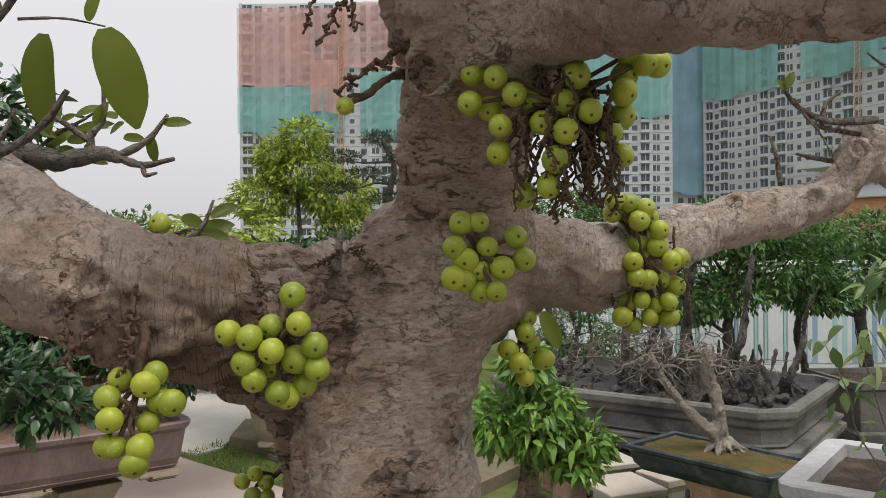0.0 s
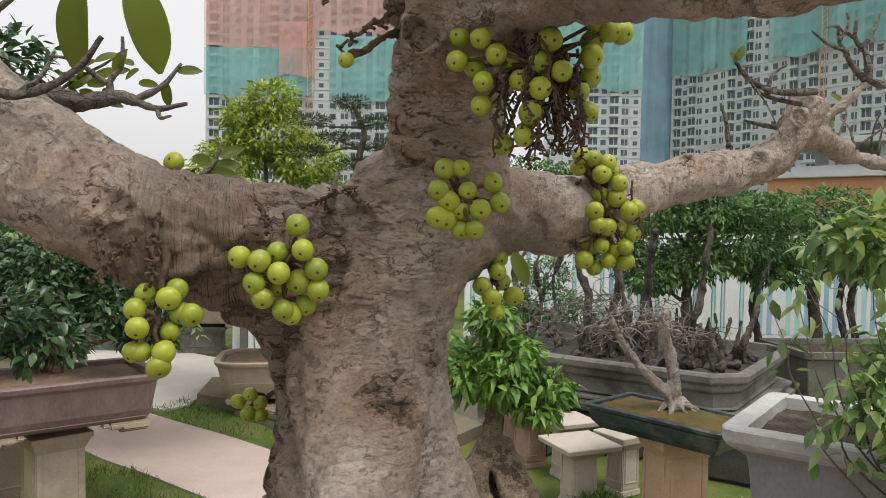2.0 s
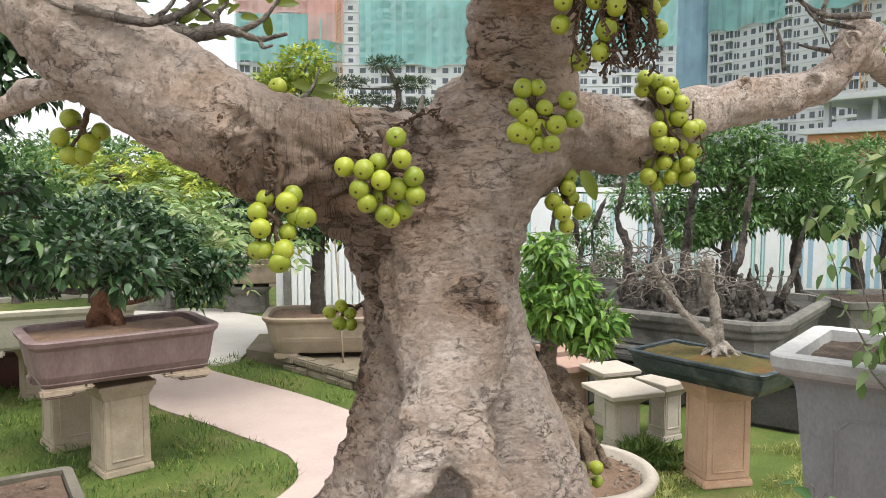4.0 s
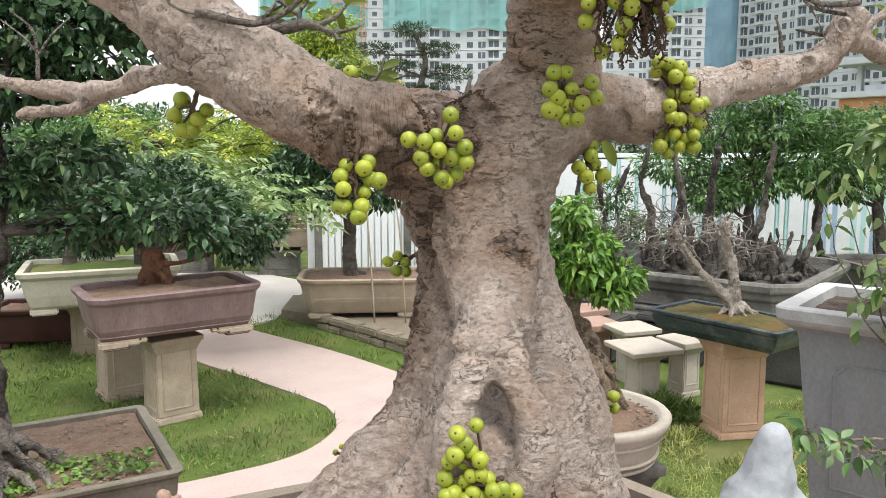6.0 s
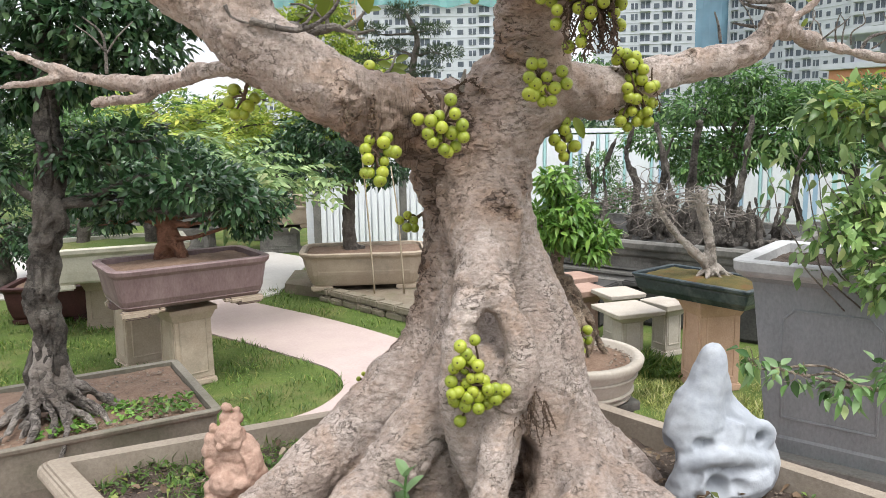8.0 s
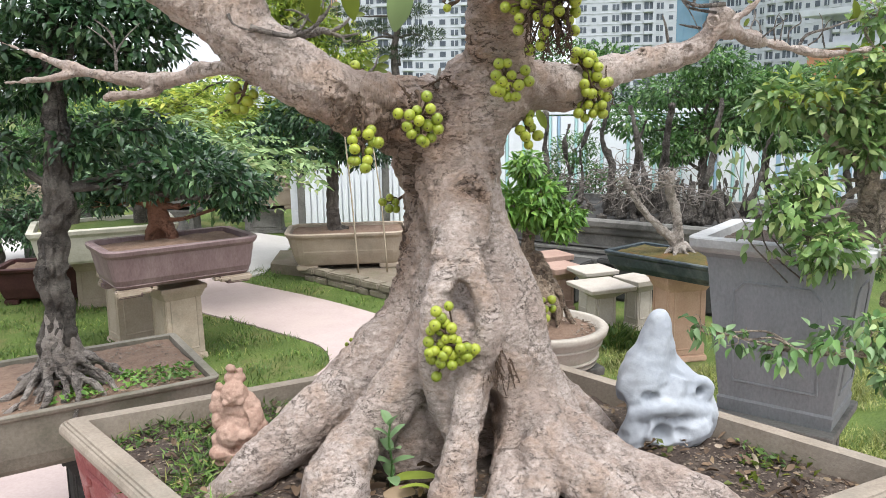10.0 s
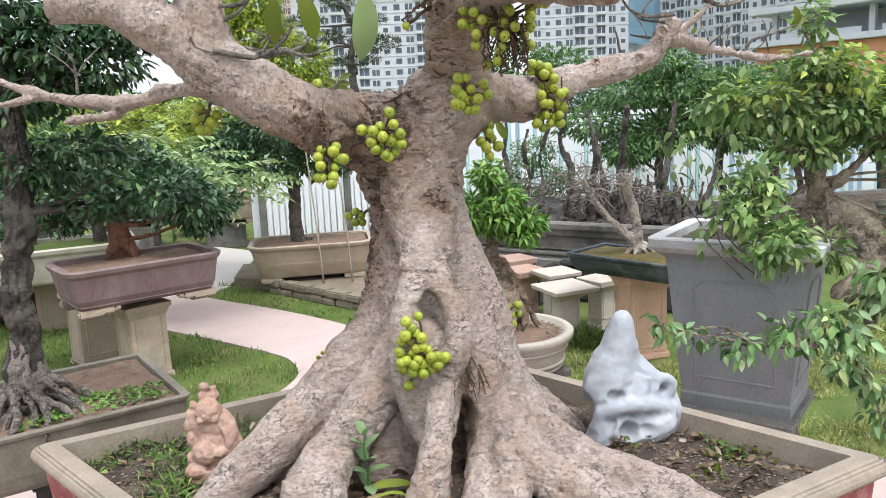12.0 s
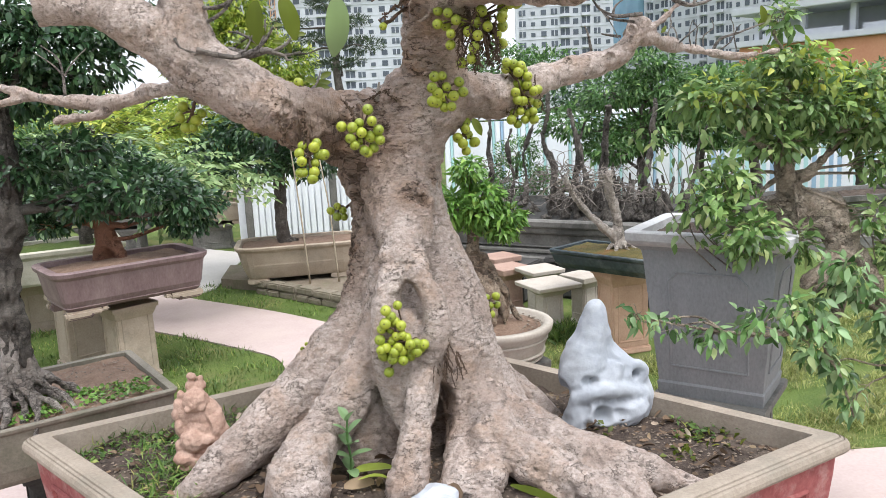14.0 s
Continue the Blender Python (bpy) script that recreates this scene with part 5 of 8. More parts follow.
def twig_with_leaves(points, r, leaves, name="twig", label="", material=BARK_GREY, leafmat=LEAF_FIG):
    tw = part(name, mesh_of(name, *tube(T([(*p, r * (1 - 0.6 * i / max(1, len(points) - 1))) for i, p in enumerate(points)]), 7, 5, 0.15, 3), True), material, fig, label)
    for i, (place, way, roll, length) in enumerate(leaves):
        lf = part("leaf", big_leaf(length, length * 0.225, i), leafmat, tw)
        y = Vector(way).normalized()
        zf = Vector((math.sin(radians(roll)), -math.cos(radians(roll)), 0.35))
        x = y.cross(zf).normalized()
        q = Matrix((x, y, x.cross(y))).transposed().to_4x4()
        lf.matrix_local = Matrix.Translation(Vector(place) - BASE) @ q
    return tw


twig_with_leaves([(-0.52, 0.93, 1.88), (-0.47, 0.97, 1.884), (-0.43, 0.98, 1.878), (-0.385, 0.98, 1.886), (-0.36, 0.98, 1.88)], 0.017, [], "branch", "cut grey side branch")
twig_with_leaves([(-0.39, 0.98, 1.876), (-0.395, 0.98, 1.905), (-0.38, 0.98, 1.925), (-0.376, 0.97, 1.96)], 0.0055, [((-0.39, 0.98, 1.92), (0.3, -0.2, 0.4), 20, 0.03)])
twig_with_leaves([(-0.395, 0.98, 1.9), (-0.44, 0.98, 1.93), (-0.47, 0.98, 1.935)], 0.004, [])
twig_with_leaves([(-0.365, 0.98, 1.882), (-0.33, 0.98, 1.9), (-0.305, 0.98, 1.93)], 0.0055, [((-0.31, 0.98, 1.92), (0.8, 0, 0.1), 0, 0.03), ((-0.325, 0.98, 1.905), (0.1, 0, -1), 0, 0.03)])
twig_with_leaves([(-0.365, 0.98, 1.882), (-0.335, 0.98, 1.872), (-0.295, 0.97, 1.878)], 0.006, [])
twig_with_leaves([(-0.335, 0.98, 1.872), (-0.33, 0.975, 1.86), (-0.315, 0.97, 1.862)], 0.004, [])
rl = random.Random(3)
sprig_leaves = []
for i in range(34):
    k = rl.random()
    p = Vector((-0.5, 0.99, 1.86)).lerp(Vector((-0.37, 1.0, 1.93)), k) + Vector((rl.uniform(-0.02, 0.02), rl.uniform(-0.01, 0.02), rl.uniform(-0.015, 0.03)))
    sprig_leaves.append((p, (rl.uniform(-1, 1), rl.uniform(-0.3, 0.5), rl.uniform(-0.4, 0.8)), rl.uniform(-50, 50), rl.uniform(0.018, 0.036)))
twig_with_leaves([(-0.5, 1.0, 1.85), (-0.46, 1.0, 1.9), (-0.41, 1.0, 1.93), (-0.38, 1.0, 1.95)], 0.003, sprig_leaves, "twig", "leafy green sprig", BARK_GREY, LEAF_FIG)
twig_with_leaves([(-0.56, 0.86, 1.99), (-0.47, 0.84, 1.975), (-0.42, 0.835, 2.0), (-0.385, 0.835, 2.06), (-0.37, 0.835, 2.12)], 0.006,
                 [((-0.316, 0.835, 1.99), (0.34, 0.05, -1), 20, 0.098), ((-0.374, 0.835, 1.985), (-0.16, 0.05, -1), -15, 0.096), ((-0.42, 0.84, 2.01), (-0.6, 0, 0.4), 15, 0.045), ((-0.385, 0.83, 2.03), (0.3, 0, 0.15), 0, 0.02), ((-0.385, 0.83, 2.028), (-0.2, 0, 0.3), 0, 0.018)], "twig", "thin twig with broad hanging green leaves")
twig_with_leaves([(-0.4, 0.835, 2.0), (-0.355, 0.835, 2.0), (-0.315, 0.835, 1.992)], 0.0018, [])
twig_with_leaves([(-0.56, 0.86, 1.95), (-0.5, 0.85, 1.945), (-0.46, 0.84, 1.96), (-0.43, 0.83, 1.99), (-0.42, 0.83, 2.05)], 0.006, [((-0.32, 0.81, 1.99), (0.3, -0.2, 0.9), 0, 0.03)])
twig_with_leaves([(-0.115, 1.0, 1.75), (-0.11, 0.99, 1.775), (-0.105, 0.985, 1.795)], 0.007, [], "stub", "short pale cut stub in the fork", BLEACHED)
twig_with_leaves([(-0.28, 0.95, 1.78), (-0.26, 0.96, 1.8), (-0.25, 0.97, 1.83)], 0.004, [((-0.265, 0.96, 1.795), (1, 0.1, 0.25), 0, 0.04), ((-0.26, 0.96, 1.8), (-0.6, 0.2, 0.3), 0, 0.035), ((-0.25, 0.96, 1.81), (0.7, 0.4, 0.5), 0, 0.035), ((-0.27, 0.96, 1.79), (0.8, -0.2, 0), 0, 0.04)])
for p0, p1, p2 in (((0.64, 1.25, 1.94), (0.56, 1.22, 1.95), (0.52, 1.2, 1.985)), ((0.57, 1.22, 1.95), (0.575, 1.22, 1.98), (0.6, 1.22, 2.0)), ((0.6, 1.25, 1.9), (0.56, 1.24, 1.905), (0.54, 1.24, 1.91)), ((0.5, 1.2, 1.86), (0.49, 1.19, 1.9), (0.48, 1.19, 1.93))):
    twig_with_leaves([p0, p1, p2], 0.0045, [])
for pts, r in (
    ([(0.81, 1.34, 1.995), (0.8, 1.33, 2.02), (0.795, 1.33, 2.045), (0.775, 1.33, 2.07), (0.77, 1.32, 2.1)], 0.0075),
    ([(0.8, 1.34, 2.0), (0.765, 1.32, 2.022), (0.748, 1.31, 2.04), (0.735, 1.31, 2.06), (0.727, 1.3, 2.085)], 0.0065),
    ([(0.745, 1.31, 2.045), (0.715, 1.31, 2.055), (0.685, 1.31, 2.077)], 0.004),
    ([(0.785, 1.33, 2.05), (0.805, 1.33, 2.08), (0.819, 1.33, 2.12)], 0.005),
    ([(0.81, 1.34, 1.998), (0.846, 1.34, 1.99), (0.9, 1.36, 2.0), (0.95, 1.38, 2.02)], 0.0075),
    ([(0.85, 1.34, 1.99), (0.87, 1.34, 2.03), (0.86, 1.34, 2.06), (0.88, 1.34, 2.09)], 0.005),
    ([(0.865, 1.34, 2.05), (0.9, 1.34, 2.06), (0.93, 1.34, 2.055)], 0.004),
    ([(0.775, 1.33, 2.07), (0.74, 1.33, 2.09), (0.72, 1.33, 2.088)], 0.0035),
    ([(0.735, 1.31, 2.06), (0.75, 1.31, 2.09), (0.747, 1.31, 2.11)], 0.0035),
):
    twig_with_leaves(pts, r, [])
twig_with_leaves([(0.66, 1.24, 1.96), (0.58, 1.22, 1.955), (0.53, 1.21, 1.975), (0.51, 1.21, 2.0)], 0.0065, [((0.51, 1.21, 2.0), (0.4, -0.1, 0.7), 0, 0.03), ((0.512, 1.21, 1.998), (-0.3, -0.1, 0.5), 0, 0.02)])
twig_with_leaves([(0.53, 1.21, 1.975), (0.56, 1.2, 1.93), (0.585, 1.2, 1.88)], 0.002, [])
twig_with_leaves([(1.0, 1.55, 1.86), (1.03, 1.56, 1.9), (1.1, 1.57, 1.92), (1.2, 1.6, 1.95)], 0.006, [((1.18, 1.6, 1.94), (0.8, 0, 0.6), 0, 0.06), ((1.2, 1.6, 1.95), (-0.3, -0.5, 0.9), 0, 0.06)])
twig_with_leaves([(0.16, 1.1, 1.69), (0.15, 1.08, 1.68)], 0.003, [((0.14, 1.08, 1.69), (0.5, -0.3, -1), 0, 0.05)])
twig_with_leaves([(-0.05, 0.9, 2.3), (-0.1, 0.6, 2.34), (-0.13, 0.25, 2.25), (-0.15, 0.02, 2.08), (-0.147, -0.05, 1.9), (-0.146, -0.05, 1.862)], 0.005, [((-0.146, -0.05, 1.862), (-0.05, 0.0, -1), 25, 0.07)], "twig", "long overhanging twig with one pale leaf", BARK_GREY, LEAF_PALE)
for i in range(9):
    k = rl.random()
    p = Vector((0.78, 1.4, 1.89)).lerp(Vector((1.2, 1.63, 1.85)), k)
    d = Vector((rl.uniform(-0.3, 0.8), rl.uniform(-0.3, 0.3), rl.uniform(0.1, 1.0))).normalized() * rl.uniform(0.05, 0.14)
    e2 = p + d
    twig_with_leaves([p, p + d * 0.4 + Vector((rl.uniform(-0.012, 0.012), 0, rl.uniform(-0.01, 0.01))), p + d * 0.7 + Vector((rl.uniform(-0.015, 0.015), 0, rl.uniform(-0.012, 0.012))), e2], 0.0027, [(e2, (rl.uniform(-1, 1), 0, rl.uniform(-0.3, 1)), 10, 0.028)] if i % 5 == 0 else [])

for pts, r in (([(-0.510, 0.800, 1.880), (-0.472, 0.800, 1.868), (-0.424, 0.800, 1.860), (-0.386, 0.800, 1.871), (-0.356, 0.800, 1.894), (-0.336, 0.800, 1.923)], 0.007), ([(-0.557, 0.800, 1.908), (-0.544, 0.800, 1.885), (-0.501, 0.800, 1.870)], 0.004), ([(-0.424, 0.800, 1.860), (-0.400, 0.800, 1.878), (-0.384, 0.800, 1.906)], 0.004), ([(-0.954, 1.170, 1.810), (-0.953, 1.170, 1.858), (-0.960, 1.170, 1.906), (-1.001, 1.170, 1.942)], 0.0045), ([(-0.954, 1.170, 1.864), (-0.980, 1.170, 1.894), (-1.021, 1.170, 1.925)], 0.003), ([(-0.954, 1.170, 1.852), (-0.923, 1.170, 1.894), (-0.883, 1.170, 1.929)], 0.003)):
    twig_with_leaves(pts, r, [])

# ---- the fig's big square pot ----
def plan_turn(du, dn):
    return math.degrees(math.atan2(dn, du))


POT_C, POT_TURN = (-0.084, 0.847), 34.4
POT_HX, POT_HY = 0.772, 0.772
# the planter is not quite square: one diagonal is shorter
POT_SKEW = pose(0, 0, 0, 0, 0, 45) @ Matrix.Diagonal((0.76, 1.0, 1.0, 1.0)) @ pose(0, 0, 0, 0, 0, -45)
pot = thing("planter", *POT_C, 0, POT_TURN, "large planter with grooved tan stone rim and faded red sides", "planter")
part("body", mesh_of("body", *rings([outline(POT_HX + g, POT_HY + g, 0.03, z, 4) for z, g in ((0.22, -0.09), (0.26, -0.075), (0.3, -0.08), (0.8, -0.03), (0.86, -0.026))], close=False)), RED_PAINT, pot, "faded red painted side with moulded panels")
part("rim", mesh_of("rim", *vessel([(0.855, -0.035), (0.858, -0.012), (0.862, -0.002), (0.87, 0.003), (0.878, 0.002), (0.888, -0.004), (0.8915, -0.009), (0.8875, -0.011), (0.8925, -0.0135), (0.8955, -0.019), (0.8915, -0.021), (0.897, -0.024), (0.9, -0.032)], POT_HX, POT_HY, 0.05, 0.04, 0.78, 4, False)), STONE_RIM, pot, "worn tan stone rim")
for sx, sy, l in ((0, -1, POT_HX), (0, 1, POT_HX), (-1, 0, POT_HY), (1, 0, POT_HY)):
    pcs = []
    h = l - 0.17
    for z in (0.4, 0.79):
        pcs.append(((-h, z), (h, z)))
    for s in (-1, 1):
        pcs.append(((s * h, 0.79), (s * h, 0.755)))
        pcs.append(((s * h, 0.755), (s * (h + 0.04), 0.755)))
        pcs.append(((s * (h + 0.04), 0.755), (s * (h + 0.04), 0.43)))
        pcs.append(((s * (h + 0.04), 0.43), (s * h, 0.43)))
        pcs.append(((s * h, 0.43), (s * h, 0.4)))
    tb2 = []
    for (a, z1), (b2, z2) in pcs:
        def side(q, zz):
            off = -0.08 + (zz - 0.3) / 0.5 * 0.05 + 0.002
            return (q, sy * (POT_HY + off)) if sy else (sx * (POT_HX + off), q)
        p1, p2 = side(a, z1), side(b2, z2)
        tb2.append(tube([(*p1, z1, 0.008), (*p2, z2, 0.008)], 6, 1, raw=True))
    part("panel", mesh_of("panel", *merge(tb2)), RED_PAINT, pot, "raised panel moulding")
for sx in (-1, 1):
    for sy in (-1, 1):
        part("foot", box(0.2, 0.2, 0.24, (sx * 0.5, sy * 0.54, 0), 0.9, 0.015), STONE_TAN, pot, "stone foot")


def bumpy_soil(hx, hy, z, amp, seed, mound=0.0, step=0.03, corner=0.0):
    """An uneven soil surface; mound raises its middle."""
    nx, ny = max(6, int(2 * hx / step)), max(6, int(2 * hy / step))
    v, f = [], []
    for j in range(ny + 1):
        for i in range(nx + 1):
            x2, y2 = -hx + 2 * hx * i / nx, -hy + 2 * hy * j / ny
            if corner:
                k = max(1.0, math.hypot(x2 / hx, y2 / hy) * 1.0)
                x2, y2 = x2 / k, y2 / k
            e2 = max(0.0, 1 - (x2 / hx) ** 2) * max(0.0, 1 - (y2 / hy) ** 2)
            v.append((x2, y2, z + mound * e2 + amp * noise.noise(Vector((x2 * 9 + seed, y2 * 9, 0))) + amp * 0.5 * noise.noise(Vector((x2 * 30, y2 * 30 + seed, 0)))))
    for j in range(ny):
        for i in range(nx):
            a = j * (nx + 1) + i
            f.append((a, a + 1, a + nx + 2, a + nx + 1))
    return mesh_of("soil", v, f, True)


part("soil", bumpy_soil(POT_HX - 0.07, POT_HY - 0.07, 0.842, 0.018, 1.0, 0.01), SOIL, pot, "dark crumbly soil")
for ob in pot.children:
    ob.data.transform(POT_SKEW)


def soil_z(u, n):
    """Height of the planter's soil."""
    q = (pose(*POT_C, 0, 0, 0, POT_TURN) @ POT_SKEW).inverted() @ Vector((u, n, 0))
    k = POT_HX - 0.07
    e2 = max(0.0, 1 - (q.x / k) ** 2) * max(0.0, 1 - (q.y / k) ** 2)
    return 0.842 + 0.01 * e2 + 0.018 * noise.noise(Vector((q.x * 9 + 1.0, q.y * 9, 0))) + 0.009 * noise.noise(Vector((q.x * 30, q.y * 30 + 1.0, 0)))


def scatter(u0, u1, n0, n1, z, count, size, material, name, label, category, seed, flat=0.5, area=None):
    """Small crumbs or stones lying about."""
    rng = np.random.default_rng(seed)
    p = np.column_stack([rng.uniform(u0, u1, count), rng.uniform(n0, n1, count)])
    if area is not None:
        p = p[in_poly(p, area)]
    pcs = []
    z0 = z
    for q in p:
        z = soil_z(*q) if z0 is None else z0
        r = size * rng.uniform(0.4, 1.3)
        a = rng.uniform(0, 6.28, 6)
        v = [(q[0] + r * math.cos(k * 1.047) * rng.uniform(0.6, 1.1), q[1] + r * math.sin(k * 1.047) * rng.uniform(0.6, 1.1), z + r * flat * rng.uniform(-0.1, 0.2)) for k in range(6)]
        v += [(q[0] + 0.4 * r * rng.uniform(-1, 1), q[1] + 0.4 * r * rng.uniform(-1, 1), z + r * flat * rng.uniform(0.7, 1.2))]
        pcs.append((v, [(k, (k + 1) % 6, 6) for k in range(6)]))
    return solid(name, mesh_of(name, *merge(pcs)), material, 0, 0, 0, 0, label, category, kind="stuff")


def ground_leaves(area, z, count, length, width, material, name, label, category, seed, lift=0.35, droop=0.2, patchy=None):
    rng = np.random.default_rng(seed)
    lo, hi = np.min(area, 0), np.max(area, 0)
    p = lo + (hi - lo) * rng.random((count, 2))
    p = p[in_poly(p, area)]
    if patchy is not None:
        p = p[np.array([noise.noise(Vector((q[0] * 5, q[1] * 5, seed))) for q in p]) > patchy]
    pos = np.column_stack([p, (np.array([soil_z(*q) for q in p]) if z is None else np.full(len(p), z)) + rng.uniform(0, 0.012, len(p))])
    d = rng.normal(size=pos.shape)
    d[:, 2] = np.abs(d[:, 2]) * lift
    return solid(name, leaves_mesh(name, pos, d, length, width, seed, droop=droop), material, 0, 0, 0, 0, label, category, kind="stuff")


def curled_leaves(places, z, size, material, name, label, seed):
    """Dead leaves: each a small cupped, twisted blade of three by five points, lying at its own slope."""
    rng = np.random.default_rng(seed)
    pcs = []
    for q in places:
        l, wd = size * rng.uniform(0.55, 1.25), rng.uniform(0.2, 0.34)
        curl, bend, tw = rng.uniform(0.3, 1.5), rng.uniform(-0.5, 0.9), rng.uniform(-0.8, 0.8)
        m = Matrix.Translation((q[0], q[1], soil_z(*q) + z + rng.uniform(0.0, 0.01))) @ pose(0, 0, 0, rng.uniform(-28, 28), rng.uniform(-40, 40), rng.uniform(0, 360))
        v = []
        for i in range(5):
            s = i / 4
            w = l * wd * (0.12 + math.sin(math.pi * (0.08 + 0.84 * s)) ** 0.8) * rng.uniform(0.85, 1.1)
            for k in (-1, 0, 1):
                a2 = k * curl + tw * s
                v.append(tuple(m @ Vector((w * math.sin(a2) if k else 0.0, l * (s - 0.5), w * (1 - math.cos(a2)) + bend * l * (s - 0.5) ** 2))))
        pcs.append((v, [(i * 3 + k, i * 3 + k + 1, i * 3 + k + 4, i * 3 + k + 3) for i in range(4) for k in (0, 1)]))
    return solid(name, mesh_of(name, *merge(pcs), True), material, 0, 0, 0, 0, label, "leaves", kind="stuff")


def spots(area, count, seed):
    rng = np.random.default_rng(seed)
    p = np.min(area, 0) + (np.max(area, 0) - np.min(area, 0)) * rng.random((count, 2))
    return p[in_poly(p, list(area))]


M_POT = pose(*POT_C, 0, 0, 0, POT_TURN) @ POT_SKEW
inner = [tuple((M_POT @ Vector((sx * (POT_HX - 0.09), sy * (POT_HY - 0.09), 0)))[:2]) for sx, sy in ((-1, -1), (1, -1), (1, 1), (-1, 1))]
left_soil = [(-1.0, 1.0), (-0.62, 0.75), (-0.42, 1.15), (-0.55, 1.4), (-0.8, 1.25)]
right_soil = [(0.35, 1.4), (0.3, 1.05), (0.5, 0.75), (0.6, 0.6), (0.9, 0.72), (0.68, 1.05)]
scatter(-1.1, 1.0, 0.0, 1.8, None, 15000, 0.0052, PEBBLE, "gravel", "loose crumbs and grit on the planter soil", "gravel", 5, area=inner)
scatter(-1.1, 1.0, 0.0, 1.8, None, 4200, 0.009, DRY_LEAF, "leaf_litter", "broken brown leaf litter on the planter soil", "leaf litter", 55, 0.3, area=inner)
curled_leaves(spots(inner, 420, 6), 0.006, 0.034, DRY_LEAF, "dry_leaves", "curled dry brown leaves lying on the soil", 6)
curled_leaves(spots(right_soil, 26, 36), 0.008, 0.05, PALE_LITTER, "dry_leaves", "large bleached dead leaves on the soil by the rock", 46)
curled_leaves(spots(inner, 160, 37), 0.006, 0.024, PALE_LITTER, "dry_leaves", "small bleached leaf scraps scattered on the soil", 47)
curled_leaves(spots(right_soil, 150, 16), 0.005, 0.03, DRY_LEAF, "dry_leaves", "curled dry brown leaves on the soil by the rock", 26)
ground_leaves(left_soil, None, 1700, 0.034, 0.11, GRASS, "weeds", "thin grass and weeds in the planter", "weeds", 7, 1.4, 0.5, -0.12)
ground_leaves(left_soil, None, 1500, 0.02, 0.6, WEED, "weeds", "small creeping round-leaved weeds", "weeds", 8, 0.6, 0.1, -0.05)
ground_leaves([(-0.86, 0.72), (-0.62, 0.62), (-0.52, 0.74), (-0.72, 0.86)], None, 420, 0.05, 0.1, GRASS, "weeds", "tuft of bright thin grass at the planter rim", "weeds", 10, 1.8, 0.5)
ground_leaves(right_soil, None, 700, 0.024, 0.55, LEAF_FIG, "weeds", "low yellowish weeds among dry leaves", "weeds", 9, 0.6, 0.2, 0.08)
ground_leaves([(0.62, 0.82), (0.8, 0.8), (0.8, 0.92), (0.64, 0.98)], None, 240, 0.024, 0.45, WEED, "weeds", "wilting green weed sprig", "weeds", 14, 0.5, 0.3)
curled_leaves(spots([(-0.5, 0.6), (0.3, 0.45), (0.3, 0.7), (-0.4, 0.8)], 60, 15), 0.01, 0.06, DRY_LEAF, "dry_leaves", "large fallen brown leaves between the roots", 15)
curled_leaves([(-0.17, 0.66), (0.17, 0.5)], 0.025, 0.1, LEAF_YELLOW, "fallen_leaves", "large yellowing fallen fig leaves between the roots", 19)
rk = random.Random(23)
litter = []
for q in spots(inner, 120, 25):
    an, l = rk.uniform(0, 6.28), rk.uniform(0.02, 0.07)
    litter.append(tube([(q[0], q[1], soil_z(*q) + 0.004, 0.0016), (q[0] + 0.5 * l * math.cos(an), q[1] + 0.5 * l * math.sin(an), soil_z(*q) + 0.01, 0.0014), (q[0] + l * math.cos(an + 0.3), q[1] + l * math.sin(an + 0.3), soil_z(*q) + 0.005, 0.001)], 4, 2))
solid("twigs", mesh_of("twigs", *merge(litter)), DRY_TWIG, 0, 0, 0, 0, "thin broken twigs lying on the planter soil", "twigs", kind="stuff")

# seedling in front of the trunk
seedling = thing("seedling", -0.235, 0.72, 0.848, 0, "young plant with paired glossy green leaves", "plant")
part("stem", mesh_of("stem", *tube([(0, 0, 0, 0.004), (0.005, 0, 0.06, 0.003), (0, -0.005, 0.12, 0.003), (0.005, 0, 0.17, 0.002)], 6, 4), True), LEAF_MID, seedling)
for i in range(5):
    for s in (-1, 1):
        lf = part("leaf", big_leaf(0.06 - 0.005 * i, 0.0135, i), LEAF_SAGE, seedling)
        lf.matrix_local = Matrix.Translation((0.003, 0, 0.03 + 0.031 * i)) @ pose(0, 0, 0, 18 + 11 * i, 0, (80 if i % 2 else 15) + 180 * (s > 0) + 9 * i)
lf = part("leaf", big_leaf(0.11, 0.022, 3), LEAF_YELLOW, seedling, "yellowing low leaf")
lf.matrix_local = pose(0.01, -0.02, 0.03, 5, 0, -70)

# grey stone in front of the roots
st_me = bmesh.new()
bmesh.ops.create_icosphere(st_me, subdivisions=3, radius=1.0)
for v in st_me.verts:
    v.co *= 1 + 0.3 * noise.noise(v.co * 1.3) + 0.12 * noise.noise(v.co * 4)
    v.co = Vector((v.co.x * 0.058, v.co.y * 0.05, v.co.z * 0.036))
solid("stone", st_me, WHITE_ROCK, -0.03, 0.56, 0.862, 0, "rough pale blue-grey stone lying against the roots", "stone")


# ---- terracotta figurine, one plain weathered shape ----
def blob(c, r):
    b2 = bmesh.new()
    bmesh.ops.create_icosphere(b2, subdivisions=2, radius=1.0)
    v = [(c[0] + q.co.x * r[0], c[1] + q.co.y * r[1], c[2] + q.co.z * r[2]) for q in b2.verts]
    f = [tuple(i.index for i in q.verts) for q in b2.faces]
    b2.free()
    return v, f


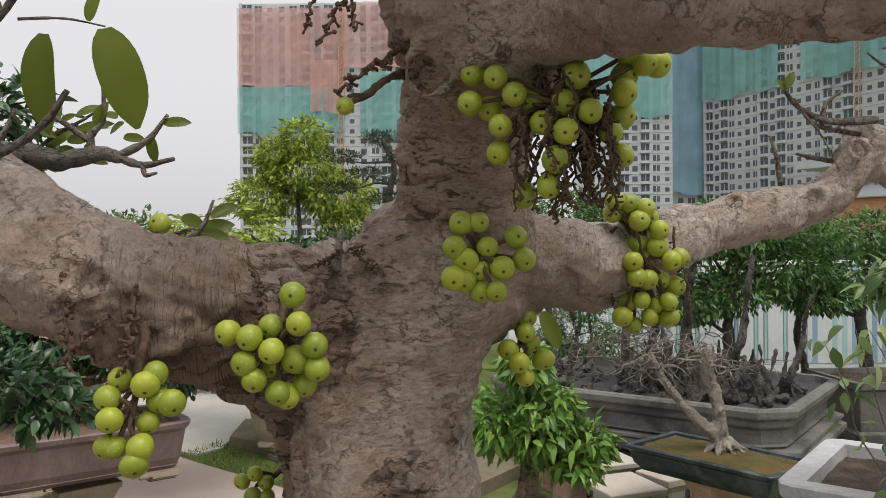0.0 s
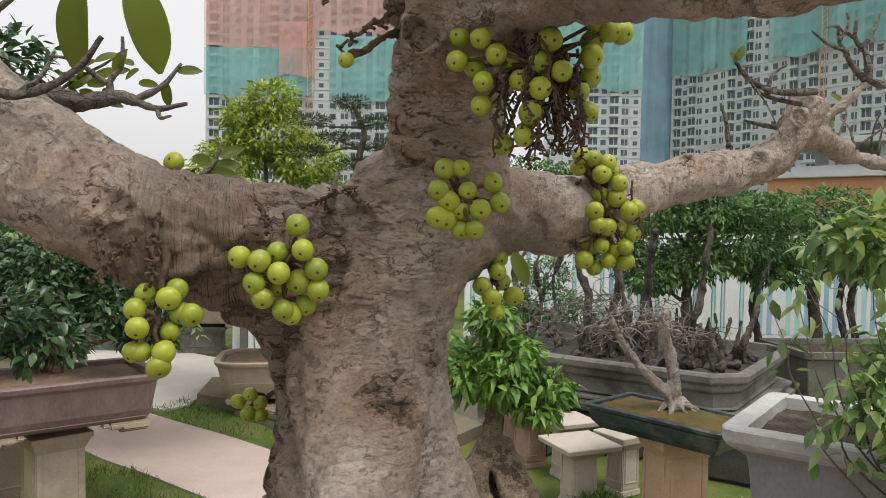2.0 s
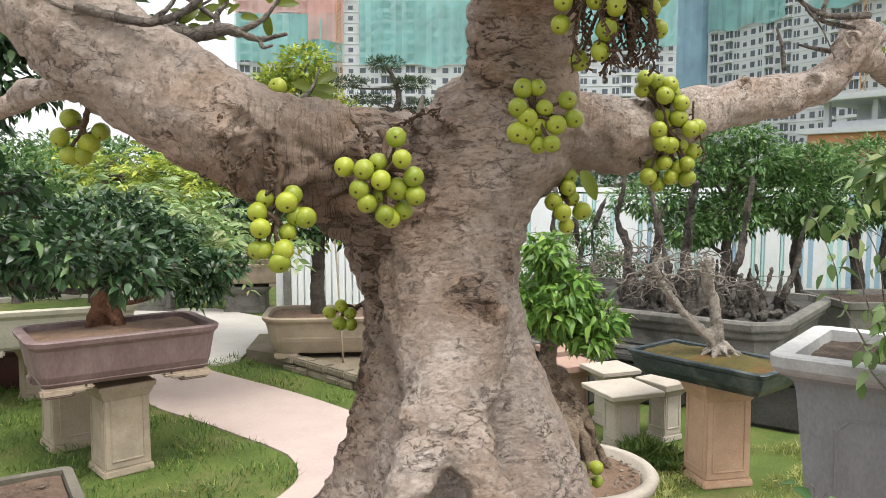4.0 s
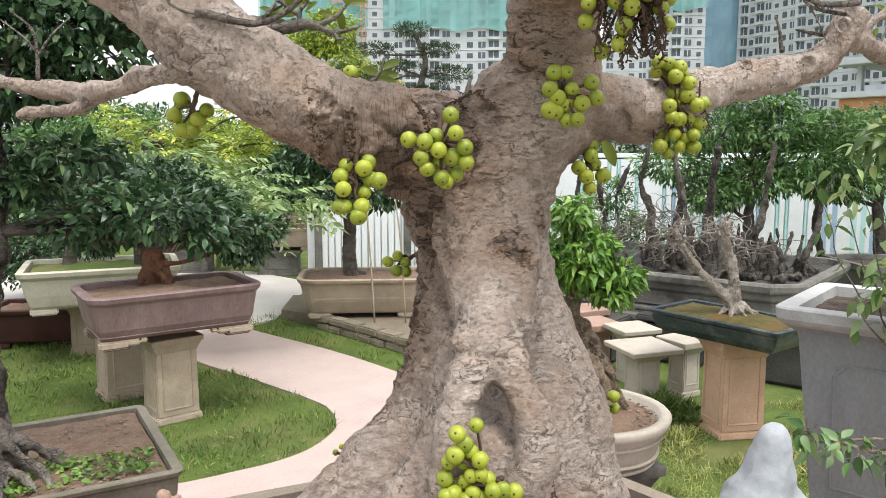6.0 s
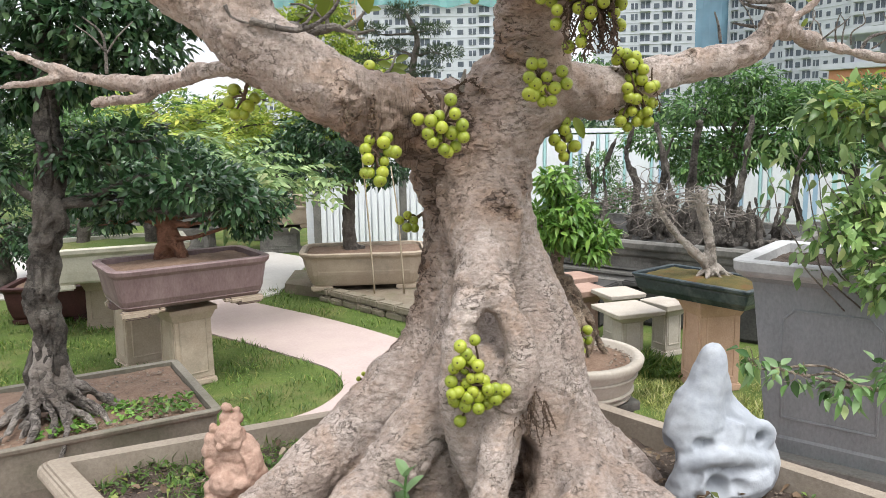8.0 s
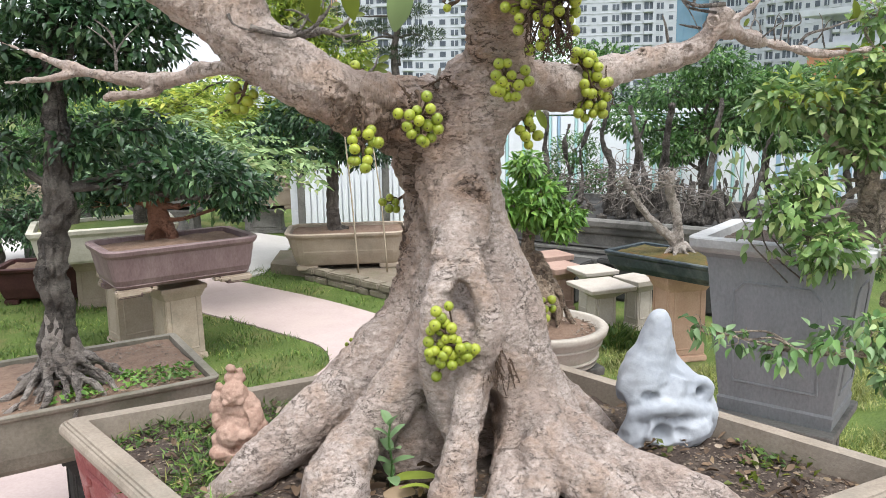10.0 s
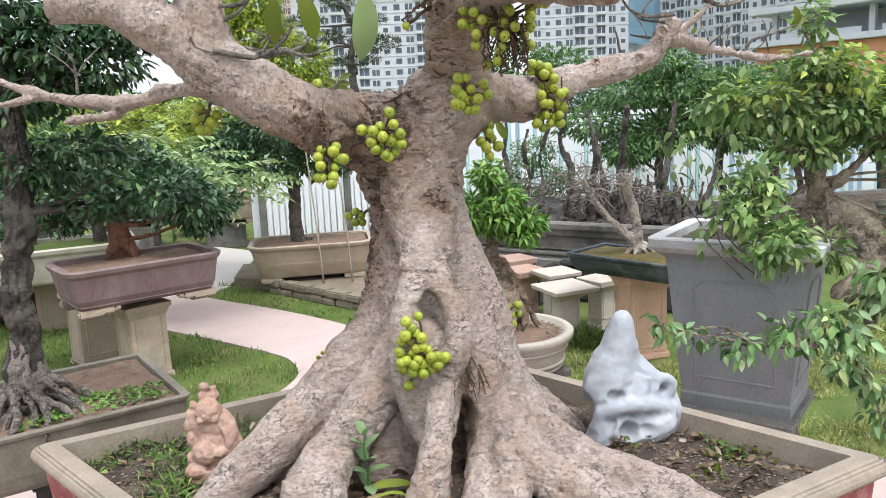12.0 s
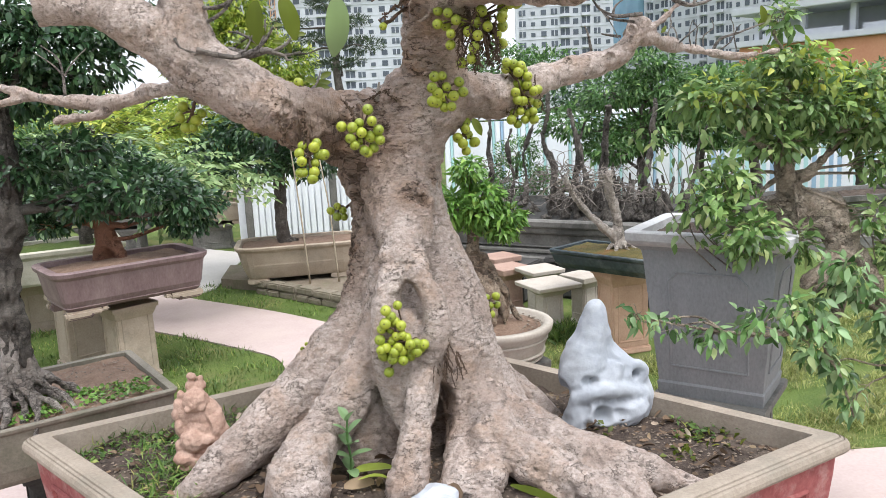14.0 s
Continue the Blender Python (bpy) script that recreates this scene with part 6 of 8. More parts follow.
fg = [blob((0, 0, 0.02), (0.064, 0.052, 0.03)), blob((0.006, 0.004, 0.08), (0.06, 0.048, 0.07)), blob((0.01, 0.004, 0.14), (0.046, 0.038, 0.04)), blob((0.002, 0.0, 0.165), (0.032, 0.03, 0.035)), blob((-0.016, -0.028, 0.078), (0.034, 0.03, 0.034)), blob((0.012, 0.002, 0.13), (0.05, 0.038, 0.036)), blob((-0.002, -0.012, 0.176), (0.032, 0.032, 0.034)), blob((-0.008, -0.04, 0.17), (0.009, 0.007, 0.008)), blob((-0.02, -0.034, 0.162), (0.011, 0.009, 0.009)), blob((0.012, -0.034, 0.162), (0.011, 0.009, 0.009)), blob((0.022, -0.01, 0.17), (0.011, 0.012, 0.02)), blob((0.048, -0.01, 0.1), (0.02, 0.026, 0.05)), blob((0.02, -0.042, 0.078), (0.02, 0.013, 0.013)), blob((-0.04, -0.03, 0.035), (0.03, 0.03, 0.022)), blob((0.036, -0.032, 0.032), (0.032, 0.03, 0.022)),
      blob((-0.046, -0.008, 0.11), (0.014, 0.018, 0.026)), blob((-0.05, -0.004, 0.145), (0.013, 0.015, 0.018)), blob((-0.044, -0.002, 0.17), (0.013, 0.014, 0.015)), blob((-0.036, 0.0, 0.192), (0.011, 0.012, 0.012)), blob((0.012, 0.004, 0.21), (0.018, 0.016, 0.014)), blob((-0.01, 0.004, 0.212), (0.014, 0.014, 0.016)), blob((-0.006, 0.002, 0.236), (0.0125, 0.012, 0.012)), blob((0.015, 0.004, 0.227), (0.009, 0.009, 0.009)), blob((-0.05, -0.012, 0.06), (0.014, 0.018, 0.022)), blob((-0.028, 0.002, 0.14), (0.026, 0.026, 0.055)), blob((0.044, 0.0, 0.06), (0.034, 0.036, 0.055)), blob((0.028, 0.004, 0.12), (0.034, 0.032, 0.05))]
for k in range(7):
    fg.append(tube([(0.018 + 0.006 * k, -0.03 + 0.004 * k, 0.15 - 0.004 * k, 0.0035), (0.034 + 0.006 * k, -0.04 + 0.004 * k, 0.115 - 0.004 * k, 0.004), (0.03 + 0.007 * k, -0.042 + 0.003 * k, 0.07 - 0.005 * k, 0.0035)], 5, 3))
for k in range(5):
    fg.append(tube([(-0.06, -0.03 - 0.003 * k, 0.05 - 0.009 * k, 0.0035), (0.0, -0.058, 0.036 - 0.008 * k, 0.004), (0.065, -0.03 - 0.003 * k, 0.05 - 0.009 * k, 0.0035)], 5, 4))
fig_me = remeshed("figurine", fg, 0.0026, 1, ((0.0022, 60, 1), (0.0014, 140, 1)))
solid("figurine", fig_me, TERRACOTTA, -0.62, 0.88, 0.852, 12, "weathered terracotta garden figurine seated on the soil", "figurine", smooth=True)

# ---- pale scholar's rock ----
RK = [
    [(0.0, 0, 0.333, 0.014), (0.002, 0, 0.32, 0.025), (0.0, 0, 0.28, 0.038), (-0.012, 0, 0.23, 0.047), (-0.03, 0, 0.18, 0.065), (-0.034, 0, 0.13, 0.074), (-0.03, 0, 0.095, 0.07)],
    [(0.01, 0, 0.26, 0.03), (0.03, 0, 0.2, 0.035), (0.065, -0.005, 0.15, 0.036), (0.1, -0.01, 0.125, 0.03)],
    [(-0.03, -0.01, 0.125, 0.062), (0.03, -0.015, 0.115, 0.052), (0.085, -0.01, 0.112, 0.04), (0.115, -0.005, 0.11, 0.03)],
    [(0.105 + 0.029 * math.cos(t2), -0.024, 0.12 + 0.024 * math.sin(t2), 0.0165) for t2 in np.linspace(0, 6.283, 11)],
    [(-0.075, -0.005, 0.13, 0.036), (-0.082, -0.02, 0.085, 0.034), (-0.07, -0.035, 0.05, 0.034), (-0.07, -0.03, 0.0, 0.045), (-0.06, -0.02, -0.04, 0.05)],
    [(-0.08, -0.04, 0.075, 0.026), (-0.03, -0.065, 0.098, 0.026), (0.02, -0.07, 0.1, 0.025), (0.07, -0.055, 0.085, 0.024), (0.12, -0.035, 0.062, 0.026), (0.142, -0.015, 0.045, 0.024)],
    [(0.13, -0.005, 0.1, 0.026), (0.142, -0.01, 0.055, 0.03), (0.125, -0.005, 0.012, 0.038), (0.07, 0.0, -0.01, 0.055), (0.02, 0.01, -0.02, 0.055), (-0.05, 0.01, -0.03, 0.055)],
    [(0.02, 0.03, 0.1, 0.05), (0.04, 0.03, 0.04, 0.055), (0.06, 0.02, -0.02, 0.05)],
    [(-0.02, -0.01, 0.06, 0.05), (0.03, -0.025, 0.035, 0.048), (0.085, -0.025, 0.02, 0.05), (0.11, -0.015, 0.05, 0.04)],
    [(0.04, -0.03, 0.16, 0.03), (0.02, -0.05, 0.11, 0.034), (0.03, -0.058, 0.075, 0.034)],
    [(-0.055, -0.045, 0.045, 0.042), (0.02, -0.04, 0.02, 0.045), (0.085, -0.045, 0.03, 0.045), (0.12, -0.03, 0.045, 0.035)],
]
rock_me = remeshed("rock", [tube(p, 10, 4, 0.05, 4 + i) for i, p in enumerate(RK)], 0.0045, 2, ((0.005, 8, 1), (0.0018, 26, 1), (0.0006, 90, 1)), dents=[((-0.01, -0.09, 0.03), 0.04, (0, 0.055, 0.0)), ((0.03, -0.1, 0.035), 0.035, (0, 0.045, 0.0)), ((-0.055, -0.08, 0.128), 0.024, (0.0, 0.035, 0.008)), ((-0.035, -0.075, 0.126), 0.02, (0.0, 0.03, 0.006)), ((0.105, -0.05, 0.122), 0.021, (0, 0.06, 0)), ((0.05, -0.06, 0.21), 0.05, (-0.02, 0.01, 0)), ((-0.115, -0.01, 0.085), 0.055, (0.05, 0.01, 0.0)), ((0.075, -0.03, 0.215), 0.05, (-0.025, 0, -0.01))])
solid("scholar_rock", rock_me, WHITE_ROCK, 0.44, 0.99, 0.852, 8, "pale blue-grey limestone rock with hollows and a hole", "rock", smooth=True)


# ---- pots, pedestals and the trees in them ----
def pedestal(u, n, h, w, d, turn, material, label, group="", cap=0.05, over=None, name="pedestal"):
    """Stone post: plinth, shaft with sunk panels, moulded cap."""
    t = thing(name, u, n, 0, turn, label, "pedestal", group)
    over = w * 0.12 if over is None else over
    part("plinth", box(w * 1.12, d * 1.12, 0.045, (0, 0, 0), 0.97, 0.008), material, t)
    b2 = bmesh.new()
    hs = h - 0.045 - cap
    box(w, d, hs, (0, 0, 0.045), 0.97, 0.006, b2)
    part("shaft", b2, material, t)
    for s in (-1, 1):
        for ax in (0, 1):
            half, off = (w / 2, d / 2) if ax == 0 else (d / 2, w / 2)
            lines = []
            for a, b3 in (((-half * 0.7, 0.09), (half * 0.7, 0.09)), ((half * 0.7, 0.09), (half * 0.7, 0.045 + hs * 0.9)), ((half * 0.7, 0.045 + hs * 0.9), (-half * 0.7, 0.045 + hs * 0.9)), ((-half * 0.7, 0.045 + hs * 0.9), (-half * 0.7, 0.09))):
                k = lambda q, z: (q, s * (off * (1 - 0.03 * (z - 0.045) / hs))) if ax == 0 else (s * (off * (1 - 0.03 * (z - 0.045) / hs)), q)
                lines.append(tube([(*k(*a), a[1], 0.006), (*k(*b3), b3[1], 0.006)], 5, 1, raw=True))
            part("panel", mesh_of("panel", *merge(lines)), material, t)
    cp = mesh_of("cap", *rings([outline(w / 2 + g, d / 2 + g, 0.008, z, 2) for z, g in ((h - cap - 0.075, -0.012), (h - cap - 0.05, over * 0.1), (h - cap - 0.012, over * 0.6), (h - cap, over * 0.7), (h - cap, over), (h - 0.005, over * 1.04), (h, over * 0.98))]))
    part("cap", cp, material, t, "moulded cap")
    return t


def pot_thing(u, n, z, turn, hx, hy, h, material, label, corner=0.03, flare=0.06, lip=0.03, feet=True, soil=SOIL_RED, soil_drop=0.03, name="bonsai_pot", wall=0.045, mound=0.02, oval=False, apron=False, belly=False):
    """Rectangular or oval pot: flared body, rolled lip, feet, soil."""
    t = thing(name, u, n, z, turn, label, "plant pot")
    c = max(hx, hy) if oval else corner
    f0 = 0.05 if feet else 0.0
    per = 10 if oval else 4
    low = [(f0, -flare - 0.05), (f0 + 0.008, -flare - 0.012), (f0 + 0.03, -flare + 0.008), (f0 + 0.034, -flare + 0.004), (f0 + 0.07, -flare + 0.02), (f0 + 0.13, -flare + 0.03)]
    body = mesh_of("body", *vessel((low if belly else [(f0, -flare - 0.015), (f0 + 0.02, -flare), (f0 + 0.3 * h, -flare * 0.55)]) + [(h - lip * 2.1, -flare * 0.12), (h - lip * 1.7, -0.004), (h - lip, lip * 0.55), (h - lip * 0.25, lip * 0.75), (h, lip * 0.5)], hx, hy, c, wall, h * 0.5, per), oval)
    part("body", body, material, t)
    part("soil", bumpy_soil(hx - wall, hy - wall, h - soil_drop, 0.012, u, mound, 0.05, 1.0 if oval else 0.0), soil, t)
    if feet:
        if apron:
            part("apron", mesh_of("apron", *rings([outline(hx - flare - 0.03 + g, hy - flare - 0.03 + g, corner, zz, 4) for zz, g in ((0.012, 0.012), (0.025, 0.02), (0.052, 0.0))])), STONE_TAN, t, "carved pale stone apron")
        for sx in (-1, 1):
            for sy in (-1, 1):
                if oval:
                    ft = box(0.12, 0.12, f0 + 0.01, (sx * hx * 0.5, sy * hy * 0.5, 0), 1.1, 0.01)
                else:
                    ft = box(hx * 0.34, 0.09, f0 + 0.004, (sx * (hx - flare - hx * 0.17), sy * (hy - flare - 0.05), 0), 1.05, 0.012)
                part("foot", ft, material, t)
    return t


def tree(name, u, n, z, trunk, trunk_mat, clumps, count, length, width, leafmat, label, seed, r_limb=0.02, droop=0.25, hang=0.3, shell=0.45, voxel=0.014, extra_tubes=(), category="bonsai tree", extra=3, root_mat=None):
    """A trunk with limbs to each clump and a crown of single leaves; rows are relative to the base."""
    t = thing(name, u, n, z, 0, label, category)
    pcs = [tube(trunk, 12, 5, 0.12, seed)]
    more = [tube(p, 9, 5, 0.12, seed + i) for i, p in enumerate(extra_tubes)]
    if root_mat:
        part("root", remeshed("root", more, voxel, 1, ((0.008, 20, 1), (0.004, 50, 1))), root_mat, t, "pale exposed roots")
    else:
        pcs += more
    part("trunk", remeshed("trunk", pcs, voxel, 1, ((0.012, 14, 1), (0.006, 40, 1)), folds=[(0.012, 26, 0.22)] if trunk_mat is BARK_OLD else ()), trunk_mat, t)
    part("limb", mesh_of("limb", *merge(limbs_to(trunk[len(trunk) // 2:], clumps, r_limb, seed, extra)), True), trunk_mat, t, kind="stuff")
    crown(t, clumps, count, length, width, leafmat, seed, droop, hang, shell, "", n < 5.2)
    return t


# purple pot on slab pedestals, with a dense dark bonsai
pedestal(-1.94, 4.29, 0.53, 0.26, 0.24, 42, STONE_TAN, "tan stone slab pedestal with a sunk panel", "slab pedestals under the purple pot", 0.03)
pedestal(-2.42, 4.72, 0.53, 0.3, 0.24, 42, STONE_TAN, "tan stone slab pedestal with a sunk panel", "slab pedestals under the purple pot", 0.03)
purple = pot_thing(-1.925, 4.27, 0.53, 36, 0.485, 0.285, 0.318, PURPLE, "purple-brown rectangular clay pot on pale cloud-shaped feet", 0.085, 0.05, 0.032, belly=True)
for sx in (-1, 1):
    for sy in (-1, 1):
        for k, (dx, wdt) in enumerate(((0.0, 0.16), (0.1, 0.09), (0.16, 0.05))):
            part("foot", box(wdt, 0.06, 0.05 - 0.012 * k, (sx * (0.365 - dx), sy * 0.212, 0.008 + 0.012 * k), 1.05, 0.012), STONE_TAN, purple, "pale scalloped foot")
tree("bonsai_tree", -2.03, 4.34, 0.82, [(-0.06, 0, -0.04, 0.055), (-0.05, 0, 0.06, 0.048), (-0.01, 0.0, 0.15, 0.06), (-0.02, 0.02, 0.28, 0.06), (0.0, 0.02, 0.45, 0.04)], BARK_RED,
     [(-0.45, 0, 0.43, 0.3, 0.28, 0.15), (-0.05, -0.1, 0.47, 0.32, 0.28, 0.16), (0.38, 0.0, 0.38, 0.28, 0.25, 0.14), (0.0, 0.1, 0.63, 0.35, 0.3, 0.15), (-0.4, 0.1, 0.62, 0.25, 0.25, 0.13), (0.55, 0.05, 0.24, 0.17, 0.18, 0.1), (0.3, 0.1, 0.52, 0.22, 0.2, 0.12), (-0.3, -0.15, 0.27, 0.13, 0.12, 0.06), (0.68, 0.0, 0.36, 0.14, 0.14, 0.08)], 9500, 0.05, 0.52, LEAF_DARK, "dense dark-leaved bonsai with a forked reddish trunk", 21, 0.02,
     extra_tubes=[[(0.1, -0.03, -0.03, 0.05), (0.08, -0.02, 0.06, 0.042), (0.02, 0, 0.16, 0.05), (0.0, 0, 0.22, 0.05)], [(0.02, 0.06, -0.03, 0.04), (0.02, 0.03, 0.08, 0.035), (0, 0, 0.16, 0.04)], [(-0.02, 0, 0.25, 0.03), (-0.14, -0.05, 0.28, 0.026), (-0.3, -0.05, 0.33, 0.02)], [(0.0, 0, 0.25, 0.03), (0.14, -0.05, 0.24, 0.022), (0.32, -0.02, 0.27, 0.016)]])

# pale pot behind it
pedestal(-3.2, 5.86, 0.42, 0.28, 0.28, 24, STONE_TAN, "tan stone slab pedestal", "", 0.03)
pot_thing(-3.0, 5.7, 0.42, 24, 0.55, 0.36, 0.34, CREAM_STONE, "cream moulded stone pot with grassy soil", 0.03, 0.05, 0.04, soil=TURF)
tree("bonsai_tree", -3.3, 5.75, 0.74, [(0, 0, -0.05, 0.06), (0.05, 0, 0.25, 0.05), (-0.02, 0, 0.55, 0.035), (0.03, 0, 0.85, 0.02)], BARK_DARK, [(-0.3, 0, 0.6, 0.35, 0.3, 0.18), (0.3, 0, 0.75, 0.35, 0.3, 0.18), (0, 0, 1.0, 0.4, 0.35, 0.2)], 3800, 0.06, 0.45, LEAF_MID, "round-crowned bonsai with mid-green leaves", 23)

pot_thing(-3.75, 6.1, 0, 10, 0.36, 0.26, 0.34, MAROON, "large dark maroon clay pot on the ground in the shade", 0.05, 0.05, 0.03)

# shallow tray with the tall dark bonsai
TRAY_T = plan_turn(0.85, 0.53)
tray_c = (-1.604, 1.643)
tray = pot_thing(*tray_c, 0.57, TRAY_T, 0.62, 0.32, 0.21, TRAY_STONE, "shallow brown-grey stone tray with soil, weeds and litter", 0.02, 0.03, 0.014, False, SOIL_RED, 0.018, "bonsai_tray", 0.026)
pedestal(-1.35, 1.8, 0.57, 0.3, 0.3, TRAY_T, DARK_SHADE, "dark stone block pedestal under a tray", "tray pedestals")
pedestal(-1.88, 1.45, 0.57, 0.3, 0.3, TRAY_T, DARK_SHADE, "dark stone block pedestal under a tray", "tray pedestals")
rr = random.Random(8)
roots = []
for i in range(20):
    a = -3.6 + 0.25 * i + rr.uniform(-0.1, 0.1)
    l = rr.uniform(0.12, 0.27)
    top = rr.uniform(0.08, 0.2)
    roots.append([(0.025 * math.cos(a), 0.025 * math.sin(a), top + 0.1, 0.014), (0.055 * math.cos(a), 0.055 * math.sin(a), top * 0.95, 0.015), (0.4 * l * math.cos(a), 0.4 * l * math.sin(a), top * 0.7, 0.014), (0.7 * l * math.cos(a + 0.25), 0.7 * l * math.sin(a + 0.25), top * 0.32, 0.012), (l * math.cos(a + 0.1), l * math.sin(a + 0.1), -0.01, 0.007), (1.15 * l * math.cos(a), 1.15 * l * math.sin(a), -0.03, 0.005)])
tree("bonsai_tree", -1.415, 1.63, 0.755, [(0.0, 0, 0.06, 0.06), (-0.01, 0, 0.16, 0.062), (0.01, 0, 0.28, 0.05), (0.0, 0, 0.4, 0.055), (0.02, 0, 0.55, 0.048), (0.05, 0, 0.7, 0.05), (0.06, 0, 0.85, 0.042), (0.075, 0, 1.05, 0.036), (0.08, 0, 1.35, 0.026)], BARK_OLD,
     [(0.12, 0.05, 1.1, 0.2, 0.16, 0.1), (-0.14, 0.05, 1.15, 0.18, 0.16, 0.1), (0.3, 0.06, 1.16, 0.2, 0.14, 0.09), (0.0, 0.05, 1.33, 0.32, 0.2, 0.12), (0.3, 0.06, 0.72, 0.15, 0.12, 0.055), (0.48, 0.03, 0.75, 0.2, 0.12, 0.07), (0.62, 0.05, 0.7, 0.1, 0.1, 0.05), (0.1, 0.05, 0.84, 0.14, 0.12, 0.07), (-0.15, 0.0, 0.82, 0.13, 0.12, 0.07), (0.25, 0.08, 0.9, 0.16, 0.12, 0.05), (-0.1, 0.1, 1.05, 0.2, 0.16, 0.1), (0.42, 0.1, 1.3, 0.2, 0.14, 0.1), (0.2, 0.0, 1.24, 0.22, 0.16, 0.09)], 11000, 0.034, 0.5, LEAF_DARK, "tall dark-barked bonsai with spreading roots and leafy pads", 27, 0.016, voxel=0.0055, extra_tubes=roots, root_mat=BARK_GREY)
tray_area = [tuple((pose(*tray_c, 0, 0, 0, TRAY_T) @ Vector(q))[:2]) for q in ((0.1, -0.27, 0), (0.57, -0.27, 0), (0.57, -0.05, 0), (0.3, 0.0, 0), (0.1, -0.1, 0))]
ground_leaves(tray_area, 0.772, 1100, 0.022, 0.7, LEAF_BRIGHT, "weeds", "patch of small bright green weeds in the tray", "weeds", 33, 0.6, 0.1, -0.05)
scatter(-2.1, -0.9, 1.3, 2.3, 0.77, 3200, 0.0058, PEBBLE, "gravel", "grit and dead leaf crumbs on the tray soil", "gravel", 35, area=[tuple((pose(*tray_c, 0, 0, 0, TRAY_T) @ Vector(q))[:2]) for q in ((-0.5, -0.27, 0), (0.57, -0.27, 0), (0.57, 0.27, 0), (-0.5, 0.27, 0))])

# low tan pot with a straight-stemmed tree, before the white fence
pot_thing(-1.07, 6.95, 0.1, 6, 0.6, 0.36, 0.38, STONE_TAN, "wide tan stone pot with a double base moulding", 0.16, 0.09, 0.03)
tree("garden_tree", -1.21, 6.95, 0.45, [(0.06, 0, -0.05, 0.12), (0.0, 0, 0.06, 0.075), (0.0, 0, 0.3, 0.065), (0.01, 0, 0.7, 0.06), (0.0, 0, 1.05, 0.05)], BARK_DARK,
     [(-0.3, -0.2, 0.82, 0.4, 0.4, 0.16), (0.35, 0, 0.85, 0.35, 0.35, 0.2), (-0.1, 0, 1.15, 0.55, 0.45, 0.25), (-0.55, 0, 1.0, 0.3, 0.35, 0.18)], 5200, 0.085, 0.42, LEAF_DARK, "potted tree with a straight dark trunk and leafy crown", 29, 0.022, voxel=0.016)
for du, top in ((0.0, 1.5), (0.28, 1.2)):
    solid("bamboo_cane", mesh_of("bamboo_cane", *tube([(du, 0, 0, 0.0085), (du - 0.04, 0.02, 0.7, 0.0075), (du - 0.1, 0.04, top, 0.006)], 8, 4), True), BAMBOO, -0.93, 6.52, 0.095, 0, "thin bamboo support cane leaning over the pot", "cane", "support canes")


def pinnate(u, n, z, clumps, count, material, label, seed, span=0.34, leaflet=0.075):
    """A tree of feather leaves: each a stalk with paired leaflets."""
    rng = np.random.default_rng(seed)
    t = thing("garden_tree", u, n, z, 0, label, "tree")
    base, v = clump_points(clumps, count, seed, 0.3)
    pos, ways = [], []
    for b2, q in zip(base, v):
        d = np.array([q[0], q[1], 0.25 * q[2] - 0.12]) + rng.normal(size=3) * 0.25
        d /= np.linalg.norm(d)
        side = np.cross(d, (0, 0, 1))
        for k in range(1, 8):
            p = b2 + d * span * k / 8 - np.array([0, 0, 0.5]) * (span * k / 8) ** 2
            for s in (-1, 1):
                pos.append(p)
                ways.append(side * s + d * 0.55 + np.array([0, 0, -0.25]) + rng.normal(size=3) * 0.12)
    part("crown", leaves_mesh("crown", np.array(pos), np.array(ways), leaflet, 0.38, seed, droop=0.2), material, t, kind="stuff")
    part("trunk", mesh_of("trunk", *merge([tube([(0, 0, 0, 0.07), (0.05, 0, clumps[0][2] * 0.5, 0.055), (0, 0, clumps[0][2], 0.03)], 9, 5, 0.1, seed)] + limbs_to([(0.02, 0, clumps[0][2] * 0.6), (0, 0, clumps[0][2])], clumps, 0.02, seed, 2)), True), BARK_DARK, t)
    return t


pinnate(-2.75, 5.75, 0.0, [(0.75, -0.1, 1.42, 0.4, 0.3, 0.1), (1.2, -0.15, 1.28, 0.3, 0.25, 0.08), (0.35, 0, 1.55, 0.45, 0.3, 0.12), (0.9, 0.0, 1.15, 0.35, 0.25, 0.07)], 170, LEAF_PALE, "tree with pale green feather leaves", 41, 0.4, 0.1)
pinnate(-3.4, 7.6, 0.0, [(0.8, 0, 1.7, 0.7, 0.4, 0.16), (1.6, 0, 1.65, 0.6, 0.4, 0.18), (0.1, 0, 1.85, 0.6, 0.4, 0.2), (1.3, 0, 1.95, 0.5, 0.4, 0.15), (1.9, 0, 1.4, 0.4, 0.3, 0.12)], 420, LEAF_YELLOW, "tree with yellow-green feather leaves", 43, 0.34, 0.09)

# oval bowl with the rooty bush, on a low block
pedestal(0.285, 2.06, 0.692, 0.3, 0.26, 20, STONE_GREY, "low grey stone block under a bowl", "", 0.03)
bowl = pot_thing(0.285, 2.05, 0.692, 0, 0.232, 0.228, 0.158, STONE_PALE, "oval grey-cream stone bowl with a carved band", 0.3, 0.035, 0.03, False, SOIL_RED, 0.022, "bonsai_bowl", 0.028, oval=True)
for z0, off in ((0.012, -0.03), (0.034, -0.021), (0.092, -0.008)):
    part("band", mesh_of("band", *rings([outline(0.232 + off + e2, 0.228 + off + e2, 0.3, z0 + dz, 10) for dz, e2 in ((-0.002, -0.006), (0.001, 0.008), (0.009, 0.009), (0.012, -0.006))]), True), STONE_PALE, bowl, "carved stone band")
